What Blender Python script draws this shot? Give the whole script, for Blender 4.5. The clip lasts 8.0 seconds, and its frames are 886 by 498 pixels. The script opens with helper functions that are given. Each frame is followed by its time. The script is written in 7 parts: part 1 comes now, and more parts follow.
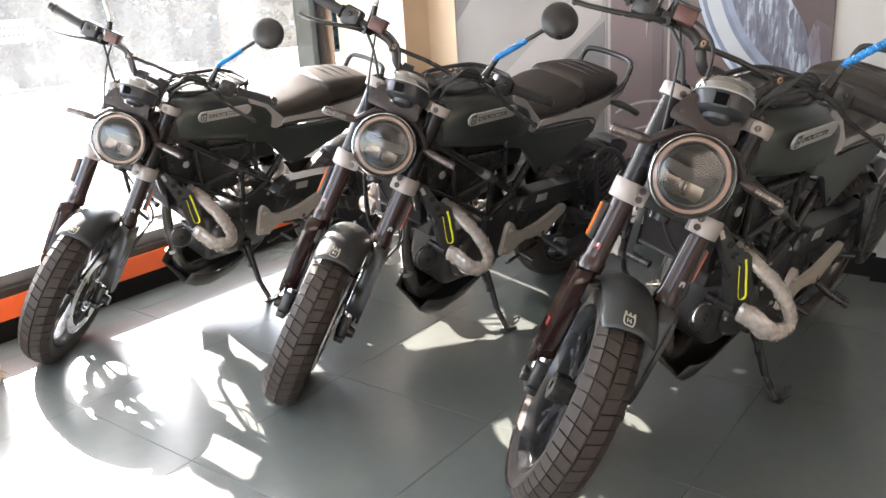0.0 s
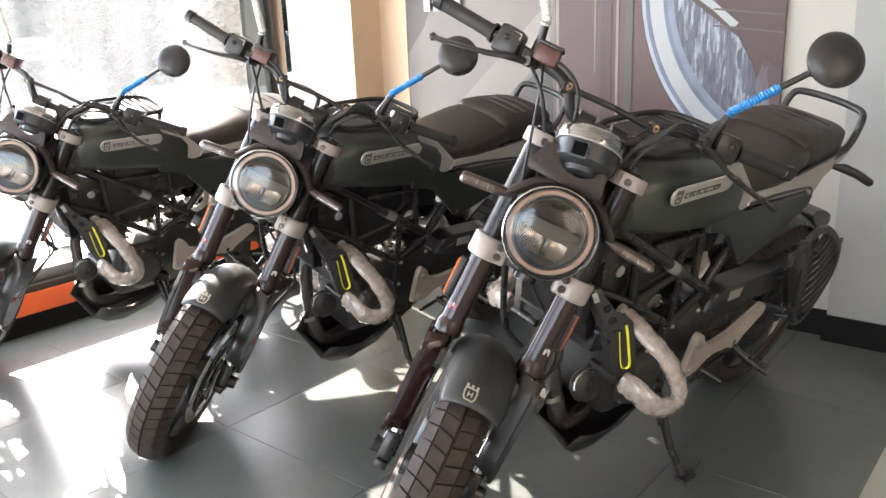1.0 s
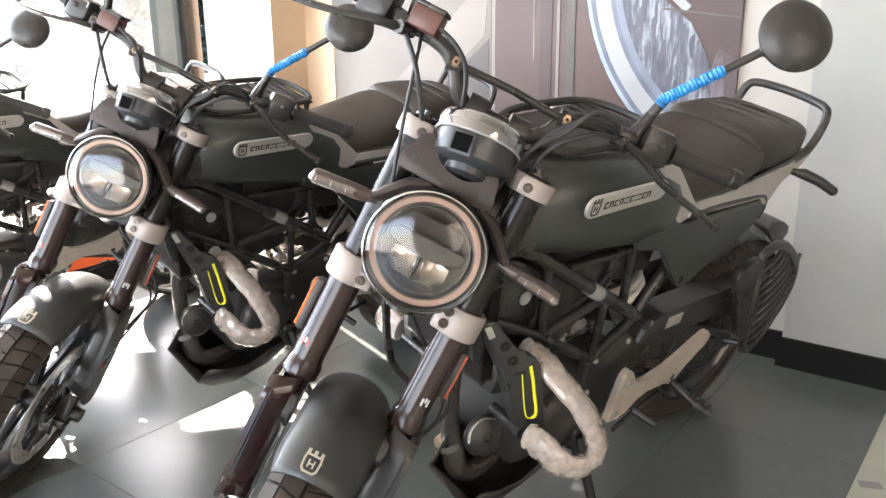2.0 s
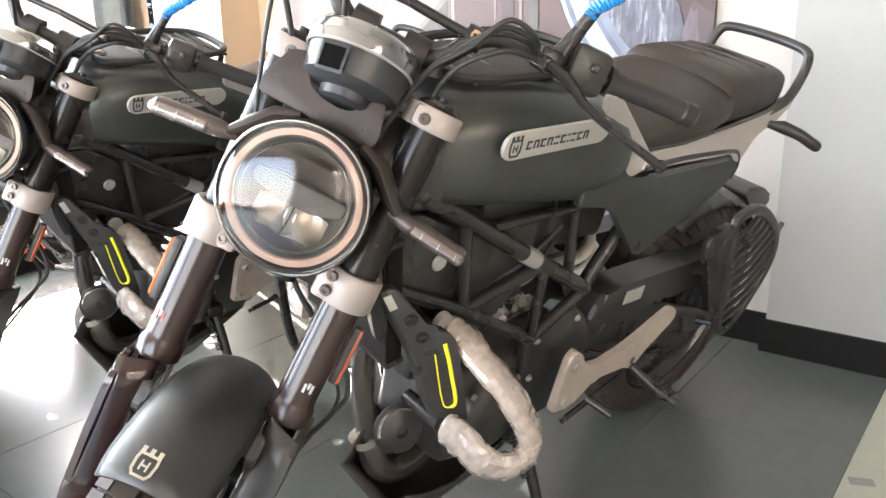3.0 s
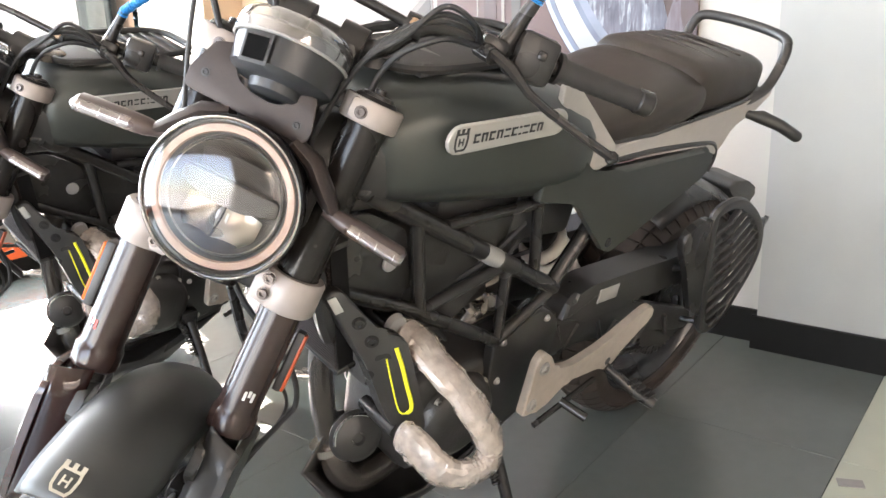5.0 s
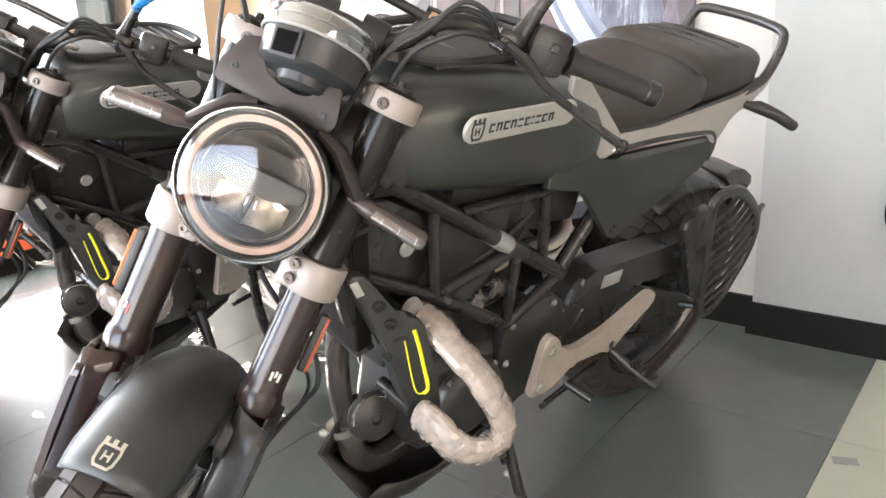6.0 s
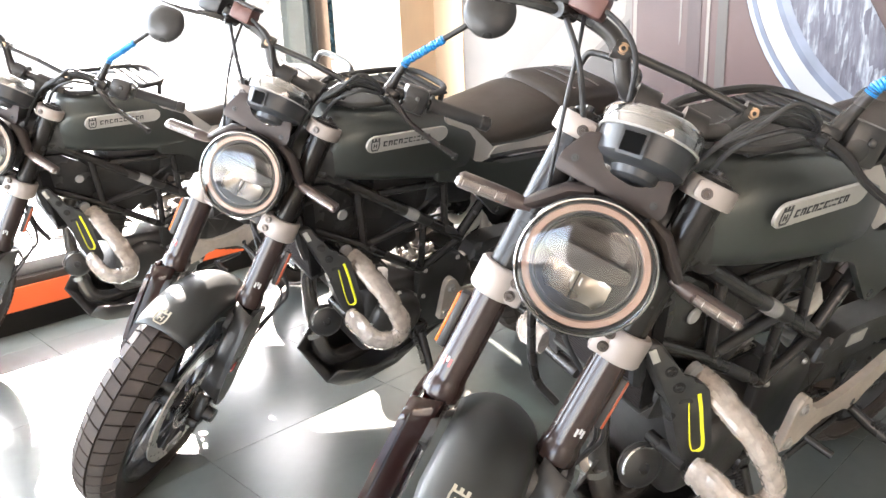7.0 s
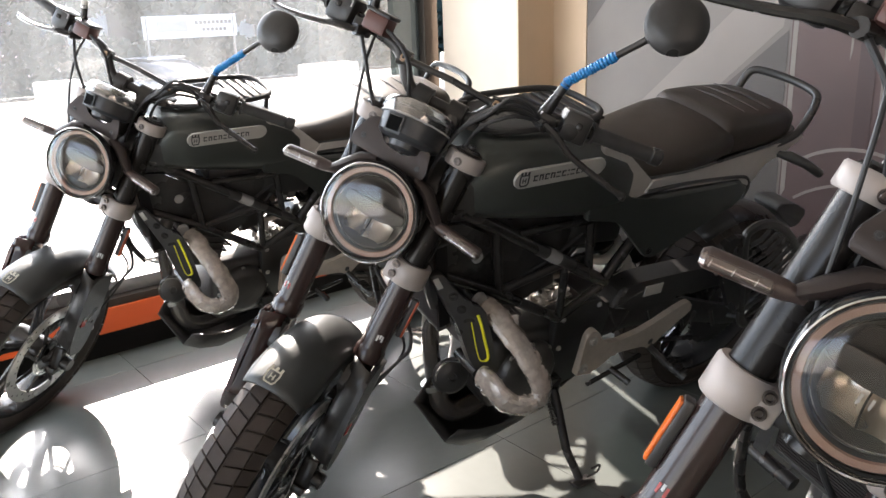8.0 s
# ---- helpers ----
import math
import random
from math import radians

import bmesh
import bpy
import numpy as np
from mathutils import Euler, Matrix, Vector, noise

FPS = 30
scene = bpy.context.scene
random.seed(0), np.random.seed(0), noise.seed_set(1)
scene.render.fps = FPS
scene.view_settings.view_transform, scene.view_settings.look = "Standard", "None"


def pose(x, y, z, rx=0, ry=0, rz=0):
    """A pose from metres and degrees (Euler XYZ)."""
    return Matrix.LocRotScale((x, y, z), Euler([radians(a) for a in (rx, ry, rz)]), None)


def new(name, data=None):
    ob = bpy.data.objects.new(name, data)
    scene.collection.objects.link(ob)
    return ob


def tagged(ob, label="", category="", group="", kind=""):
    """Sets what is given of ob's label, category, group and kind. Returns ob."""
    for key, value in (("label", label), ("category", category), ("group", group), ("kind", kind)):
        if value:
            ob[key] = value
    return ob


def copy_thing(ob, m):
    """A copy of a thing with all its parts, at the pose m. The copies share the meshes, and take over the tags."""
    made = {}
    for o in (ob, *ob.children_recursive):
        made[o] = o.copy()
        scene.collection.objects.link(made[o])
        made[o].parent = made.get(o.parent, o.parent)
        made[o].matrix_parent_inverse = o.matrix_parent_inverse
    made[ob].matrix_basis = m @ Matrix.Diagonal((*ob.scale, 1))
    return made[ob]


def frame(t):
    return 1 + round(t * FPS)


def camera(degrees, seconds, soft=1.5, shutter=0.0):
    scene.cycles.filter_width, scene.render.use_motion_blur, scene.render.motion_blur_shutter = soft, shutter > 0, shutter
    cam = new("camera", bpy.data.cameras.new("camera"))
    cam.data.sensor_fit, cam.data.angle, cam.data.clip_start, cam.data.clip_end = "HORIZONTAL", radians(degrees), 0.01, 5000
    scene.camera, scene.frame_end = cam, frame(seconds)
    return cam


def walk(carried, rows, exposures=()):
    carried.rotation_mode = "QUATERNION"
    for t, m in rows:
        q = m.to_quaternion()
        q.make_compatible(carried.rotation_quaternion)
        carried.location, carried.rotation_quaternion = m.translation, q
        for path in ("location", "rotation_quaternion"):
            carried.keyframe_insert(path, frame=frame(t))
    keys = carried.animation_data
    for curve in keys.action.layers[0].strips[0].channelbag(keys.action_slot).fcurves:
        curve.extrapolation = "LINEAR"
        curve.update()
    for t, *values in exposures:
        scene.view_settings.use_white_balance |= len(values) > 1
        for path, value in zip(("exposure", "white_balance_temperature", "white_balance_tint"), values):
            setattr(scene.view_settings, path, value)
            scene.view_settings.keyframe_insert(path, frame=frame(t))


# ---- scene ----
cam = camera(57.63, 8.0)
ROWS = [
    (0.0, 0.0000, 0.0000, 1.2026, 72.36, 3.46, -0.11),
    (0.5, 0.1777, 0.0742, 1.1860, 72.98, 3.19, 1.31),
    (1.0, 0.3829, 0.1971, 1.1938, 74.27, 2.19, 1.93),
    (1.5, 0.4981, 0.3754, 1.1731, 74.52, 1.06, 1.53),
    (1.7, 0.5251, 0.4625, 1.1618, 74.03, 0.62, 0.79),
    (2.8, 0.6652, 0.7521, 1.0149, 73.63, 0.63, -0.60),
    (3.0, 0.7071, 0.7881, 0.9989, 73.60, 1.03, -0.16),
    (3.5, 0.7729, 0.8463, 0.9804, 73.82, 1.70, 0.80),
    (4.0, 0.8016, 0.8709, 0.9765, 73.90, 1.96, 1.01),
    (5.5, 0.7828, 0.8135, 0.9833, 73.42, 2.20, -0.24),
    (6.0, 0.7548, 0.7883, 0.9854, 73.12, 2.25, -0.47),
    (6.5, 0.6317, 0.7210, 1.0536, 72.73, 2.20, 1.73),
    (7.0, 0.4970, 0.7089, 1.1319, 72.83, 2.35, 8.15),
    (7.5, 0.3977, 0.8523, 1.1502, 74.23, 2.52, 13.78),
    (8.0, 0.2932, 0.9720, 1.1450, 73.35, 2.03, 13.64),
]
walk(cam, [(t, pose(x, y, z, rx, ry, rz)) for t, x, y, z, rx, ry, rz in ROWS],
     exposures=[(t, e, 6600, 17) for t, e in ((0.0, 3.08), (1.5, 3.42), (3.0, 4.02), (6.0, 4.05), (6.6, 4.04), (7.0, 4.08), (7.4, 3.45), (8.0, 2.5))])

# ---------------------------------------------------------------- light
SUN_WAY = Vector((0.552, -0.834, 0.0)).normalized()
SUN_UP = radians(30.0)
sun_dir = Vector((SUN_WAY.x * math.cos(SUN_UP), SUN_WAY.y * math.cos(SUN_UP), -math.sin(SUN_UP)))

world = bpy.data.worlds.new("sky")
scene.world = world
world.use_nodes = True
wn = world.node_tree.nodes
wn.clear()
sky = wn.new("ShaderNodeTexSky")
sky.sky_type = "NISHITA"
sky.sun_disc = False
sky.sun_elevation = SUN_UP
sky.sun_rotation = math.atan2(-sun_dir.x, -sun_dir.y)
bg = wn.new("ShaderNodeBackground")
bg.inputs["Strength"].default_value = 0.13
wo = wn.new("ShaderNodeOutputWorld")
world.node_tree.links.new(sky.outputs[0], bg.inputs[0])
world.node_tree.links.new(bg.outputs[0], wo.inputs[0])

sun = new("sun", bpy.data.lights.new("sun", "SUN"))
sun.data.energy, sun.data.angle, sun.data.color = 5.0, radians(0.55), (1.0, 0.93, 0.82)
sun.matrix_world = Matrix.Translation((-4, 6, 6)) @ sun_dir.to_track_quat("-Z", "Y").to_matrix().to_4x4()

# room axes: a along the poster wall, b towards it
ROOM = pose(0, 0, 0, 0, 0, -37)
WIN_A, BACK_B, CEIL = -3.18, 3.48, 3.0


def area(name, m, sx, sy, power, color):
    ob = new(name, bpy.data.lights.new(name, "AREA"))
    ob.data.shape, ob.data.size, ob.data.size_y = "RECTANGLE", sx, sy
    ob.data.energy, ob.data.color = power, color
    ob.matrix_world = m
    return ob


# sky light in two shop window openings; the unseen east one is added warm fill
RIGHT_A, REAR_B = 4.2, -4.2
area("window_light", ROOM @ pose(WIN_A - 0.10, 0.2, 1.45, 0, -90, 0), 2.5, 5.4, 36, (0.82, 0.93, 1.0))
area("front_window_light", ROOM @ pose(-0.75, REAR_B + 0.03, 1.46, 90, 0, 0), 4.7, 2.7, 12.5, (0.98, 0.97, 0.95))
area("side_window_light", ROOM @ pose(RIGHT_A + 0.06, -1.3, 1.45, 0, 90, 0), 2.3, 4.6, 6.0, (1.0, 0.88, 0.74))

# ---------------------------------------------------------------- materials
def mat(name, color, rough=0.5, metal=0.0, vary=0.12, grain=60.0, bump=0.06, bump_scale=400.0, wear=0.0, spec=0.5, coat=0.0, flat=False):
    m = bpy.data.materials.new(name)
    m.use_nodes = True
    nt = m.node_tree
    n, ln = nt.nodes, nt.links
    b = n["Principled BSDF"]
    b.inputs["Metallic"].default_value = metal
    b.inputs["Specular IOR Level"].default_value = spec
    b.inputs["Coat Weight"].default_value = coat
    tc = n.new("ShaderNodeTexCoord")
    n1 = n.new("ShaderNodeTexNoise")
    n1.inputs["Scale"].default_value, n1.inputs["Detail"].default_value = grain, 5.0
    n2 = n.new("ShaderNodeTexNoise")
    n2.inputs["Scale"].default_value, n2.inputs["Detail"].default_value = grain * 0.12, 3.0
    for q in (n1, n2):
        ln.new(tc.outputs["Object"], q.inputs["Vector"])
    add = n.new("ShaderNodeMath")
    add.operation = "ADD"
    ln.new(n1.outputs[0], add.inputs[0])
    ln.new(n2.outputs[0], add.inputs[1])
    mr = n.new("ShaderNodeMapRange")
    mr.inputs["From Min"].default_value, mr.inputs["From Max"].default_value = 0.6, 1.4
    mr.inputs["To Min"].default_value, mr.inputs["To Max"].default_value = 1 - vary, 1 + vary
    ln.new(add.outputs[0], mr.inputs["Value"])
    mx = n.new("ShaderNodeMix")
    mx.data_type, mx.blend_type = "RGBA", "MULTIPLY"
    mx.inputs["Factor"].default_value = 1.0
    mx.inputs["A"].default_value = (*color, 1)
    cmb = n.new("ShaderNodeCombineColor")
    for i in range(3):
        ln.new(mr.outputs[0], cmb.inputs[i])
    ln.new(cmb.outputs[0], mx.inputs["B"])
    ln.new(mx.outputs["Result"], b.inputs["Base Color"])
    rr = n.new("ShaderNodeMapRange")
    rr.inputs["From Min"].default_value, rr.inputs["From Max"].default_value = 0.3, 0.7
    rr.inputs["To Min"].default_value, rr.inputs["To Max"].default_value = max(0.02, rough - 0.08 - wear), min(1.0, rough + 0.08 + wear)
    ln.new(n2.outputs[0], rr.inputs["Value"])
    if flat:
        b.inputs["Roughness"].default_value = rough
    else:
        ln.new(rr.outputs[0], b.inputs["Roughness"])
    if bump:
        n3 = n.new("ShaderNodeTexNoise")
        n3.inputs["Scale"].default_value, n3.inputs["Detail"].default_value = bump_scale, 4.0
        ln.new(tc.outputs["Object"], n3.inputs["Vector"])
        bp = n.new("ShaderNodeBump")
        bp.inputs["Strength"].default_value, bp.inputs["Distance"].default_value = bump, 0.004
        ln.new(n3.outputs[0], bp.inputs["Height"])
        ln.new(bp.outputs[0], b.inputs["Normal"])
    return m


def glass(name, color=(1, 1, 1), rough=0.02, ior=1.45):
    m = bpy.data.materials.new(name)
    m.use_nodes = True
    b = m.node_tree.nodes["Principled BSDF"]
    b.inputs["Base Color"].default_value = (*color, 1)
    b.inputs["Roughness"].default_value, b.inputs["IOR"].default_value = rough, ior
    b.inputs["Transmission Weight"].default_value = 1.0
    return m


def clear_sheet(name, tint=(1, 1, 1), gloss=0.12, rough=0.05, edge=0.6):
    """A thin clear sheet: what is behind shows straight through, with a film of gloss."""
    m = bpy.data.materials.new(name)
    m.use_nodes = True
    n, ln = m.node_tree.nodes, m.node_tree.links
    n.clear()
    tr, gl, mx, out = n.new("ShaderNodeBsdfTransparent"), n.new("ShaderNodeBsdfGlossy"), n.new("ShaderNodeMixShader"), n.new("ShaderNodeOutputMaterial")
    lw = n.new("ShaderNodeLayerWeight")
    lw.inputs["Blend"].default_value = 0.25
    mr = n.new("ShaderNodeMapRange")
    mr.inputs["To Min"].default_value, mr.inputs["To Max"].default_value = gloss, min(1.0, gloss + edge)
    ln.new(lw.outputs["Facing"], mr.inputs["Value"])
    tr.inputs[0].default_value = (*tint, 1)
    gl.inputs["Roughness"].default_value = rough
    ln.new(mr.outputs[0], mx.inputs[0])
    ln.new(tr.outputs[0], mx.inputs[1])
    ln.new(gl.outputs[0], mx.inputs[2])
    ln.new(mx.outputs[0], out.inputs[0])
    return m


M_RUBBER = mat("tyre_rubber", (0.034, 0.0255, 0.021), 0.58, spec=0.3, vary=0.3, grain=40, bump=0.12)
M_BLACK = mat("black_plastic", (0.0255, 0.0240, 0.0230), 0.32, vary=0.2, bump=0.1, bump_scale=900)
M_GLOSSBLACK = mat("gloss_black", (0.018, 0.018, 0.019), 0.18, vary=0.2, bump=0.0)
M_BLACKMETAL = mat("black_metal", (0.0240, 0.0218, 0.0205), 0.26, 0.15, vary=0.2, bump=0.05)
M_ENGINE = mat("engine_black", (0.046, 0.042, 0.039), 0.36, 0.3, vary=0.3, grain=30, bump=0.15, bump_scale=250)
M_TANK = mat("satin_dark_green_paint", (0.051, 0.0545, 0.0495), 0.32, 0.5, vary=0.04, bump=0.015, bump_scale=1200, flat=True)
M_FENDER = mat("satin_grey_paint", (0.048, 0.050, 0.049), 0.40, 0.5, vary=0.04, bump=0.015, bump_scale=1200, flat=True)
M_SILVER = mat("silver_trim_paint", (0.43, 0.40, 0.375), 0.40, 0.35, vary=0.06, bump=0.02)
M_CLAMP = mat("bead_blasted_aluminium", (0.315, 0.275, 0.255), 0.45, 0.25, vary=0.06, bump=0.06, bump_scale=1500)
M_CAST = mat("cast_aluminium", (0.48, 0.415, 0.355), 0.48, 0.45, vary=0.12, bump=0.12, bump_scale=500)
M_CHROME = mat("bright_steel", (0.72, 0.71, 0.69), 0.18, 1.0, vary=0.08, bump=0.02)
M_STEEL = mat("dull_steel", (0.45, 0.43, 0.40), 0.38, 0.7, vary=0.2, bump=0.06)
M_BOLT = mat("dark_steel_bolt", (0.10, 0.085, 0.078), 0.30, 0.9, vary=0.1, bump=0.0)
M_DISC = mat("brake_disc_steel", (0.60, 0.58, 0.55), 0.32, 0.6, vary=0.1, bump=0.03)
M_FORK = mat("anodised_fork_tube", (0.026, 0.0150, 0.0132), 0.22, 0.0, vary=0.05, bump=0.0, spec=0.45)
M_FORKTOP = mat("black_fork_tube", (0.0135, 0.0115, 0.0105), 0.26, 0.0, vary=0.05, bump=0.0, spec=0.3)
M_RACK = mat("rack_plastic", (0.021, 0.0195, 0.0185), 0.55, vary=0.15, bump=0.1, bump_scale=700)
M_GUARD = mat("fork_guard_plastic", (0.020, 0.008, 0.007), 0.10, 0.0, vary=0.1, bump=0.02, coat=0.4)
M_BRACKET = mat("bronze_bracket", (0.036, 0.027, 0.0245), 0.48, 0.4, vary=0.12, bump=0.05)
M_SEAT = mat("seat_vinyl", (0.029, 0.0220, 0.0175), 0.44, vary=0.1, bump=0.14, bump_scale=700, spec=0.38)
M_ORANGE = mat("orange_reflector", (0.60, 0.115, 0.010), 0.25, vary=0.1, bump=0.2, bump_scale=300)
M_REDREF = mat("red_reflector", (0.32, 0.03, 0.025), 0.28, vary=0.1, bump=0.2, bump_scale=300)
M_YELLOW = mat("yellow_accent", (0.78, 0.74, 0.03), 0.45, vary=0.05, bump=0.0)
M_BLUE = mat("blue_film_wrap", (0.015, 0.20, 0.50), 0.28, vary=0.25, grain=120, bump=0.5, bump_scale=160)
M_WHITEWRAP = mat("white_film_wrap", (0.72, 0.71, 0.68), 0.4, vary=0.15, grain=90, bump=0.5, bump_scale=140)
M_EXHAUST = mat("satin_exhaust_steel", (0.19, 0.172, 0.160), 0.27, 0.75, vary=0.12, grain=25, bump=0.03)
M_INDICATOR = mat("indicator_body", (0.055, 0.038, 0.034), 0.38, 0.1, vary=0.08, bump=0.0)
M_PEACH = mat("peach_light_ring", (0.30, 0.195, 0.155), 0.20, 0.0, vary=0.05, bump=0.0)
M_CABLE = mat("cable_rubber", (0.016, 0.016, 0.017), 0.5, vary=0.15, bump=0.0)
M_WHITE = mat("white_print", (0.50, 0.50, 0.49), 0.45, vary=0.05, bump=0.0)
M_BADGE = mat("badge_aluminium", (0.44, 0.425, 0.40), 0.36, 0.45, vary=0.05, bump=0.03, bump_scale=900)
M_HOLESHADE = mat("painted_hole_shade", (0.003, 0.003, 0.003), 0.9, spec=0.05, vary=0.05, bump=0.0)
M_DARKPRINT = mat("dark_print", (0.030, 0.030, 0.032), 0.5, vary=0.05, bump=0.0)
M_EMBLEM = mat("emblem_print", (0.50, 0.48, 0.40), 0.42, 0.2, vary=0.08, bump=0.0)
M_SPRING = mat("white_spring", (0.60, 0.555, 0.50), 0.35, vary=0.08, bump=0.0)
M_RADIATOR = mat("radiator_core", (0.008, 0.0075, 0.0075), 0.7, 0.0, spec=0.1, vary=0.2, bump=0.1)
M_REFLECTOR = mat("lamp_reflector", (0.46, 0.415, 0.36), 0.24, 1.0, vary=0.05, bump=0.0)
M_LAMPGREY = mat("lamp_inner_grey", (0.046, 0.039, 0.034), 0.45, 0.0, vary=0.08, bump=0.0)
M_COPPER = mat("copper_bolt", (0.42, 0.28, 0.18), 0.35, 0.8, vary=0.1, bump=0.0)
M_MIRROR = mat("mirror_glass", (0.8, 0.8, 0.8), 0.02, 1.0, vary=0.0, bump=0.0)
M_LENS = clear_sheet("clear_lens", (0.93, 0.92, 0.90), 0.060, 0.06, 0.22)
M_INDLENS = clear_sheet("indicator_lens", (0.92, 0.84, 0.80), 0.20, 0.08)
M_DASHGLASS = clear_sheet("clear_dash_film", (0.86, 0.86, 0.85), 0.30, 0.10)


def let_through(m, color, share):
    """Thin plastic that glows a little when light stands behind it."""
    n, ln = m.node_tree.nodes, m.node_tree.links
    out = next(q for q in n if q.type == "OUTPUT_MATERIAL")
    tl, mx = n.new("ShaderNodeBsdfTranslucent"), n.new("ShaderNodeMixShader")
    tl.inputs[0].default_value = (*color, 1)
    mx.inputs[0].default_value = share
    ln.new(n["Principled BSDF"].outputs[0], mx.inputs[1])
    ln.new(tl.outputs[0], mx.inputs[2])
    ln.new(mx.outputs[0], out.inputs[0])


let_through(M_GUARD, (0.42, 0.035, 0.022), 0.08)


def bubble_film(name):
    """Loose clear film with round bubbles: partly see-through, glossy, milky in the folds."""
    m = mat(name, (0.44, 0.37, 0.32), 0.10, vary=0.12, grain=70, bump=0.0, spec=0.8, coat=1.0)
    n, ln = m.node_tree.nodes, m.node_tree.links
    b = n["Principled BSDF"]
    out = next(q for q in n if q.type == "OUTPUT_MATERIAL")
    tc = next(q for q in n if q.type == "TEX_COORD")
    vo, ns = n.new("ShaderNodeTexVoronoi"), n.new("ShaderNodeTexNoise")
    vo.inputs["Scale"].default_value = 120.0
    ns.inputs["Scale"].default_value, ns.inputs["Detail"].default_value = 55.0, 3.0
    bp, bp2 = n.new("ShaderNodeBump"), n.new("ShaderNodeBump")
    bp.inputs["Strength"].default_value, bp.inputs["Distance"].default_value = 0.25, 0.002
    bp2.inputs["Strength"].default_value, bp2.inputs["Distance"].default_value = 0.4, 0.006
    bp.invert = True
    for q in (vo, ns):
        ln.new(tc.outputs["Object"], q.inputs["Vector"])
    ln.new(vo.outputs["Distance"], bp.inputs["Height"])
    ln.new(ns.outputs[0], bp2.inputs["Height"])
    ln.new(bp.outputs[0], bp2.inputs["Normal"])
    ln.new(bp2.outputs[0], b.inputs["Normal"])
    tr, mx, mr, n4 = n.new("ShaderNodeBsdfTransparent"), n.new("ShaderNodeMixShader"), n.new("ShaderNodeMapRange"), n.new("ShaderNodeTexNoise")
    n4.inputs["Scale"].default_value, n4.inputs["Detail"].default_value = 60.0, 4.0
    ln.new(tc.outputs["Object"], n4.inputs["Vector"])
    ln.new(n4.outputs[0], mr.inputs["Value"])
    mr.inputs["From Min"].default_value, mr.inputs["From Max"].default_value = 0.38, 0.66
    mr.inputs["To Min"].default_value, mr.inputs["To Max"].default_value = 0.22, 0.42
    ln.new(mr.outputs[0], mx.inputs[0])
    ln.new(b.outputs[0], mx.inputs[1])
    ln.new(tr.outputs[0], mx.inputs[2])
    ln.new(mx.outputs[0], out.inputs[0])
    return m


M_BUBBLE = bubble_film("bubble_wrap")


# ---------------------------------------------------------------- mesh tools
def part(name, bm, material, parent=None, label="", angle=38.0):
    bmesh.ops.recalc_face_normals(bm, faces=bm.faces)
    me = bpy.data.meshes.new(name)
    bm.to_mesh(me)
    bm.free()
    me.materials.append(material)
    me.shade_smooth()
    me.set_sharp_from_angle(angle=radians(angle))
    ob = new(name, me)
    if parent:
        ob.parent = parent
    if label:
        ob["label"] = label
    return ob


def spline(pts, n=6):
    p = [Vector(q) for q in pts]
    p = [p[0] * 2 - p[1]] + p + [p[-1] * 2 - p[-2]]
    out = []
    for i in range(1, len(p) - 2):
        for k in range(n):
            t = k / n
            a, b, c, d = p[i - 1], p[i], p[i + 1], p[i + 2]
            out.append(0.5 * ((2 * b) + (c - a) * t + (2 * a - 5 * b + 4 * c - d) * t * t + (3 * b - a - 3 * c + d) * t ** 3))
    out.append(p[-2])
    return out


def ring_faces(bm, rings, closed=False, caps=True):
    n = len(rings)
    for i in range(n if closed else n - 1):
        a, b = rings[i], rings[(i + 1) % n]
        k = len(a)
        for j in range(k):
            bm.faces.new((a[j], a[(j + 1) % k], b[(j + 1) % k], b[j]))
    if caps and not closed:
        bm.faces.new(rings[0][::-1])
        bm.faces.new(rings[-1])


def tube(bm, pts, r, seg=10, closed=False, m=None, flat=1.0):
    pts = [Vector(p) for p in pts]
    n = len(pts)
    rr = r if isinstance(r, (list, tuple)) else [r] * n
    tang = []
    for i in range(n):
        if closed:
            t = pts[(i + 1) % n] - pts[i - 1]
        else:
            t = pts[min(i + 1, n - 1)] - pts[max(i - 1, 0)]
        tang.append(t.normalized())
    ref = Vector((0, 0, 1)) if abs(tang[0].z) < 0.9 else Vector((1, 0, 0))
    u = tang[0].cross(ref).normalized()
    rings = []
    for i in range(n):
        u = (u - tang[i] * u.dot(tang[i])).normalized()
        v = tang[i].cross(u)
        ring = []
        for j in range(seg):
            a = 2 * math.pi * j / seg
            p = pts[i] + (u * math.cos(a) + v * math.sin(a) * flat) * rr[i]
            ring.append(bm.verts.new(m @ p if m else p))
        rings.append(ring)
    ring_faces(bm, rings, closed)


def lathe(bm, prof, m=None, seg=24, arc=360.0, caps=False):
    """Turn a profile of (radius, height) about z."""
    full = arc >= 359.9
    k = seg if full else seg + 1
    rows = []
    for r, h in prof:
        row = []
        for j in range(k):
            a = radians(arc) * j / seg
            p = Vector((r * math.cos(a), r * math.sin(a), h))
            row.append(bm.verts.new(m @ p if m else p))
        rows.append(row)
    for a, b in zip(rows, rows[1:]):
        for j in range(seg):
            q = (j + 1) % k
            bm.faces.new((a[j], a[q], b[q], b[j]))
    if caps:
        bm.faces.new(rows[0][::-1])
        bm.faces.new(rows[-1])


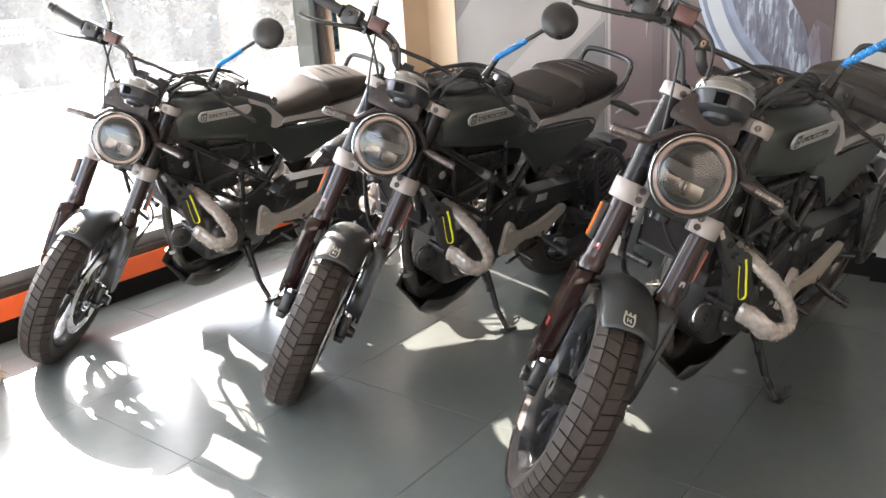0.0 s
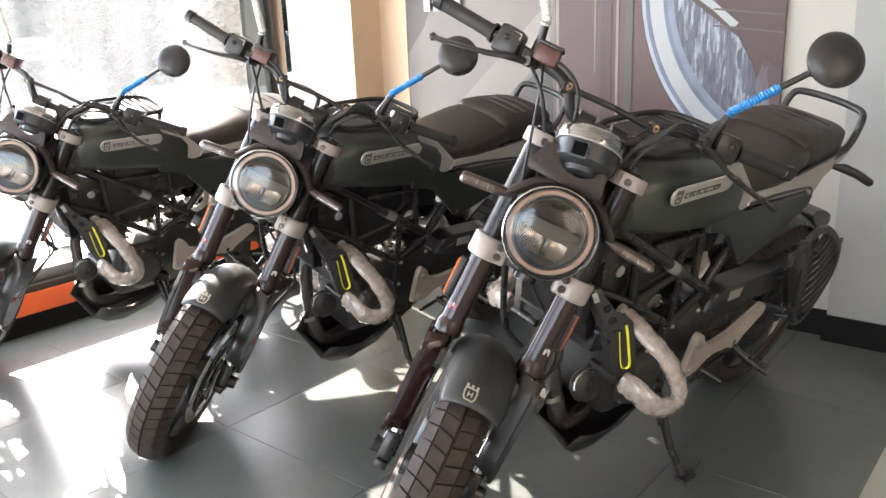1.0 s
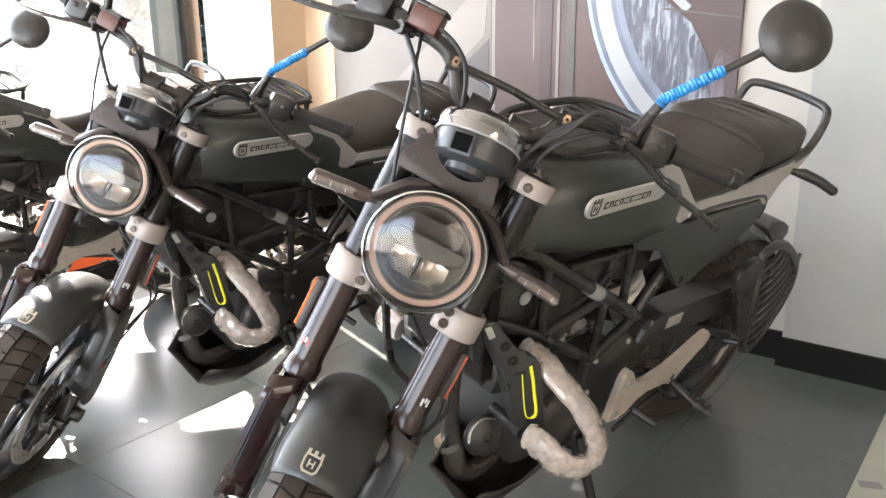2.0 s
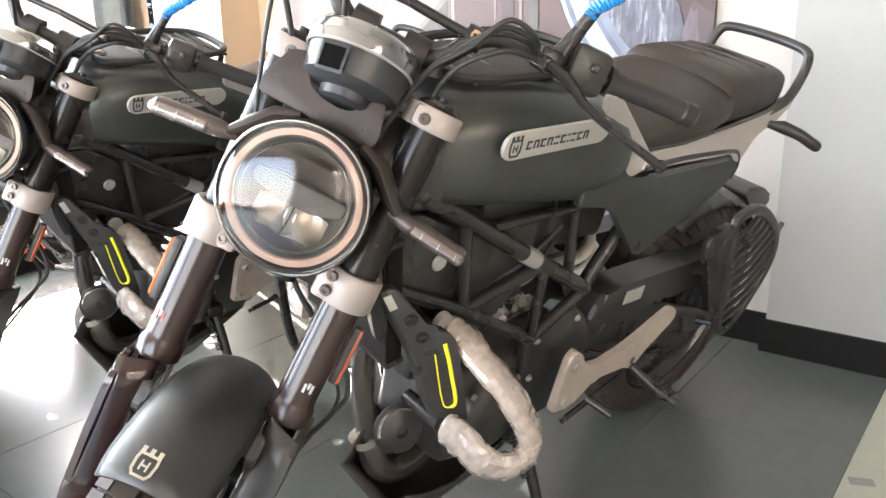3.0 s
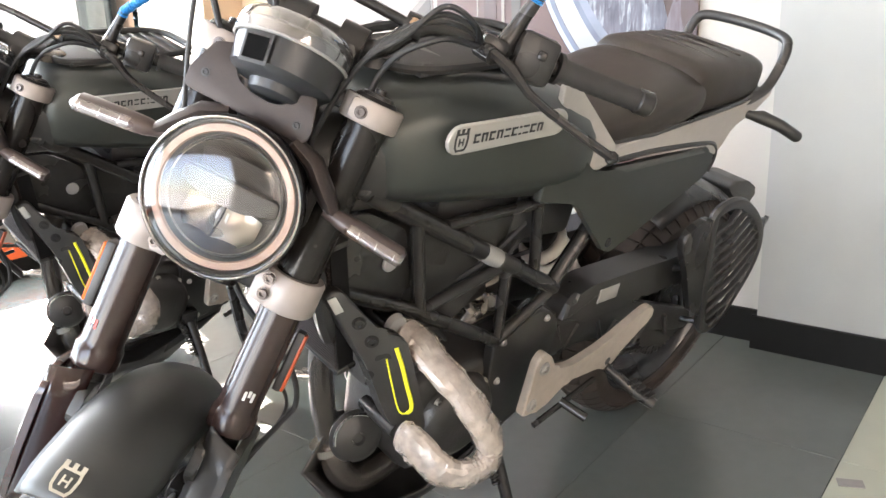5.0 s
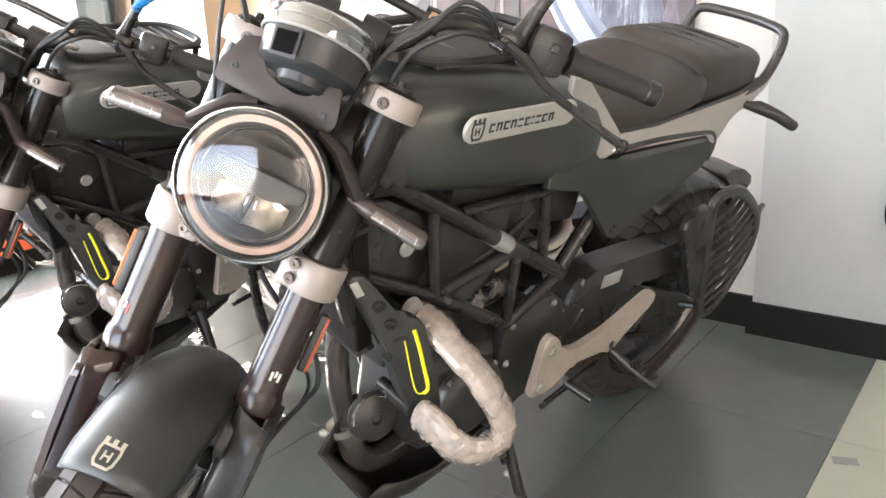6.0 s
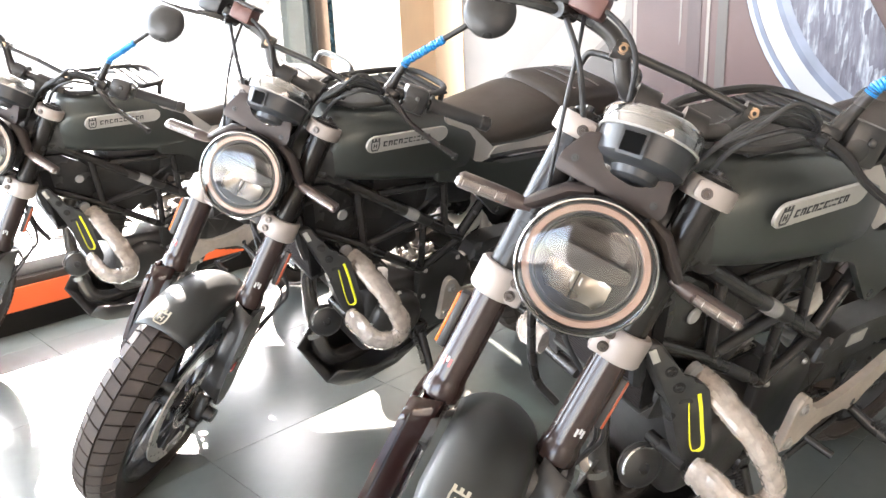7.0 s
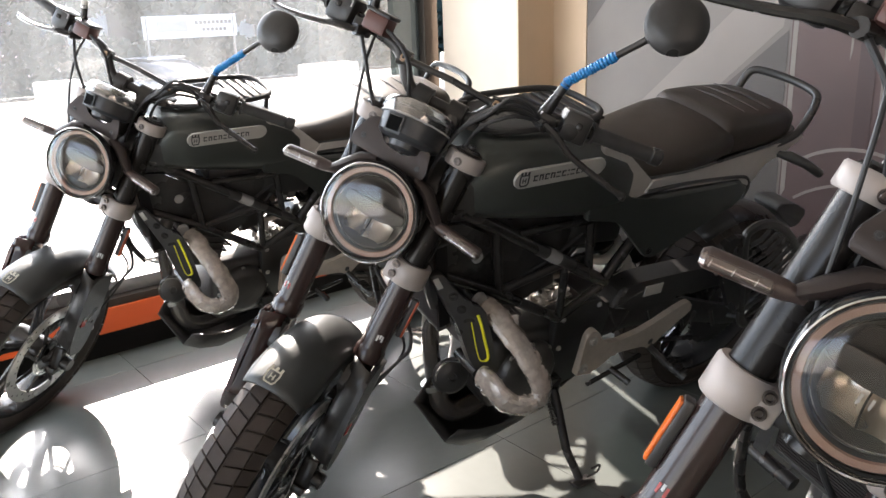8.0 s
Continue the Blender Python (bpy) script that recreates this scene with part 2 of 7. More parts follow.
def box(bm, size, m=None, bevel=0.0, seg=2):
    made = bmesh.ops.create_cube(bm, size=1.0, matrix=Matrix.Diagonal((*size, 1)))
    vs = made["verts"]
    if bevel:
        es = list({e for v in vs for e in v.link_edges})
        res = bmesh.ops.bevel(bm, geom=es, offset=bevel, segments=seg, profile=0.5, affect="EDGES")
        vs = list({v for f in res["faces"] for v in f.verts} | {v for v in vs if v.is_valid})
    if m:
        bmesh.ops.transform(bm, matrix=m, verts=vs)


def plate(bm, outline, t, m=None, bevel=0.0):
    """A flat piece: the outline in local x, y, from z = 0 to t."""
    lo = [bm.verts.new((x, y, 0)) for x, y in outline]
    hi = [bm.verts.new((x, y, t)) for x, y in outline]
    k = len(outline)
    top, bot = bm.faces.new(hi), bm.faces.new(lo[::-1])
    for j in range(k):
        bm.faces.new((lo[j], lo[(j + 1) % k], hi[(j + 1) % k], hi[j]))
    vs = lo + hi
    if bevel:
        es = list(top.edges)
        res = bmesh.ops.bevel(bm, geom=es, offset=bevel, segments=2, profile=0.5, affect="EDGES")
        vs = list({v for f in res["faces"] for v in f.verts} | {v for v in vs if v.is_valid})
    if m:
        bmesh.ops.transform(bm, matrix=m, verts=vs)


def rounded(pts, r, n=4):
    """Round the corners of a polygon."""
    out, k = [], len(pts)
    for i in range(k):
        p, a, b = Vector(pts[i]), Vector(pts[i - 1]), Vector(pts[(i + 1) % k])
        da, db = a - p, b - p
        q = min(r, da.length * 0.45, db.length * 0.45)
        s, e = p + da.normalized() * q, p + db.normalized() * q
        for j in range(n + 1):
            t = j / n
            w = s * (1 - t) ** 2 + p * 2 * t * (1 - t) + e * t * t
            out.append((w.x, w.y))
    return out


def loft(bm, stations, seg=28, power=2.6):
    """Superellipse sections across x: (x, y0, z0, half width, half height)."""
    rings = []
    for s in stations:
        x, y0, z0, hw, hh = s[:5]
        e = 2.0 / (s[5] if len(s) > 5 else power)
        ring = []
        for j in range(seg):
            a = 2 * math.pi * j / seg
            c, d = math.cos(a), math.sin(a)
            ring.append(bm.verts.new((x, y0 + hw * math.copysign(abs(c) ** e, c), z0 + hh * math.copysign(abs(d) ** e, d))))
        rings.append(ring)
    ring_faces(bm, rings)


def along(p, q):
    """A frame at p whose z runs towards q."""
    d = Vector(q) - Vector(p)
    return Matrix.Translation(p) @ d.to_track_quat("Z", "Y").to_matrix().to_4x4()


def rod(bm, p, q, r, seg=10, m=None):
    tube(bm, [Vector(p), Vector(q)], r, seg, m=m)


def bolt(bm, p, way, r=0.006, h=0.005, m=None):
    """A socket bolt head that stands out along way."""
    k = along(p, Vector(p) + Vector(way))
    if m:
        k = m @ k
    lathe(bm, [(0.0, h * 0.4), (r * 0.5, h * 0.4), (r * 0.55, h), (r * 0.9, h), (r, h * 0.8), (r, 0.0)], k, 12)
    lathe(bm, [(r * 1.35, 0.0), (r * 1.35, h * 0.25), (r, h * 0.25)], k, 12)


def bolts(parent, spots, way, r, h, m, material):
    for p in spots:
        bm = bmesh.new()
        bolt(bm, p, way, r, h, m)
        part("bolt", bm, material, parent)


def dusty_haze_pane(name, haze, tint=(0.97, 0.985, 0.985)):
    """Clear glass with a sunlit dust film, its haze added to pale the view."""
    m = clear_sheet(name, tint, 0.03, 0.02)
    n, ln = m.node_tree.nodes, m.node_tree.links
    out = next(q for q in n if q.type == "OUTPUT_MATERIAL")
    first = out.inputs[0].links[0].from_socket
    tl, mx = n.new("ShaderNodeBsdfTranslucent"), n.new("ShaderNodeMixShader")
    tl.inputs[0].default_value = (0.86, 0.88, 0.88, 1)
    ns = n.new("ShaderNodeTexNoise")
    ns.inputs["Scale"].default_value, ns.inputs["Detail"].default_value = 3.0, 6.0
    tc = n.new("ShaderNodeTexCoord")
    mp = n.new("ShaderNodeMapping")
    mp.inputs["Scale"].default_value = (1.0, 2.2, 0.35)
    mr = n.new("ShaderNodeMapRange")
    mr.inputs["From Min"].default_value, mr.inputs["From Max"].default_value = 0.3, 0.7
    mr.inputs["To Min"].default_value, mr.inputs["To Max"].default_value = haze * 0.6, haze * 1.4
    ln.new(tc.outputs["Object"], mp.inputs[0])
    ln.new(mp.outputs[0], ns.inputs["Vector"])
    ln.new(ns.outputs[0], mr.inputs["Value"])
    ln.new(mr.outputs[0], mx.inputs[0])
    ln.new(first, mx.inputs[1])
    ln.new(tl.outputs[0], mx.inputs[2])
    ln.new(mx.outputs[0], out.inputs[0])
    return m

# ---------------------------------------------------------------- room
def plaster(name, color, rough=0.7):
    return mat(name, color, rough, vary=0.05, grain=9, bump=0.08, bump_scale=160)


M_WALL = plaster("white_wall_paint", (0.375, 0.352, 0.322))
# darker grey for the unseen walls, to cut bounce light
M_DIM = plaster("unseen_wall_grey", (0.30, 0.29, 0.28))
M_PANEL = plaster("cool_white_panel", (0.262, 0.262, 0.252), 0.5)
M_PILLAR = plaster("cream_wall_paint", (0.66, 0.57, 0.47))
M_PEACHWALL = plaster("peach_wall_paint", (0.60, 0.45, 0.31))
M_CEIL = plaster("ceiling_paint", (0.52, 0.47, 0.415))
M_SKIRT = mat("black_skirting_tile", (0.0075, 0.007, 0.0065), 0.55, spec=0.12, vary=0.2, grain=20, bump=0.03)
M_ALU = mat("dark_bronze_window_frame", (0.050, 0.040, 0.034), 0.35, 0.5, vary=0.1, bump=0.02)
M_GREYALU = mat("grey_window_frame", (0.20, 0.20, 0.20), 0.35, 0.4, vary=0.1, bump=0.02)
M_RAIL = mat("orange_band", (0.80, 0.13, 0.03), 0.35, vary=0.06, grain=12, bump=0.02)
M_TILE = mat("dark_grey_floor_tile", (0.098, 0.109, 0.101), 0.27, vary=0.05, grain=30, bump=0.012, bump_scale=300, spec=1.0, flat=True)
M_PALE = mat("pale_green_floor_tile", (0.40, 0.42, 0.35), 0.32, vary=0.06, grain=10, bump=0.02)
M_GROUT = mat("dark_grout", (0.076, 0.082, 0.075), 0.6, vary=0.2, bump=0.1)
M_FROST = dusty_haze_pane("frosted_film", 0.030, (0.20, 0.235, 0.235))
M_PANE = dusty_haze_pane("window_pane", 0.023)


def room_box(name, a0, a1, b0, b1, z0, z1, material, kind="structure", label="", bevel=0.0):
    bm = bmesh.new()
    box(bm, (a1 - a0, b1 - b0, z1 - z0), ROOM @ pose((a0 + a1) / 2, (b0 + b1) / 2, (z0 + z1) / 2), bevel)
    return tagged(part(name, bm, material), label, "", "", kind)


room_box("subfloor", WIN_A - 0.2, RIGHT_A + 0.2, REAR_B - 0.2, BACK_B + 0.2, -0.20, -0.004, M_GROUT)
room_box("ceiling", WIN_A - 0.2, RIGHT_A + 0.2, REAR_B - 0.2, BACK_B + 0.2, CEIL, CEIL + 0.15, M_CEIL)
room_box("wall_north", WIN_A - 0.2, RIGHT_A + 0.2, BACK_B, BACK_B + 0.2, 0, CEIL, M_WALL)
room_box("wall_panel_north", -0.50, RIGHT_A, BACK_B - 0.05, BACK_B, 0, CEIL, M_PANEL)
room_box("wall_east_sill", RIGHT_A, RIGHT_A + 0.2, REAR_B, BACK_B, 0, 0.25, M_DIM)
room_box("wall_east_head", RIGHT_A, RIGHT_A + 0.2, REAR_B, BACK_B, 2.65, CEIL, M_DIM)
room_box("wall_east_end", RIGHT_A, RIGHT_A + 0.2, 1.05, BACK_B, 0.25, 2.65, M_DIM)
# unseen wall added outside to keep blue sky out of the east opening
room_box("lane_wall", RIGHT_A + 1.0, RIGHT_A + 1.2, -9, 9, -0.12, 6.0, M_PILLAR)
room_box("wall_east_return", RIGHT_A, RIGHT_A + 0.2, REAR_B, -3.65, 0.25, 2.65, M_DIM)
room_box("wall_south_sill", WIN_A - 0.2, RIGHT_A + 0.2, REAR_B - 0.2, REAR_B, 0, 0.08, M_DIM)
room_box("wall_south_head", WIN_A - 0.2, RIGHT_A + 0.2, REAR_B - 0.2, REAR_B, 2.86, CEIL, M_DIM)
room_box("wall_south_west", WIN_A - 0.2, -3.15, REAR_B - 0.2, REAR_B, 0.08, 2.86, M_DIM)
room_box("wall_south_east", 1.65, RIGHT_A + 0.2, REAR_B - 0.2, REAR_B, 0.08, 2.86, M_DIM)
bm = bmesh.new()
box(bm, (0.09, 0.09, 0.34), pose(-1.66, 2.535, 0.17, 0, 0, 20), 0.006)
tagged(part("wooden_post", bm, mat("raw_wood", (0.42, 0.27, 0.13), 0.6, vary=0.2, grain=30, bump=0.1)), "short raw wood post standing by the window", "post")
room_box("pillar", WIN_A, -2.72, 3.27, BACK_B, 0, CEIL, M_PILLAR, label="cream painted pillar beside the shop window")
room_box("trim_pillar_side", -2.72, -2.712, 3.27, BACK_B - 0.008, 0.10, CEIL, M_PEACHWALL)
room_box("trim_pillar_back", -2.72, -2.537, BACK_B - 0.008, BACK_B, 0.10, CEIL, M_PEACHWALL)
# window wall: head above, low plinth below, glass between
room_box("wall_west_head", WIN_A - 0.2, WIN_A, REAR_B, BACK_B, 2.72, CEIL, M_WALL)
room_box("wall_west_end", WIN_A - 0.2, WIN_A, REAR_B, -2.6, 0, 2.72, M_WALL)
room_box("plinth", WIN_A - 0.2, WIN_A, -2.6, BACK_B, 0, 0.085, M_SKIRT)
room_box("trim_orange", WIN_A - 0.2, WIN_A + 0.004, -2.6, BACK_B, 0.085, 0.172, M_RAIL)
room_box("window_sill", WIN_A - 0.2, WIN_A - 0.01, -2.6, BACK_B, 0.172, 0.20, M_ALU)
# skirting tiles
room_box("baseboard_recess", -2.72, -0.50, BACK_B - 0.012, BACK_B, 0, 0.10, M_SKIRT)
room_box("baseboard_panel", -0.512, RIGHT_A, BACK_B - 0.062, BACK_B - 0.05, 0, 0.10, M_SKIRT)
room_box("baseboard_pillar", WIN_A, -2.708, 3.258, 3.27, 0, 0.10, M_SKIRT)
room_box("baseboard_return", -2.72, -2.708, 3.27, BACK_B - 0.012, 0, 0.10, M_SKIRT)


def shop_window():
    base = new("window_1")
    tagged(base, "tall shop window with a dark bronze frame", "window", "", "structure")
    base.matrix_world = ROOM
    a = WIN_A - 0.08

    def bar(name, b0, b1, z0, z1, d=0.06, material=M_ALU):
        bm = bmesh.new()
        box(bm, (d, b1 - b0, z1 - z0), pose(a, (b0 + b1) / 2, (z0 + z1) / 2), 0.004)
        return part(name, bm, material, base)

    bar("window_frame", -2.6, 3.27, 0.20, 0.25, material=M_GREYALU)
    bar("window_frame", -2.6, 3.27, 2.66, 2.72)
    bar("window_frame", 3.195, 3.27, 0.25, 2.66, 0.09)
    bar("window_frame", -2.6, -2.54, 0.25, 2.66)
    bar("window_frame", 0.20, 0.26, 0.25, 2.66)
    for b0, b1 in ((-2.54, 0.20), (0.26, 3.035), (3.035, 3.195)):
        p = bar("pane" if b1 < 3.1 else "frosted_pane", b0, b1, 0.25, 2.66, 0.008, M_PANE if b1 < 3.1 else M_FROST)
        p.visible_shadow = b1 > 3.1
    return base


shop_window()
# unseen east window, made up so the fill lamp has an opening
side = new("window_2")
tagged(side, "unseen shop window added to hold the side fill lamp", "window", "", "structure")
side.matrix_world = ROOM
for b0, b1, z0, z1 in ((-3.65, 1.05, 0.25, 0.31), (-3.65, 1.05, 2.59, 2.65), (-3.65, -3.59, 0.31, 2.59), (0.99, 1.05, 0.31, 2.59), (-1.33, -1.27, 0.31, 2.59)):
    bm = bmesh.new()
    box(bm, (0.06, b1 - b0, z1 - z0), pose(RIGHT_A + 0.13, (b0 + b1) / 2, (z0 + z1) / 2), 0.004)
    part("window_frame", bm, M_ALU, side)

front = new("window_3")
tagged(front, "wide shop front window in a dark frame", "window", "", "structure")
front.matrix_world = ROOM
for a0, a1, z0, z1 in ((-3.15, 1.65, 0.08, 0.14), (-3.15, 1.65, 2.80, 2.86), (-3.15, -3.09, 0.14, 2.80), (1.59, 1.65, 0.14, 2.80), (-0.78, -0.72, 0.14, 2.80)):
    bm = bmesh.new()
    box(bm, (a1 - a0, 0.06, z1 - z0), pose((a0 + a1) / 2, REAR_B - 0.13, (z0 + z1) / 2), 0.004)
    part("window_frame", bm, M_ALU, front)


# ---------------------------------------------------------------- printed wall picture
M_P_GREY = mat("print_warm_grey", (0.1350, 0.1131, 0.0978), 0.42, vary=0.25, grain=3.0, bump=0.0)
M_P_MID = mat("print_mid_grey", (0.0675, 0.0557, 0.0493), 0.42, vary=0.25, grain=3.0, bump=0.0)
M_P_LIGHT = mat("print_light_grey", (0.1935, 0.1636, 0.1445), 0.42, vary=0.12, grain=3.0, bump=0.0)
M_P_MAUVE = mat("print_mauve_brown", (0.0684, 0.0374, 0.0340), 0.42, vary=0.3, grain=2.5, bump=0.0)
M_P_MAROON = mat("print_maroon", (0.0495, 0.0235, 0.0221), 0.42, vary=0.35, grain=4.0, bump=0.0)
M_P_WHITE = mat("print_white", (0.30, 0.305, 0.31), 0.42, vary=0.15, grain=6.0, bump=0.0)
M_P_BLUE = mat("print_steel_blue", (0.10, 0.115, 0.16), 0.42, vary=0.45, grain=9.0, bump=0.0)
M_P_BLUE2 = mat("print_slate_blue", (0.14, 0.155, 0.20), 0.42, vary=0.4, grain=9.0, bump=0.0)
M_P_PALE = mat("print_pale_blue", (0.26, 0.29, 0.335), 0.42, vary=0.3, grain=9.0, bump=0.0)


def faceted_print(name, lo, mid, hi, sx, sz):
    """Print of cut glass: narrow upright cells of mixed tones with fine bright streaks."""
    m = mat(name, mid, 0.42, vary=0.2, grain=9.0, bump=0.0)
    n, ln = m.node_tree.nodes, m.node_tree.links
    tc = next(q for q in n if q.type == "TEX_COORD")
    mp = n.new("ShaderNodeMapping")
    mp.inputs["Rotation"].default_value = (0, 0, radians(37))
    mp2 = n.new("ShaderNodeMapping")
    mp2.inputs["Scale"].default_value = (sx, 0.0, sz)
    mp2.inputs["Rotation"].default_value = (0, radians(7), 0)
    vo, ns = n.new("ShaderNodeTexVoronoi"), n.new("ShaderNodeTexNoise")
    vo.distance, vo.inputs["Scale"].default_value = "CHEBYCHEV", 1.0
    ns.inputs["Scale"].default_value, ns.inputs["Detail"].default_value = 1.6, 6.0
    ln.new(tc.outputs["Object"], mp.inputs[0])
    ln.new(mp.outputs[0], mp2.inputs[0])
    ln.new(mp2.outputs[0], vo.inputs["Vector"])
    ln.new(mp2.outputs[0], ns.inputs["Vector"])
    sep, mix = n.new("ShaderNodeSeparateColor"), n.new("ShaderNodeMath")
    ln.new(vo.outputs["Color"], sep.inputs[0])
    mix.operation = "MULTIPLY_ADD"
    mix.inputs[1].default_value = 0.36
    ln.new(sep.outputs[0], mix.inputs[0])
    half = n.new("ShaderNodeMath")
    half.operation = "MULTIPLY"
    half.inputs[1].default_value = 0.80
    ln.new(ns.outputs[0], half.inputs[0])
    ln.new(half.outputs[0], mix.inputs[2])
    ramp = n.new("ShaderNodeValToRGB")
    el = ramp.color_ramp.elements
    el[0].position, el[0].color = 0.30, (*lo, 1)
    el[1].position, el[1].color = 0.84, (*hi, 1)
    e = el.new(0.60)
    e.color = (*mid, 1)
    ln.new(mix.outputs[0], ramp.inputs[0])
    ln.new(ramp.outputs[0], n["Principled BSDF"].inputs["Base Color"])
    return m


M_P_FACET = faceted_print("print_cut_glass", (0.045, 0.040, 0.058), (0.090, 0.092, 0.120), (0.30, 0.32, 0.36), 58, 10)
M_P_SMOKE = faceted_print("print_smoked_glass", (0.052, 0.026, 0.026), (0.064, 0.040, 0.046), (0.15, 0.135, 0.16), 22, 4)


def poster():
    z0, z1, a0, a1 = 0.35, 2.45, -2.535, -0.735
    bm = bmesh.new()
    face = ROOM @ Matrix(((1, 0, 0, 0), (0, 0, -1, BACK_B - 0.0005), (0, 1, 0, 0), (0, 0, 0, 1)))  # (a, z, out of the wall)
    plate(bm, [(a0, z0), (a1, z0), (a1, z1), (a0, z1)], 0.004, face)
    sheet = part("wall_poster", bm, M_P_GREY)
    tagged(sheet, "large glossy printed picture of a motorcycle lamp on the wall", "poster")

    level = [0.004]

    def area_of(outline, material, name="print_area"):
        b = bmesh.new()
        pts = [(min(max(x, a0), a1), min(max(z, z0), z1)) for x, z in outline]
        clean = [p for i, p in enumerate(pts) if p != pts[i - 1]]
        plate(b, clean, 0.0006, face @ pose(0, 0, level[0]))
        level[0] += 0.0006
        part(name, b, material, sheet)

    def ring(c, r0, r1, d0, d1, material, n=26):
        out = arc_b(c, r1, d0, d1, n) + arc_b(c, r0, d1, d0, n)
        area_of(out, material)

    def arc_b(c, r, d0, d1, n):
        return [(c[0] + r * math.cos(radians(d0 + (d1 - d0) * i / n)), c[1] + r * math.sin(radians(d0 + (d1 - d0) * i / n))) for i in range(n + 1)]

    # pale tank flank with slanting bands
    area_of([(a0, 1.05), (-2.42, 1.18), (-2.30, 1.45), (a0, 1.60)], M_P_MID)
    area_of([(-2.40, 0.45), (-1.72, 1.05), (-1.70, 1.28), (-1.95, 1.06), (-2.45, 0.62)], M_P_LIGHT)
    area_of([(-2.38, z0), (-1.70, z0), (-1.70, 1.04), (-2.20, 0.62)], M_P_MID)
    area_of([(-1.95, 1.30), (-1.70, 1.55), (-1.70, 2.4), (-2.3, 2.4), (-2.1, 1.9)], M_P_MID)
    # mauve shroud
    area_of([(-1.69, z0), (a1, z0), (a1, z1), (-1.69, z1)], M_P_MAUVE)
    for a, w, b0, b1, ma in ((-1.685, 0.016, 0.50, 2.4, M_P_LIGHT), (-1.50, 0.007, 0.95, 1.9, M_P_LIGHT), (-1.47, 0.05, 0.40, 2.4, M_P_MAROON), (-1.40, 0.012, 0.70, 1.45, M_P_LIGHT), (-1.36, 0.035, 0.35, 2.4, M_P_MID)):
        area_of([(a, b0), (a + w, b0 + 0.03), (a + w, b1), (a, b1 - 0.04)], ma)
    area_of(arc_b((-1.45, 0.35), 0.34, 60, 125, 10) + arc_b((-1.45, 0.345), 0.334, 125, 60, 10), M_P_LIGHT)
    area_of(arc_b((-1.42, 0.20), 0.38, 60, 125, 10) + arc_b((-1.42, 0.195), 0.375, 125, 60, 10), M_P_LIGHT)
    # the great lamp
    c = (-0.56, 1.29)
    lamp = [(c[0] + 0.735 * math.cos(radians(100 + 215 * i / 40)), c[1] + 0.735 * math.sin(radians(100 + 215 * i / 40))) for i in range(41)]
    area_of(lamp + [(a1, 0.76), (a1, 2.02)], M_P_MAROON)
    ring(c, 0.715, 0.730, 105, 250, M_P_PALE)
    ring(c, 0.700, 0.715, 105, 250, M_P_BLUE)
    ring(c, 0.640, 0.698, 120, 246, M_P_WHITE)
    ring(c, 0.622, 0.640, 120, 246, M_P_BLUE)
    area_of(arc_b(c, 0.622, 178, 246, 18) + [(-0.80, 0.72), (-0.80, 0.86), (-0.84, 1.00), (-0.90, 1.10), (-1.02, 1.19)], M_P_FACET)
    area_of([(-0.785, 0.60), (a1, 0.58), (a1, 0.98), (-0.80, 1.02), (-0.83, 0.92), (-0.79, 0.80)], M_P_SMOKE)
    ring(c, 0.596, 0.622, 178, 246, M_P_BLUE2)
    area_of(arc_b(c, 0.60, 168, 178, 6) + [(-1.00, 1.20), (-0.92, 1.13), (-0.90, 1.15), (-1.02, 1.25)], M_P_WHITE)
    for z, w in ((1.27, 0.010), (1.20, 0.006), (1.33, 0.008), (1.14, 0.006)):
        area_of([(-1.00, z), (a1, z - 0.03), (a1, z - 0.03 + w), (-0.99, z + w)], M_P_MID)
    # lettering cannot be made out: plain bars
    for k in range(4):
        area_of([(-2.41 + 0.06 * k, 1.245), (-2.37 + 0.06 * k, 1.245), (-2.37 + 0.06 * k, 1.30), (-2.41 + 0.06 * k, 1.30)], M_P_WHITE, "print_bar")
    return sheet


poster()


def wall_disc():
    bm = bmesh.new()
    k = ROOM @ pose(-0.053, BACK_B - 0.05, 0.425, 90)
    lathe(bm, [(0.0, 0.036), (0.090, 0.036), (0.118, 0.032), (0.125, 0.024), (0.125, 0.0)], k, 56)
    ob = part("round_wall_fitting", bm, M_SKIRT)
    tagged(ob, "round black fitting on the pale wall panel", "wall fitting")


wall_disc()


# ---------------------------------------------------------------- outside the window
M_PAVE = mat("pale_paving", (0.42, 0.40, 0.37), 0.8, vary=0.15, grain=3, bump=0.1, bump_scale=30)
M_CONC = mat("pale_concrete", (0.55, 0.52, 0.46), 0.75, vary=0.15, grain=6, bump=0.15, bump_scale=60)
M_LEAF = mat("dusty_leaves", (0.030, 0.052, 0.048), 0.8, spec=0.1, vary=0.4, grain=3, bump=0.0)
M_BARK = mat("bark", (0.13, 0.10, 0.08), 0.85, vary=0.3, grain=20, bump=0.3, bump_scale=60)
M_CARPAINT = mat("pale_car_paint", (0.60, 0.61, 0.62), 0.25, 0.3, vary=0.04, bump=0.0, coat=0.5)
M_CARGLASS = mat("car_glass", (0.03, 0.04, 0.05), 0.08, vary=0.1, bump=0.0)
M_SIGN = mat("white_sign", (0.75, 0.76, 0.76), 0.5, vary=0.05, bump=0.0)
M_FACADE = mat("grey_facade", (0.62, 0.64, 0.64), 0.8, vary=0.15, grain=2, bump=0.1, bump_scale=20)

bm = bmesh.new()
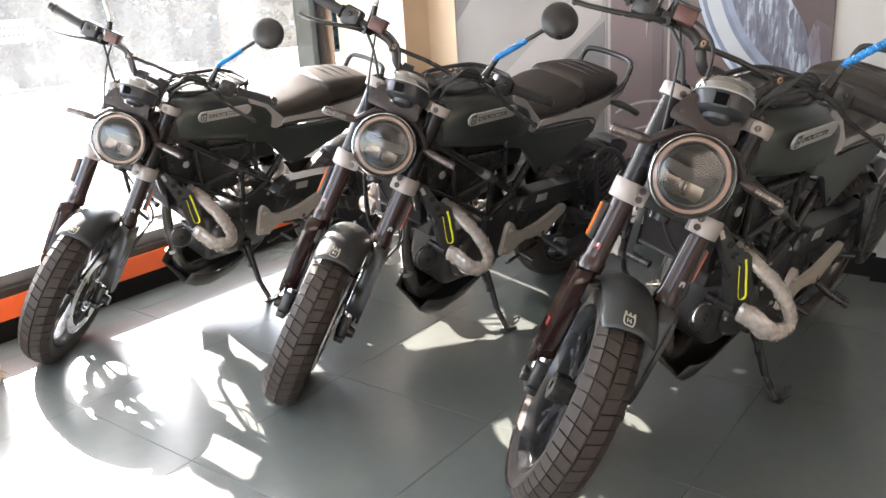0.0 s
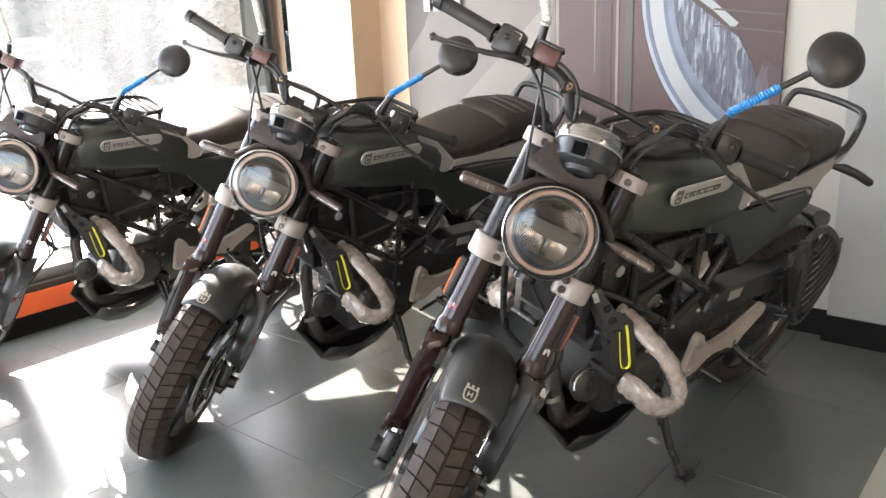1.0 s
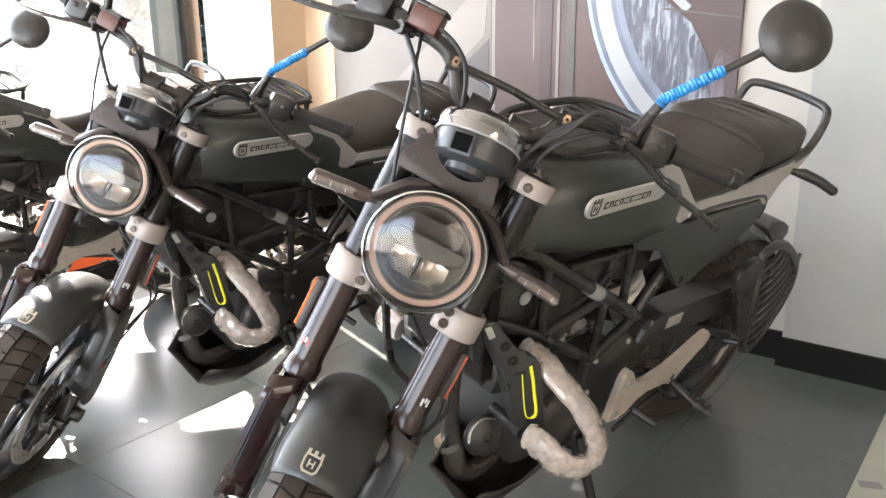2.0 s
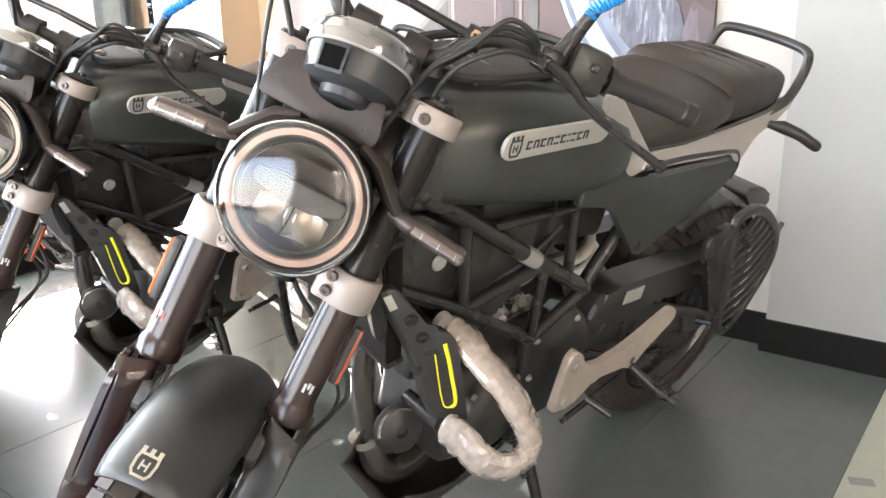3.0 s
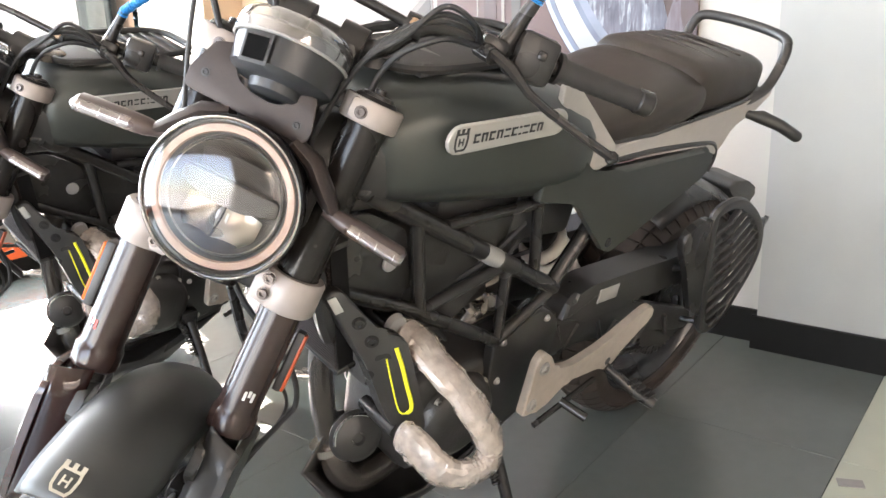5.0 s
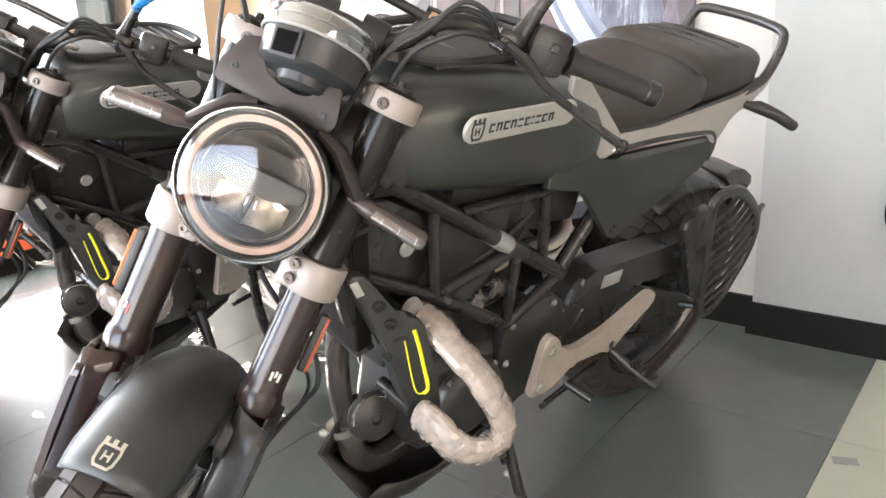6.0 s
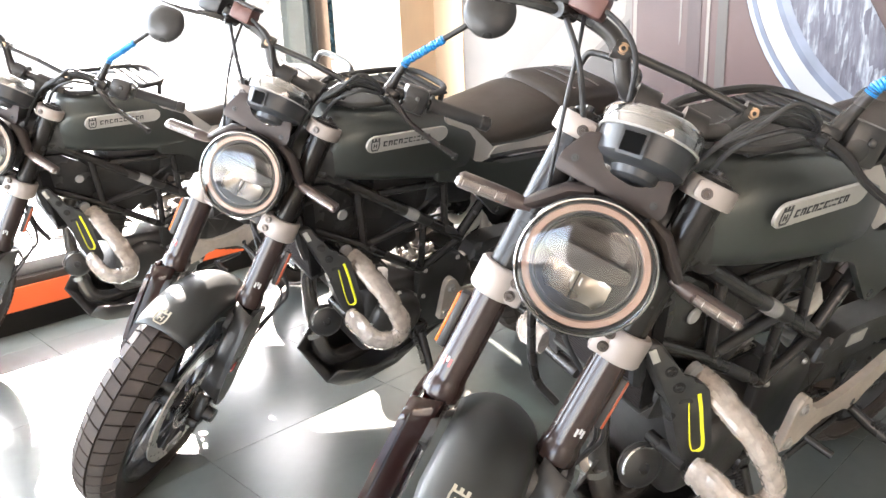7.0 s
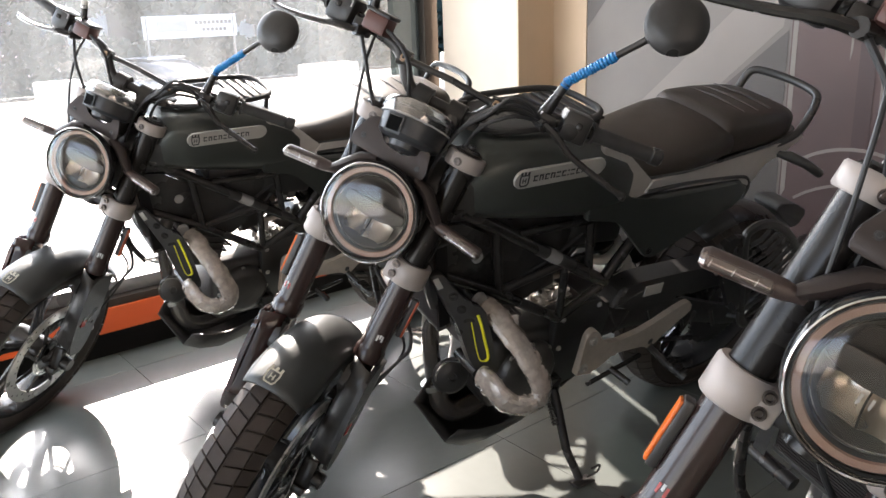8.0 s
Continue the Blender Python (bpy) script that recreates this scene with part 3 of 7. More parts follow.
# raised forecourt, its edge, and the lower street that runs on to the horizon
rows = [[bm.verts.new(ROOM @ Vector((a, b, z))) for b in (-300, 400)] for a, z in ((400, -0.12), (-15.9, -0.12), (-16.0, -0.16), (-16.1, -1.25), (-16.3, -1.30), (-400, -1.30))]
for p, q in zip(rows, rows[1:]):
    bm.faces.new((p[0], p[1], q[1], q[0]))
tagged(part("ground", bm, M_PAVE), "pale dusty forecourt paving", "ground", "", "structure")
# unseen canopy added outside to stop high sun reaching the nearest machine
room_box("outer_canopy", -5.20, WIN_A - 0.2, -6.0, 8.0, 2.75, 2.90, M_FACADE, label="unseen flat canopy added to cut off the high sun")


def planter(a, b, w, h, d):
    bm = bmesh.new()
    box(bm, (d, w, h), ROOM @ pose(a, b, -0.12 + h / 2), 0.03, 2)
    tagged(part("concrete_block", bm, M_CONC), "pale concrete kerb block on the forecourt", "concrete block", "blocks on the forecourt")


planter(-11.5, 3.75, 0.55, 0.55, 0.35)
planter(-9.8, 6.7, 0.75, 0.62, 0.35)
planter(-10.4, 9.6, 0.75, 0.60, 0.35)


def hedge():
    """A dusty hedge of small leaves with an uneven top along the road."""
    rnd = random.Random(21)
    base = new("hedge")
    tagged(base, "dusty grey-green hedge across the forecourt", "hedge")
    base.matrix_world = ROOM @ pose(-25.0, 0, -1.30)
    bm = bmesh.new()
    for k in range(40):
        y = -4 + k * 1.3
        tube(bm, [(0, y, 0), (rnd.uniform(-0.2, 0.2), y + rnd.uniform(-0.2, 0.2), 1.0)], [0.03, 0.01], 6)
    part("stem", bm, M_BARK, base)
    verts, faces = [], []
    for k in range(26000):
        y = rnd.uniform(-4, 46)
        top = 2.10 + 0.45 * math.sin(y * 1.3) + 0.25 * math.sin(y * 3.7 + 1) + 0.12 * math.sin(y * 9.1)
        c = Vector((rnd.gauss(0, 0.28), y, max(0.03, top * rnd.random() ** 0.7)))
        d = Vector((rnd.uniform(-1, 1), rnd.uniform(-1, 1), rnd.uniform(-1, 1))).normalized()
        e = d.orthogonal().normalized()
        s = rnd.uniform(0.14, 0.26)
        i = len(verts)
        verts += [tuple(c - d * s), tuple(c + e * s * 0.5), tuple(c + d * s), tuple(c - e * s * 0.5)]
        faces.append((i, i + 1, i + 2, i + 3))
    me = bpy.data.meshes.new("foliage")
    me.from_pydata(verts, [], faces)
    me.materials.append(M_LEAF)
    ob = new("foliage", me)
    ob.parent = base
    tagged(ob, kind="stuff")


hedge()


def low_fence():
    base = new("low_fence")
    tagged(base, "low dark metal rail along the forecourt", "fence")
    base.matrix_world = ROOM @ pose(-11.9, 0, -0.12)
    bm = bmesh.new()
    rod(bm, (0, -4, 0.33), (0, 36, 0.33), 0.028, 10)
    part("rail", bm, M_BLACKMETAL, base)
    for k in range(16):
        bm = bmesh.new()
        rod(bm, (0, -4 + 2.55 * k, 0), (0, -4 + 2.55 * k, 0.33), 0.022, 8)
        part("post", bm, M_BLACKMETAL, base)


low_fence()


def tree(a, b, h, seed):
    rnd = random.Random(seed)
    base = new("tree")
    tagged(base, "dusty green roadside tree in strong light", "tree", "trees along the road")
    base.matrix_world = ROOM @ pose(a, b, -1.30)
    bm = bmesh.new()
    tube(bm, [(0, 0, 0), (0.05, 0.02, h * 0.25), (-0.05, 0.06, h * 0.5), (0.05, 0.0, h * 0.8)], [0.16, 0.12, 0.09, 0.04], 10)
    for k in range(7):
        an = rnd.uniform(0, 6.28)
        z = h * rnd.uniform(0.3, 0.7)
        ln = h * rnd.uniform(0.2, 0.35)
        tube(bm, [(0, 0, z), (ln * 0.5 * math.cos(an), ln * 0.5 * math.sin(an), z + ln * 0.35), (ln * math.cos(an), ln * math.sin(an), z + ln * 0.5)], [0.06, 0.04, 0.015], 6)
    part("trunk", bm, M_BARK, base)
    verts, faces = [], []
    for k in range(4200):
        an, u, v = rnd.uniform(0, 6.28), rnd.random() ** 0.5, rnd.uniform(-1, 1)
        cl = rnd.choice(((0, 0, 0.75), (0.18, 0.1, 0.6), (-0.2, 0.05, 0.62), (0.05, -0.22, 0.55), (-0.05, 0.22, 0.5), (0.2, -0.15, 0.45), (-0.2, -0.1, 0.42)))
        r = h * 0.21 * u
        c = Vector((cl[0] * h + r * math.cos(an), cl[1] * h + r * math.sin(an), cl[2] * h + h * 0.16 * v * (1.1 - u * 0.5)))
        d = Vector((rnd.uniform(-1, 1), rnd.uniform(-1, 1), rnd.uniform(-1, 1))).normalized()
        e = d.orthogonal().normalized()
        s = rnd.uniform(0.16, 0.30)
        i = len(verts)
        verts += [tuple(c - d * s), tuple(c + e * s * 0.45), tuple(c + d * s), tuple(c - e * s * 0.45)]
        faces.append((i, i + 1, i + 2, i + 3))
    me = bpy.data.meshes.new("crown")
    me.from_pydata(verts, [], faces)
    me.materials.append(M_LEAF)
    cr = new("crown", me)
    cr.parent = base
    tagged(cr, kind="stuff")


for k, (a, b, h) in enumerate(((-27, 4.5, 7.0), (-28, 8.6, 7.6), (-27, 12.5, 6.8), (-29, 17, 8.0), (-28, 22, 7.4), (-30, 28, 8.0), (-28, 0.5, 7.6), (-32, 14, 9), (-33, 21, 9), (-32, 6.5, 9))):
    tree(a, b, h, k + 3)


def parked_car():
    base = new("car")
    tagged(base, "pale silver hatchback parked across the forecourt", "car")
    base.matrix_world = ROOM @ pose(-21.2, 8.8, -1.30, 0, 0, 14)
    bm = bmesh.new()
    loft(bm, [(-1.95, 0, 0.55, 0.60, 0.22), (-1.85, 0, 0.58, 0.78, 0.30), (-1.0, 0, 0.62, 0.84, 0.36), (0.6, 0, 0.62, 0.84, 0.36), (1.5, 0, 0.60, 0.80, 0.30), (1.95, 0, 0.52, 0.66, 0.22)], 28, 4)
    body = part("body", bm, M_CARPAINT, base)
    bm = bmesh.new()
    loft(bm, [(-1.55, 0, 1.00, 0.62, 0.14), (-1.0, 0, 1.16, 0.66, 0.30), (0.0, 0, 1.20, 0.68, 0.30), (0.55, 0, 1.10, 0.66, 0.24), (1.05, 0, 0.95, 0.62, 0.08)], 28, 3.5)
    part("cabin", bm, M_CARGLASS, base)
    bm = bmesh.new()
    loft(bm, [(-1.05, 0, 1.47, 0.55, 0.025), (-0.5, 0, 1.50, 0.58, 0.03), (0.1, 0, 1.49, 0.57, 0.025)], 20, 3)
    part("roof", bm, M_CARPAINT, base)
    for x in (-1.25, 1.25):
        for s in (1, -1):
            bm = bmesh.new()
            lathe(bm, [(0.0, -0.09), (0.22, -0.09), (0.31, -0.08), (0.31, 0.08), (0.22, 0.09), (0.0, 0.09)], pose(x, 0.76 * s, 0.31, 90), 24)
            part("tyre", bm, M_RUBBER, base)


parked_car()


def sign_board():
    base = new("sign_board")
    tagged(base, "white roadside sign board with grey lettering bars", "sign")
    base.matrix_world = ROOM @ pose(-23.6, 10.6, -1.30, 0, 0, 90)
    bm = bmesh.new()
    box(bm, (2.8, 0.05, 0.62), pose(0, 0, 2.20), 0.01)
    part("panel", bm, M_SIGN, base)
    for k in range(9):
        bm = bmesh.new()
        box(bm, (0.10, 0.01, 0.11), pose(1.20 - 0.13 * k, -0.032, 2.30))
        part("lettering_bar", bm, M_P_MID, base)
    for k in range(6):
        bm = bmesh.new()
        box(bm, (0.10, 0.01, 0.10), pose(1.02 - 0.13 * k, -0.032, 2.10))
        part("lettering_bar", bm, M_P_MID, base)
    bm = bmesh.new()
    box(bm, (0.9, 0.01, 0.30), pose(-0.55, -0.032, 2.22))
    part("grey_panel", bm, M_GREYALU, base)
    for x in (-1.3, 1.3):
        bm = bmesh.new()
        rod(bm, (x, 0, 0), (x, 0, 2.5), 0.04, 8)
        part("post", bm, M_GREYALU, base)


sign_board()


def far_house():
    base = new("far_building")
    tagged(base, "pale low building across the road", "building")
    base.matrix_world = ROOM @ pose(-42, 16, -1.30)
    bm = bmesh.new()
    box(bm, (6, 70, 9), pose(0, 0, 4.5))
    part("wall", bm, M_FACADE, base)
    bm = bmesh.new()
    box(bm, (6.6, 71, 0.4), pose(0, 0, 9.2))
    part("roof", bm, M_CONC, base)
    for i in range(2):
        for k in range(12):
            bm = bmesh.new()
            box(bm, (0.1, 1.8, 1.5), pose(3.03, -20 + 3.6 * k, 2.2 + 3.2 * i))
            part("window", bm, M_CARGLASS, base)


far_house()

# ---------------------------------------------------------------- the motorcycle
# bike axes: x ahead, y to its left, z up in its own upright plane, all from under the steering head
RAKE, STEER, BAR_TURN = radians(23.5), radians(38.5), radians(43.0)
S_AX = Vector((-math.sin(RAKE), 0, math.cos(RAKE)))
F_AX = Vector((math.cos(RAKE), 0, math.sin(RAKE)))
HEAD = Vector((-0.0335, 0.0, 0.7155))


def steered(turn):
    """Axes turned about the steering head: x ahead, y left, z up along the steering axis."""
    f = F_AX * math.cos(turn) + Vector((0, 1, 0)) * math.sin(turn)
    l = Vector((0, 1, 0)) * math.cos(turn) - F_AX * math.sin(turn)
    return Matrix(((f.x, l.x, S_AX.x, HEAD.x), (f.y, l.y, S_AX.y, HEAD.y), (f.z, l.z, S_AX.z, HEAD.z), (0, 0, 0, 1)))


FK, BAR = steered(STEER), steered(BAR_TURN)
AXLE = Vector((0.03, 0.0, -0.497))
REAR = Vector((-1.174, 0.0, 0.300))
SIDE = Matrix(((1, 0, 0, 0), (0, 0, 1, 0), (0, 1, 0, 0), (0, 0, 0, 1)))  # plate outlines (x, z), thickness along y


def arc_pts(c, r, a0, a1, n):
    return [(c[0] + r * math.cos(radians(a0 + (a1 - a0) * i / n)), c[1] + r * math.sin(radians(a0 + (a1 - a0) * i / n))) for i in range(n + 1)]


def tyre_mesh(r, half, rim_r, m):
    """The smooth carcass of a tyre about its y axis."""
    bm = bmesh.new()
    flip = m @ pose(0, 0, 0, 90, 0, 0)
    prof = []
    for i in range(17):
        a = radians(-112 + 224 * i / 16)
        prof.append((r - 0.006 - half * 0.72 * (1 - math.cos(a)), half * 0.98 * math.sin(a)))
    prof = [(rim_r + 0.004, prof[0][1] * 0.86)] + prof + [(rim_r + 0.004, prof[-1][1] * 0.86)]
    lathe(bm, prof, flip, 64)

    return bm


def tread_blocks(w, r, half, m, blocks):
    """Chunky blocks in two rows on each side of a centre groove, each block on its own."""
    flip = pose(0, 0, 0, 90, 0, 0)

    def surf(ang, s, lift):
        q = max(-1.35, min(1.35, s / half))
        rr = r - 0.006 - half * 0.72 * (1 - math.cos(q)) + lift * math.cos(q)
        yy = half * 0.98 * math.sin(q) + lift * math.sin(q)
        return flip @ Vector((rr * math.cos(ang), rr * math.sin(ang), yy))

    step = 2 * math.pi / blocks
    for side in (-1, 1):
        for s0, s1, d0, d1 in ((0.045, 0.60, 0.00, 0.30), (0.635, 1.22, 0.32, 0.48)):
            bm = bmesh.new()
            stops = [(s0 + (s1 - s0) * q, d0 + (d1 - d0) * q) for q in (0.0, 0.5, 1.0)]
            loops = []
            for lift, c in ((-0.002, 0.0), (0.0050, 0.0), (0.0064, 0.022)):
                edge = [(u, d, 0.045 + c) for u, d in stops] + [(u, d, 0.955 - c) for u, d in stops[::-1]]
                loops.append([bm.verts.new(surf(step * (e + d), side * (u + ((s0 + s1) / 2 - u) * c) * half, lift)) for u, d, e in edge])
            bm.faces.new(loops[-1])
            for lo, hi in zip(loops, loops[1:]):
                for j in range(6):
                    bm.faces.new((lo[j], lo[(j + 1) % 6], hi[(j + 1) % 6], hi[j]))
            data = None
            for k in range(blocks):
                if data is None:
                    ob = part("tread_block", bm, M_RUBBER, w, "", 30)
                    data = ob.data
                else:
                    ob = new("tread_block", data)
                    ob.parent = w
                ob.matrix_basis = m @ pose(0, 0, 0, 0, -math.degrees(k * step + (0.5 * step if side > 0 else 0)), 0)


def wheel(bike, name, m, r, half, disc_side, sprocket=False):
    """Cast wheel about the y axis of m."""
    rim_r = 0.2159
    flip = m @ pose(0, 0, 0, 90, 0, 0)
    hw = half * 0.80
    bm = bmesh.new()
    lathe(bm, [(rim_r + 0.008, -hw), (rim_r - 0.004, -hw), (rim_r - 0.016, -hw * 0.72), (rim_r - 0.020, -hw * 0.3), (rim_r - 0.020, hw * 0.3),
               (rim_r - 0.016, hw * 0.72), (rim_r - 0.004, hw), (rim_r + 0.008, hw), (rim_r, hw * 0.6), (rim_r, -hw * 0.6), (rim_r + 0.008, -hw)], flip, 64)
    w = part(name, bm, M_GLOSSBLACK, bike, "gloss black cast alloy rim")
    part("tyre", tyre_mesh(r, half, rim_r, m), M_RUBBER, w, "chunky block-tread rubber tyre", 30)
    tread_blocks(w, r, half, m, 52)
    bm = bmesh.new()
    lathe(bm, [(0.012, -0.055), (0.036, -0.055), (0.040, -0.03), (0.032, 0.0), (0.040, 0.03), (0.036, 0.055), (0.012, 0.055)], flip, 24)
    part("hub", bm, M_BLACKMETAL, w)
    for k in range(5):
        a = 2 * math.pi * k / 5 + 0.2
        bm = bmesh.new()
        for d in (-0.13, 0.13):
            p0 = Vector((math.cos(a) * 0.034, 0, math.sin(a) * 0.034))
            p1 = Vector((math.cos(a + d * 0.5) * 0.12, 0, math.sin(a + d * 0.5) * 0.12))
            p2 = Vector((math.cos(a + d) * 0.200, 0, math.sin(a + d) * 0.200))
            tube(bm, [p0, p1, p2], [0.015, 0.011, 0.012], 8, m=m)
        part("spoke", bm, M_GLOSSBLACK, w)
    # brake disc with drilled slots read as a ring and carriers
    s = disc_side
    ro, ri = (0.158, 0.124) if not sprocket else (0.115, 0.085)
    bm = bmesh.new()
    n = 48
    y0 = s * 0.062
    dm = flip @ pose(0, 0, -y0)
    lathe(bm, [(ri, -0.0022), (ro, -0.0022), (ro, 0.0022), (ri, 0.0022), (ri, -0.0022)], dm, n)
    part("brake_disc", bm, M_DISC, w, "pale steel brake disc")
    bm = bmesh.new()
    for k in range(40):
        a = 2 * math.pi * k / 40
        rr = ri + (ro - ri) * (0.25 + 0.25 * (k % 3))
        for z in (-0.0026, 0.0026):
            lathe(bm, [(0.0, 0), (0.0032, 0)], dm @ pose(rr * math.cos(a), rr * math.sin(a), z), 8)
    tagged(part("disc_hole", bm, M_DARKPRINT, w), kind="stuff")
    bm = bmesh.new()
    lathe(bm, [(0.030, -0.003), (0.055, -0.003), (0.055, 0.003), (0.030, 0.003)], dm, 32)
    dc = part("disc_carrier", bm, M_BLACKMETAL, w)
    for k in range(8):
        a = 2 * math.pi * k / 8
        bm = bmesh.new()
        tube(bm, [Vector((0.045 * math.cos(a), 0.045 * math.sin(a), 0)), Vector(((ri + 0.004) * math.cos(a + 0.3), (ri + 0.004) * math.sin(a + 0.3), 0))], 0.006, 6, m=dm)
        part("carrier_arm", bm, M_BLACKMETAL, w)
    bm = bmesh.new()
    ns = 40
    for k in range(ns):
        a = 2 * math.pi * k / ns
        box(bm, (0.010, 0.004, 0.0016), dm @ pose(0, 0, -s * 0.006) @ pose(0, 0, 0, 0, 0, math.degrees(a)) @ pose(0.060, 0, 0))
    lathe(bm, [(0.050, 0), (0.056, 0)], dm @ pose(0, 0, -s * 0.006), 40)
    lathe(bm, [(0.064, 0), (0.069, 0)], dm @ pose(0, 0, -s * 0.006), 40)
    part("sensor_ring", bm, M_CHROME, w)
    return w


def emblem(bm, m, k=1.0):
    """A plain crowned shield outline."""
    pts = [(-0.010, -0.008), (-0.007, -0.013), (0.007, -0.013), (0.010, -0.008), (0.011, 0.004), (0.010, 0.011), (-0.010, 0.011), (-0.011, 0.004)]
    loop = [Vector((x * k, y * k, 0)) for x, y in pts]
    for i in range(len(loop)):
        a, b = loop[i], loop[(i + 1) % len(loop)]
        d = b - a
        box(bm, (d.length + 0.002 * k, 0.0028 * k, 0.0008), m @ Matrix.Translation((a + b) / 2) @ pose(0, 0, 0, 0, 0, math.degrees(math.atan2(d.y, d.x))))
    for x in (-0.009, 0, 0.009):
        box(bm, (0.0045 * k, 0.006 * k, 0.0008), m @ pose(x * k, 0.0155 * k, 0))
    box(bm, (0.002 * k, 0.011 * k, 0.0008), m @ pose(-0.0035 * k, -0.001 * k, 0))
    box(bm, (0.002 * k, 0.011 * k, 0.0008), m @ pose(0.0035 * k, -0.001 * k, 0))
    box(bm, (0.006 * k, 0.002 * k, 0.0008), m @ pose(0, -0.001 * k, 0))


def front_end(bike):
    axle = FK @ Matrix.Translation(AXLE)
    wheel(bike, "front_wheel", axle, 0.293, 0.055, 1)

    # mudguard: an arched shell round the tyre, cut square at the front
    bm = bmesh.new()
    rows = []
    for i in range(25):
        a = radians(49 + 93 * i / 24)
        end = min(1.0, (24 - i) / 4.0 + 0.55) * (0.84, 0.93, 0.98)[min(i, 2)] ** (i < 2)
        row = []
        for j in range(13):
            s = -1 + 2 * j / 12
            b = s * 1.12 * end
            rr = 0.322 - 0.055 * (1 - math.cos(b)) * 1.25
            p = Vector((rr * math.cos(a), 0.078 * math.sin(b) + 0.006, rr * math.sin(a)))
            row.append(bm.verts.new(axle @ p))
        rows.append(row)
    for a, b in zip(rows, rows[1:]):
        for j in range(12):
            bm.faces.new((a[j], a[j + 1], b[j + 1], b[j]))
    guard = part("front_mudguard", bm, M_FENDER, bike, "satin grey front mudguard")
    sol = guard.modifiers.new("thick", "SOLIDIFY")
    sol.thickness, sol.offset = 0.004, -1
    bm = bmesh.new()
    q = axle @ pose(0, 0, 0, 0, -53.5, 0) @ pose(0.3235, -0.009, 0) @ Matrix(((0, 0, 1, 0), (1, 0, 0, 0), (0, 1, 0, 0), (0, 0, 0, 1)))
    emblem(bm, q, 1.15)
    part("emblem", bm, M_EMBLEM, guard, "pale printed crowned shield")

    for s in (1, -1):
        y = 0.098 * s
        # outer tube with collar
        bm = bmesh.new()
        lathe(bm, [(0.0, -0.205), (0.026, -0.205), (0.031, -0.200), (0.0315, -0.178), (0.0285, -0.172), (0.0275, -0.165), (0.0275, 0.004), (0.0, 0.004)],
              FK @ pose(0.025, y, 0), 28)
        leg = part("fork_leg", bm, M_FORK, bike, "dark brown anodised fork leg")
        bm = bmesh.new()
        lathe(bm, [(0.0, 0.002), (0.0275, 0.002), (0.0275, 0.266), (0.024, 0.270), (0.0, 0.270)], FK @ pose(0.025, y, 0), 28)
        part("upper_tube", bm, M_FORKTOP, leg, "black upper fork tube")
        bm = bmesh.new()
        plate(bm, rounded([(-0.010, -0.214), (0.060, -0.222), (0.072, -0.262), (0.030, -0.300), (-0.012, -0.286)], 0.012, 3), 0.014, FK @ Matrix.Translation((0, 0.084 * s - 0.007, 0)) @ SIDE, 0.004)
        part("mudguard_stay", bm, M_BLACK, leg, "", 14)
        # small printed marks low on the tube
        for k in range(3):
            bm = bmesh.new()
            box(bm, (0.0010, 0.0035, 0.013 - 0.004 * (k % 2)), FK @ pose(0.025, y, -0.140 + 0.004 * (k % 2), 0, 0, (14 + 11 * k) * s) @ pose(0.0277, 0, 0))
            part("mark", bm, M_WHITE if (s > 0 or k % 2) else M_REDREF, leg)
        bm = bmesh.new()
        lathe(bm, [(0.0, 0.270), (0.020, 0.270), (0.019, 0.274), (0.007, 0.275), (0.007, 0.281), (0.0, 0.282)], FK @ pose(0.025, y, 0), 18)
        part("fork_cap", bm, M_BLACKMETAL, leg)
        bm = bmesh.new()
        lathe(bm, [(0.0, -0.51), (0.022, -0.51), (0.0215, -0.20), (0.0, -0.20)], FK @ pose(0.025, y, 0), 20)
        part("slider", bm, M_CHROME, leg, "polished fork slider")
        # axle foot
        bm = bmesh.new()
        box(bm, (0.052, 0.036, 0.085), FK @ pose(0.027, y, -0.490), 0.010)
        lathe(bm, [(0.0, -0.022), (0.017, -0.022), (0.019, -0.016), (0.019, 0.018), (0.0, 0.018)], FK @ pose(0.03, y + 0.016 * s, -0.497, 90), 18)
        box(bm, (0.020, 0.030, 0.020), FK @ pose(0.052, y, -0.525), 0.004)
        part("axle_foot", bm, M_BLACKMETAL, leg)
        # plastic guard plate outside the slider, folded over at the top
        bm = bmesh.new()
        gk = FK @ Matrix.Translation((0, y + 0.026 * s, 0)) @ Matrix.Diagonal((1, s, 1, 1)) @ SIDE
        out = [(-0.016, -0.198), (0.058, -0.204), (0.078, -0.236), (0.076, -0.330), (0.062, -0.430), (0.046, -0.462), (0.004, -0.462), (-0.014, -0.420), (-0.020, -0.300)]
        plate(bm, rounded(out, 0.010, 3), 0.010, gk, 0.003)
        gm = M_GUARD if s < 0 else M_BLACK
        g = part("fork_guard", bm, gm, leg, "dark red-brown plastic fork guard" if s < 0 else "black plastic fork guard", 16)
        bm = bmesh.new()
        rws = []
        for i in range(6):
            w = -0.205 - 0.235 * i / 5
            row = []
            for j in range(5):
                q = j / 4
                row.append(bm.verts.new(FK @ Vector((0.056 + (0.018 - 0.010 * i / 5) * (1 - (1 - q) ** 2), y + s * (0.034 - 0.050 * (1 - q)), w + 0.010 * (1 - q)))))
            rws.append(row)
        for a, b in zip(rws, rws[1:]):
            for j in range(4):
                bm.faces.new((a[j], a[j + 1], b[j + 1], b[j]))
        fl = part("guard_face", bm, gm, leg)
        sol = fl.modifiers.new("thick", "SOLIDIFY")
        sol.thickness = 0.003
        bm = bmesh.new()
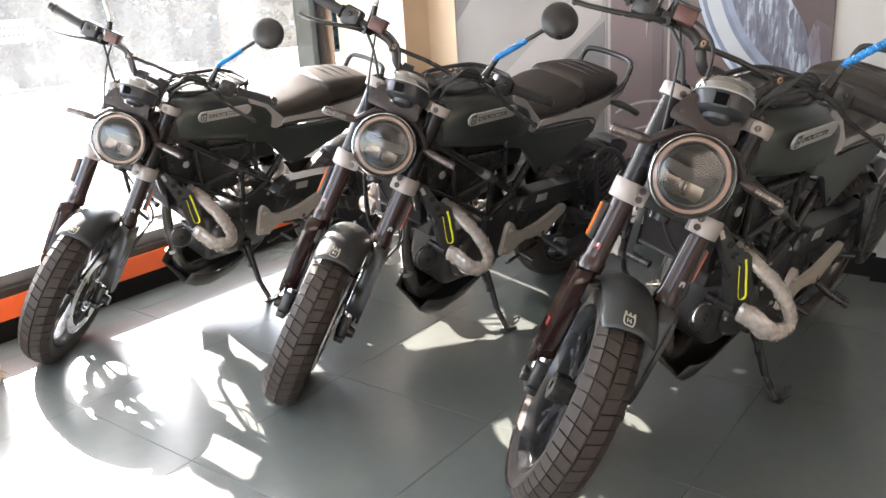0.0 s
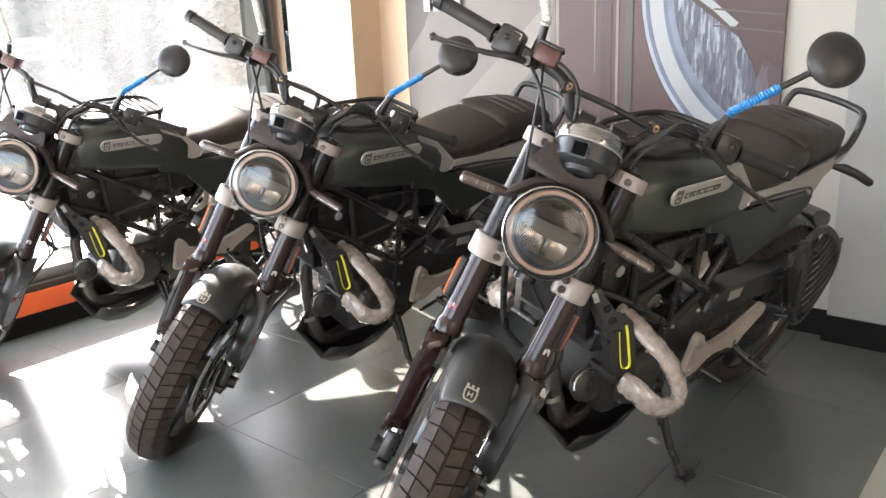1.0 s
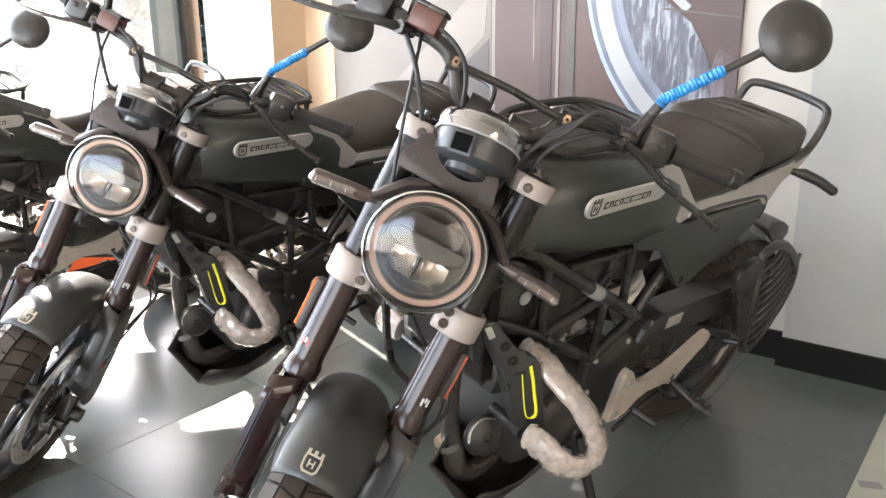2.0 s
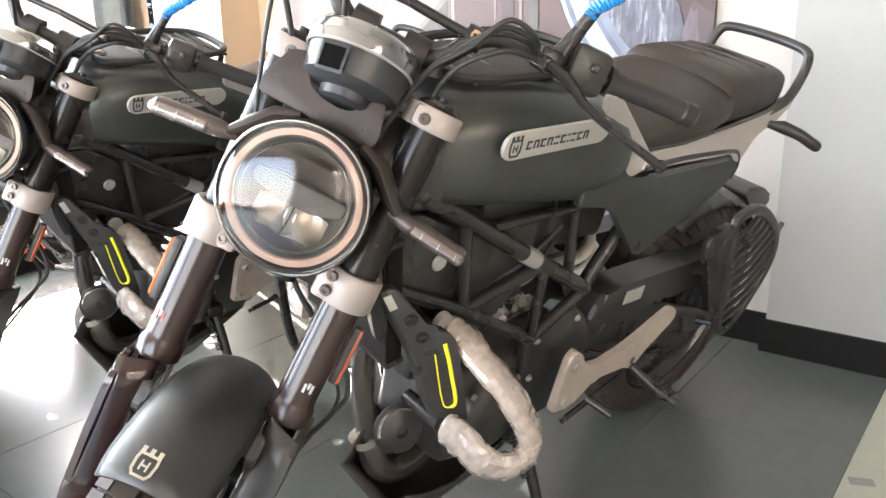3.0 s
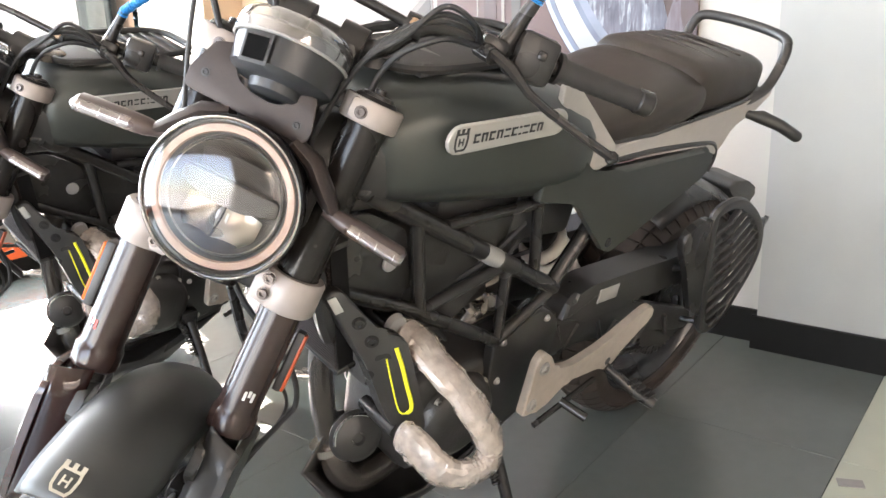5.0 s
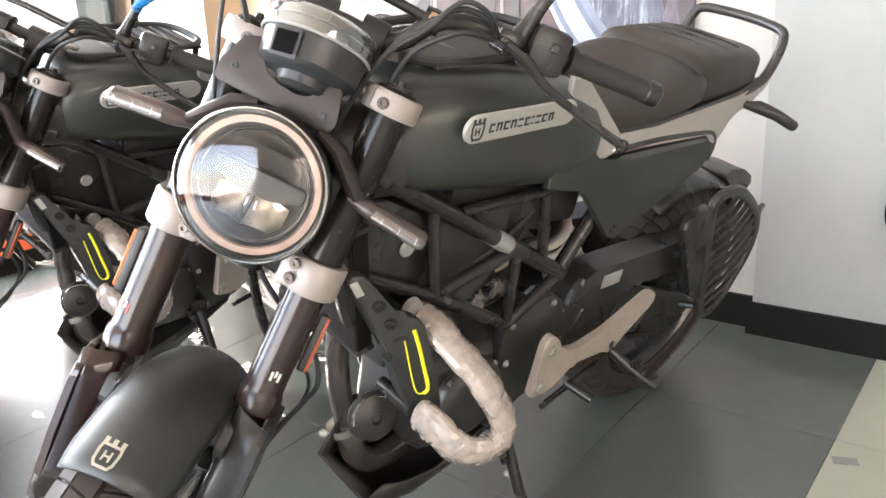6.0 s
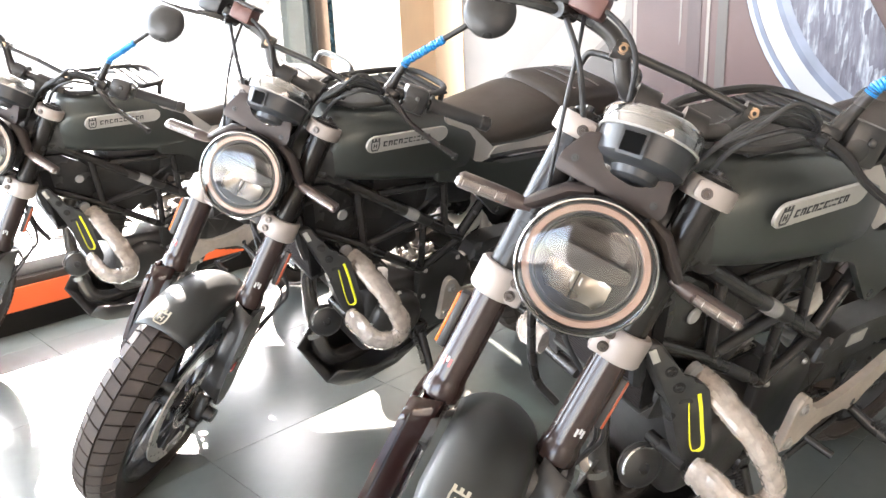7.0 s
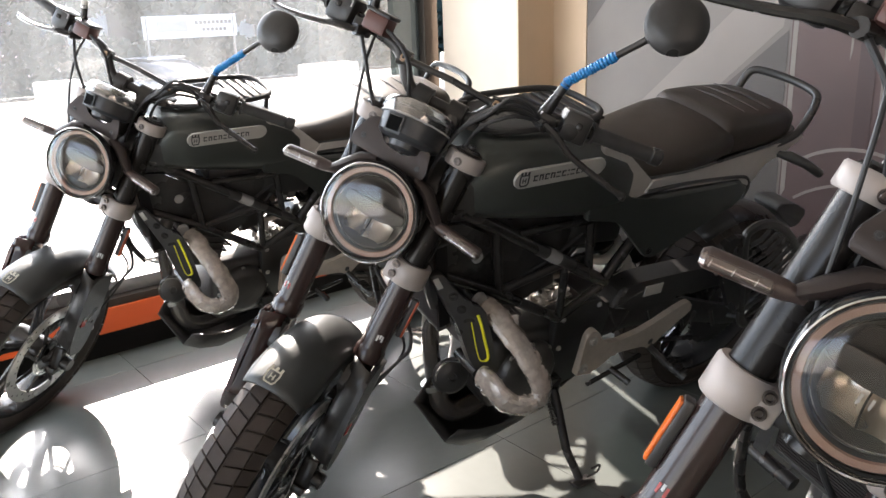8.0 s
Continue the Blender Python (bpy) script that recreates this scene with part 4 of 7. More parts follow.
        box(bm, (0.018, 0.002, 0.020), gk @ pose(0.045, -0.350, 0.0112) @ pose(0, 0, 0, 90))
        part("decal", bm, M_REDREF, leg, "small red decal")
        # side reflector on its carrier
        bm = bmesh.new()
        if s < 0:
            box(bm, (0.024, 0.014, 0.092), FK @ pose(0.022, y + 0.034 * s, -0.085), 0.003)
        else:
            box(bm, (0.017, 0.012, 0.088), FK @ pose(0.004, y + 0.034, -0.090), 0.003)
        part("reflector_carrier", bm, M_BLACK, leg)
        bm = bmesh.new()
        box(bm, (0.019 if s < 0 else 0.011, 0.005, 0.084), FK @ pose(0.023 if s < 0 else 0.006, y + (0.0425 if s < 0 else 0.0410) * s, -0.085 if s < 0 else -0.090), 0.002)
        part("reflector", bm, M_ORANGE if s < 0 else M_ORANGESHADE, leg, "orange side reflector")
        # clamps
        bm = bmesh.new()
        lathe(bm, [(0.0285, -0.024), (0.036, -0.024), (0.039, -0.020), (0.039, 0.020), (0.036, 0.024), (0.0285, 0.024)], FK @ pose(0.025, y, 0.004), 28)
        box(bm, (0.030, 0.034, 0.046), FK @ pose(0.044, y - 0.026 * s, 0.004), 0.006)
        c = part("lower_clamp", bm, M_CLAMP, bike, "pale bead-blasted lower fork clamp")
        for w in (-0.006, 0.015):
            bolts(c, [(0.060, y - 0.024 * s, w + 0.002)], (1, 0, 0), 0.0062, 0.006, FK, M_BOLT)
        bm = bmesh.new()
        lathe(bm, [(0.0285, -0.015), (0.036, -0.015), (0.038, -0.012), (0.038, 0.012), (0.036, 0.015), (0.0285, 0.015)], FK @ pose(0.025, y, 0.250), 28)
        box(bm, (0.036, 0.030, 0.028), FK @ pose(0.044, y - 0.008 * s, 0.250), 0.006)
        c = part("upper_clamp", bm, M_CLAMP, bike, "pale bead-blasted upper fork clamp")
        bm = bmesh.new()
        bolt(bm, (0.062, y - 0.006 * s, 0.248), (1, 0, 0), 0.006, 0.006, FK)
        part("bolt", bm, M_BOLT, c)
    # wiring cover behind the lamp
    bm = bmesh.new()
    box(bm, (0.050, 0.160, 0.150), FK @ pose(0.002, 0.0, 0.118), 0.014, 3)
    for s in (1, -1):
        plate(bm, rounded([(-0.030, 0.040), (0.030, 0.044), (0.052, 0.100), (0.046, 0.180), (0.010, 0.222), (-0.030, 0.215)], 0.014, 3), 0.012, FK @ Matrix.Translation((0, 0.079 * s - 0.006, 0)) @ SIDE, 0.004)
    part("wiring_cover", bm, M_BLACK, bike, "black wiring cover behind the lamp")
    # yokes between the legs
    bm = bmesh.new()
    box(bm, (0.060, 0.150, 0.034), FK @ pose(0.010, 0, 0.002), 0.008)
    box(bm, (0.060, 0.160, 0.022), FK @ pose(0.008, 0, 0.250), 0.008)
    lathe(bm, [(0.0, -0.03), (0.026, -0.03), (0.026, 0.28), (0.0, 0.28)], FK, 20)
    part("steering_yoke", bm, M_BLACKMETAL, bike)
    # brake caliper on the left leg
    bm = bmesh.new()
    cal = FK @ pose(-0.055, 0.075, -0.385, 0, 20, 0)
    box(bm, (0.050, 0.055, 0.115), cal, 0.010)
    box(bm, (0.040, 0.030, 0.030), FK @ pose(-0.015, 0.088, -0.43), 0.006)
    cp = part("brake_caliper", bm, M_BLACKMETAL, bike, "black radial front brake caliper")
    bolts(cp, [(0.0, 0.028, w) for w in (-0.03, 0.03)], (0, 1, 0), 0.009, 0.006, cal, M_STEEL)


M_RESERVOIR = mat("red_brown_reservoir", (0.10, 0.045, 0.038), 0.38, 0.1, vary=0.1, bump=0.03)
# the left reflector's shade is put into this darker orange
M_ORANGESHADE = mat("shaded_orange_reflector", (0.34, 0.055, 0.010), 0.3, vary=0.1, bump=0.1, bump_scale=300)


def headlight(bike):
    hm = FK @ pose(0.036, -0.004, 0.098, 0, 90 + 3, 0) @ Matrix.Diagonal((1.03, 1.03, 1.0, 1))
    bm = bmesh.new()
    lathe(bm, [(0.0, -0.030), (0.045, -0.026), (0.072, -0.008), (0.084, 0.025), (0.088, 0.060), (0.088, 0.078), (0.084, 0.080)], hm, 48)
    h = part("headlight", bm, M_BLACK, bike, "round LED headlight with a black bowl")
    bm = bmesh.new()
    lathe(bm, [(0.088, 0.058), (0.0920, 0.062), (0.0935, 0.072), (0.0930, 0.084), (0.0905, 0.088), (0.0890, 0.084), (0.0885, 0.070)], hm, 64)
    part("bezel", bm, M_GLOSSBLACK, h, "gloss black bezel ring")
    bm = bmesh.new()
    lathe(bm, [(0.0888, 0.0862), (0.0902, 0.0886), (0.0916, 0.0872)], hm, 64)
    part("chrome_ring", bm, M_CHROME, h)
    bm = bmesh.new()
    lathe(bm, [(0.0888, 0.074), (0.0864, 0.070), (0.0840, 0.073)], hm, 64)
    part("outer_band", bm, M_LAMPGREY, h, "smoked outer band")
    bm = bmesh.new()
    lathe(bm, [(0.0840, 0.073), (0.0822, 0.078), (0.0745, 0.078), (0.0730, 0.074)], hm, 64)
    part("light_ring", bm, M_PEACH, h, "pale peach daytime light ring")
    bm = bmesh.new()
    lathe(bm, [(0.0730, 0.074), (0.0695, 0.067), (0.0670, 0.070)], hm, 64)
    part("groove", bm, M_DARKPRINT, h)
    bm = bmesh.new()
    lathe(bm, [(0.0672, 0.0715), (0.0660, 0.0735), (0.0648, 0.0715)], hm, 64)
    part("inner_ring", bm, M_CHROME, h)
    bm = bmesh.new()
    lathe(bm, [(0.0655, 0.070), (0.060, 0.055), (0.050, 0.040), (0.030, 0.026), (0.0, 0.022)], hm, 64)
    part("bowl", bm, M_LAMPGREY, h, "grey inner lamp bowl")
    # curved mirror cells above and below a dark shelf; x of hm runs down the lamp
    for y0, y1, x0, x1, d in ((-0.046, -0.0012, 0.016, 0.050, 0.0), (0.0012, 0.046, 0.016, 0.050, 0.0), (-0.044, 0.044, -0.046, -0.012, 0.004)):
        bm = bmesh.new()
        rows = []
        for i in range(9):
            row = []
            for j in range(11):
                u, v = i / 8, j / 10
                x = x0 + (x1 - x0) * u
                lim = math.sqrt(max(0.0, 0.060 ** 2 - x * x))
                y = max(-lim, min(lim, y0 + (y1 - y0) * v))
                z = 0.036 + d + 0.022 * (u if x0 > 0 else 1 - u) ** 2 + 0.010 * (2 * v - 1) ** 2
                row.append(bm.verts.new(hm @ Vector((x, y, z))))
            rows.append(row)
        for p, q in zip(rows, rows[1:]):
            for j in range(10):
                bm.faces.new((p[j], p[j + 1], q[j + 1], q[j]))
        bmesh.ops.remove_doubles(bm, verts=bm.verts, dist=0.0002)
        part("reflector_cell", bm, (M_REFLECTOR if x0 > 0 else M_LAMPGREY), h, "", 30)
    bm = bmesh.new()
    plate(bm, rounded([(-0.016, -0.060), (0.004, -0.060), (0.014, -0.020), (0.014, 0.020), (0.004, 0.060), (-0.016, 0.060)], 0.008, 3), 0.012, hm @ pose(0, 0, 0.046), 0.003)
    part("shelf", bm, M_LAMPGREY, h, "dark shelf across the lamp")
    for y in (-0.006, 0.006):
        bm = bmesh.new()
        box(bm, (0.016, 0.003, 0.002), hm @ pose(0.030, y, 0.047), 0.0006)
        part("led", bm, M_WHITE, h)
    bm = bmesh.new()
    lathe(bm, [(0.0890, 0.085), (0.080, 0.0925), (0.062, 0.0985), (0.035, 0.1025), (0.0, 0.104)], hm, 64)
    p = part("lens", bm, M_LENS, h, "clear domed lens")
    p.visible_shadow = False
    # carrier plate over the lamp and its arms
    bm = bmesh.new()
    out = [(-0.102, 0.190), (-0.104, 0.212), (-0.086, 0.252), (-0.062, 0.260), (-0.057, 0.246), (-0.052, 0.228), (-0.036, 0.217), (0.000, 0.213), (0.018, 0.222), (0.028, 0.240), (0.046, 0.243),
           (0.052, 0.215), (0.056, 0.200), (0.050, 0.186)]
    plate(bm, rounded(out, 0.006, 2), 0.005, FK @ pose(0.088, 0, 0) @ Matrix(((0, 0, 1, 0), (1, 0, 0, 0), (0, 1, 0, 0), (0, 0, 0, 1))), 0.001)
    b = part("lamp_carrier", bm, M_BRACKET, bike, "bronze-brown lamp carrier plate")
    bolts(b, [(0.093, -0.084, 0.214), (0.093, 0.036, 0.204)], (1, 0, 0), 0.004, 0.002, FK, M_DARKPRINT)
    for s in (1, -1):
        bm = bmesh.new()
        tube(bm, [(0.084, 0.040 * s, 0.185), (0.082, 0.070 * s, 0.172), (0.080, 0.095 * s, 0.146), (0.080, 0.116 * s, 0.126)], [0.014, 0.020, 0.020, 0.013], 10, m=FK, flat=0.62)
        tube(bm, [(0.084, 0.050 * s, 0.180), (0.020, 0.075 * s, 0.150)], 0.010, 8, m=FK)
        part("carrier_arm", bm, M_BRACKET, b)
        # indicator
        q0, q1 = Vector((0.082, 0.116 * s, 0.126)), Vector((0.087, 0.212 * s, 0.117))
        bm = bmesh.new()
        d = (q1 - q0).normalized()
        tube(bm, [q0 - d * 0.012, q0, q0 + d * 0.01, q0 + d * 0.03, q1 - d * 0.006, q1], [0.009, 0.011, 0.0140, 0.0155, 0.0155, 0.010], 12, m=FK, flat=0.8)
        i = part("front_indicator", bm, M_INDICATOR, bike, "slim LED indicator with a clear lens")
        off = Vector((0.0085, 0, -0.002))
        bm = bmesh.new()
        tube(bm, [q0 + d * 0.026 + off, q1 - d * 0.004 + off], 0.0065, 8, m=FK, flat=0.7)
        part("lamp_strip", bm, M_LAMPSTRIP, i)
        bm = bmesh.new()
        tube(bm, [q0 + d * 0.020 + off, q0 + d * 0.025 + off, q1 - d * 0.004 + off, q1 + d * 0.001 + off], [0.006, 0.0112, 0.0112, 0.006], 12, m=FK, flat=0.8)
        ln = part("lens", bm, M_INDLENS, i, "clear ribbed lens")
        ln.visible_shadow = False
        for k in range(3):
            bm = bmesh.new()
            p = q0 + d * (0.038 + 0.024 * k) + off + Vector((0.0062, 0, 0))
            box(bm, (0.0015, 0.0012, 0.008), FK @ Matrix.Translation(p), 0.0)
            part("led", bm, M_WHITE, i)


M_LAMPSTRIP = mat("indicator_strip", (0.20, 0.15, 0.13), 0.25, 0.3, vary=0.1, bump=0.0)


M_DASHBODY = mat("dark_slate_plastic", (0.026, 0.027, 0.029), 0.32, vary=0.08, bump=0.04, bump_scale=900)


def dash(bike):
    dm = FK @ pose(0.070, -0.008, 0.268, 5, -15, 0)
    bm = bmesh.new()
    lathe(bm, [(0.0, -0.052), (0.026, -0.052), (0.032, -0.048), (0.034, -0.038), (0.054, -0.034), (0.061, -0.028), (0.0650, 0.0), (0.066, 0.018), (0.062, 0.022), (0.0, 0.020)], dm, 48)
    d = part("instrument", bm, M_DASHBODY, bike, "round black instrument pod under clear film")
    for ang, hgt, w in ((-20, -0.013, 0.036),):
        bm = bmesh.new()
        k = dm @ pose(0, 0, 0, 0, 0, ang) @ pose(0.0620, 0, hgt, 0, 7, 0)
        out = [(-w / 2, -0.020), (w / 2, -0.020), (w / 2, 0.014), (-w / 2, 0.014)]
        inn = [(x * 0.74, y * 0.74) for x, y in out]
        for lvl in (0.0,):
            lo = [bm.verts.new(k @ Vector((0.004, x, y))) for x, y in out]
            hi = [bm.verts.new(k @ Vector((0.005, x, y))) for x, y in inn]
            dp = [bm.verts.new(k @ Vector((-0.006, x, y))) for x, y in inn]
            for j in range(4):
                bm.faces.new((lo[j], lo[(j + 1) % 4], hi[(j + 1) % 4], hi[j]))
                bm.faces.new((hi[j], hi[(j + 1) % 4], dp[(j + 1) % 4], dp[j]))
        sk = part("socket", bm, M_DASHBODY, d, "square open socket")
        # near-black block stands in for the shade inside the socket
        bm = bmesh.new()
        box(bm, (0.002, w * 0.78, 0.026), k @ pose(0.0046, 0, -0.003))
        part("socket_hole", bm, M_HOLESHADE, sk)
    bm = bmesh.new()
    lathe(bm, [(0.0, 0.0215), (0.058, 0.0225), (0.060, 0.024), (0.0, 0.0245)], dm, 40)
    part("display", bm, M_LAMPGREY, d, "grey display face")
    bm = bmesh.new()
    lathe(bm, [(0.0690, 0.004), (0.0700, 0.014), (0.0690, 0.028), (0.064, 0.035), (0.056, 0.038), (0.0, 0.040)], dm, 48)
    p = part("clear_cover", bm, M_DASHGLASS, d, "milky clear protective cover")
    bm = bmesh.new()
    lathe(bm, [(0.0670, 0.003), (0.0700, 0.004), (0.0700, 0.006), (0.0670, 0.007)], dm, 48)
    part("cover_rim", bm, M_DASHFILM, d)


M_DASHFILM = mat("milky_film", (0.27, 0.265, 0.255), 0.22, 0.0, vary=0.12, grain=25, bump=0.1, bump_scale=60)


def handlebar(bike):
    left = [(0.0, 0.0, 0.316), (0.0, 0.05, 0.316), (0.003, 0.075, 0.330), (0.006, 0.095, 0.358), (0.005, 0.120, 0.378), (0.0, 0.16, 0.386), (-0.012, 0.23, 0.394), (-0.036, 0.32, 0.404), (-0.062, 0.41, 0.414)]
    pts = [(x, -y, z) for x, y, z in left[::-1]] + left[1:]
    bm = bmesh.new()
    tube(bm, spline(pts, 5), 0.0125, 14, m=BAR)
    bar = part("handlebar", bm, M_BLACKMETAL, bike, "black braced handlebar")
    bm = bmesh.new()
    tube(bm, [(0.006, -0.100, 0.366), (0.008, 0.0, 0.370), (0.006, 0.100, 0.366)], 0.0068, 10, m=BAR)
    part("crossbar", bm, M_BLACKMETAL, bar)
    for s in (1, -1):
        bm = bmesh.new()
        lathe(bm, [(0.0, -0.012), (0.016, -0.012), (0.017, 0.0), (0.016, 0.012), (0.0, 0.012)], BAR @ pose(0.006, 0.098 * s, 0.366, 90), 14)
        part("bar_clamp", bm, M_BLACKMETAL, bar)
        bm = bmesh.new()
        bolt(bm, (0.020, 0.098 * s, 0.368), (1, 0, 0.1), 0.0062, 0.005, BAR)
        part("bolt", bm, M_COPPER, bar, "copper-coloured bolt")
        bm = bmesh.new()
        box(bm, (0.040, 0.030, 0.062), BAR @ pose(0.004, 0.036 * s, 0.290), 0.008)
        lathe(bm, [(0.0, -0.017), (0.024, -0.017), (0.024, 0.017), (0.0, 0.017)], BAR @ pose(0.0, 0.036 * s, 0.316, 90), 18)
        part("riser", bm, M_BLACKMETAL, bar)
        # grip
        g0, g1 = Vector((-0.026, 0.285 * s, 0.4005)), Vector((-0.058, 0.398 * s, 0.412))
        d = (g1 - g0).normalized()
        bm = bmesh.new()
        prof, pp = [], []
        for k in range(22):
            prof.append(0.0150 + (0.0010 if k % 2 else 0.0))
            pp.append(g0 + (g1 - g0) * (k / 21))
        tube(bm, pp, prof, 14, m=BAR)
        tube(bm, [g0 - d * 0.006, g0], 0.021, 14, m=BAR)
        part("grip", bm, M_RUBBERGRIP, bar, "ribbed black rubber grip")
        bm = bmesh.new()
        tube(bm, [g1, g1 + d * 0.004, g1 + d * 0.022, g1 + d * 0.026], [0.013, 0.0175, 0.0175, 0.013], 14, m=BAR)
        part("bar_end", bm, M_BLACKMETAL, bar)
        # switch block
        c = Vector((-0.010, 0.245 * s, 0.396))
        bm = bmesh.new()
        box(bm, (0.054, 0.056, 0.060), BAR @ Matrix.Translation(c) @ pose(0, 0, 0, 4 * s, 0, 14 * s), 0.010)
        sw = part("switch_block", bm, M_BLACK, bar)
        bm = bmesh.new()
        box(bm, (0.008, 0.024, 0.010), BAR @ Matrix.Translation(c) @ pose(-0.026, 0.004 * s, 0.012), 0.003)
        part("button", bm, M_BLACKMETAL, sw)
        bm = bmesh.new()
        box(bm, (0.010, 0.012, 0.012), BAR @ Matrix.Translation(c) @ pose(0.026, 0.010 * s, 0.006), 0.003)
        part("button", bm, M_BLACKMETAL, sw)
        if s < 0:
            bm = bmesh.new()
            box(bm, (0.0015, 0.030, 0.013), BAR @ Matrix.Translation(c) @ pose(0.0265, 0.002, 0.016, 0, 0, 14 * s), 0.0)
            part("label_plate", bm, M_WHITE, sw, "white printed label")
        # lever
        bm = bmesh.new()
        lv = [(0.030, 0.190 * s, 0.380), (0.048, 0.225 * s, 0.370), (0.052, 0.260 * s, 0.352), (0.052, 0.300 * s, 0.342), (0.050, 0.345 * s, 0.334), (0.050, 0.382 * s, 0.328)]
        if s < 0:
            lv = [(0.020, -0.175, 0.376), (0.034, -0.225, 0.370), (0.024, -0.270, 0.358), (0.006, -0.320, 0.348), (-0.020, -0.365, 0.342), (-0.040, -0.392, 0.341)]
        tube(bm, spline(lv, 4), [0.012] * 6 + [0.0092] * 15, 8, m=BAR, flat=0.65)
        e = Vector(lv[-1])
        lathe(bm, [(0.0, -0.009), (0.006, -0.007), (0.009, 0.0), (0.006, 0.007), (0.0, 0.009)], BAR @ Matrix.Translation(e), 12)
        part("lever", bm, M_BLACKMETAL, bar, "black ball-ended lever")
        bm = bmesh.new()
        box(bm, (0.034, 0.036, 0.030), BAR @ pose(0.012, 0.195 * s, 0.384, 0, 0, 10 * s), 0.007)
        rod(bm, (0.018, 0.180 * s, 0.378), (0.040, 0.200 * s, 0.374), 0.011, 10, BAR)
        part("perch", bm, M_BLACKMETAL, bar)
        # mirror: black foot, wrapped stem, round head
        bm = bmesh.new()
        el = Vector((0.020, 0.198 * s, 0.466))
        tube(bm, [(0.004, 0.186 * s, 0.388), (0.004, 0.187 * s, 0.402), (0.012, 0.192 * s, 0.432), el], [0.016, 0.013, 0.0095, 0.0085], 12, m=BAR)
        mi = part("mirror", bm, M_BLACKMETAL, bar, "round mirror on a film-wrapped stem")
        hd = Vector((0.058, 0.318 * s, 0.634))
        jn = el + (hd - el) * 0.46
        bm = bmesh.new()
        pts = [el + Vector((-0.003, -0.002 * s, -0.012)), el, el + (jn - el) * 0.2, el + (jn - el) * 0.45, el + (jn - el) * 0.7, jn]
        tube(bm, spline(pts, 12), [0.0092 + 0.0011 * math.sin(k * 2.1) + 0.0007 * math.sin(k * 0.7) for k in range(61)], 10, m=BAR)
        part("stem_wrap", bm, M_BLUE if s > 0 else M_WHITEWRAP, mi, "blue film wrapping" if s > 0 else "white film wrapping")
        bm = bmesh.new()
        tube(bm, [jn - (hd - el) * 0.04, jn + (hd - el) * 0.20, hd - (hd - el) * 0.27, hd - (hd - el) * 0.25, hd - (hd - el) * 0.14], [0.0066, 0.0066, 0.0066, 0.011, 0.014], 12, m=BAR)
        mm = BAR @ along(hd, hd + Vector((0.93, -0.10 * s, 0.20)))
        lathe(bm, [(0.0, 0.016), (0.030, 0.014), (0.048, 0.007), (0.0555, -0.002), (0.0555, -0.008), (0.052, -0.011)], mm, 36)
        part("mirror_shell", bm, M_BLACK, mi)
        bm = bmesh.new()
        lathe(bm, [(0.052, -0.010), (0.0, -0.0095)], mm, 36)
        part("mirror_glass", bm, M_MIRROR, mi)
    # brake reservoir on the right
    bm = bmesh.new()
    box(bm, (0.046, 0.050, 0.036), BAR @ pose(0.026, -0.165, 0.402, 0, 0, -10), 0.006)
    rs = part("brake_reservoir", bm, M_RESERVOIR, bar, "red-brown brake fluid reservoir")
    bm = bmesh.new()
    box(bm, (0.050, 0.054, 0.008), BAR @ pose(0.026, -0.165, 0.422, 0, 0, -10), 0.003)
    part("lid", bm, M_BLACK, rs)


M_RUBBERGRIP = mat("grip_rubber", (0.022, 0.020, 0.019), 0.65, vary=0.15, bump=0.1, bump_scale=500)


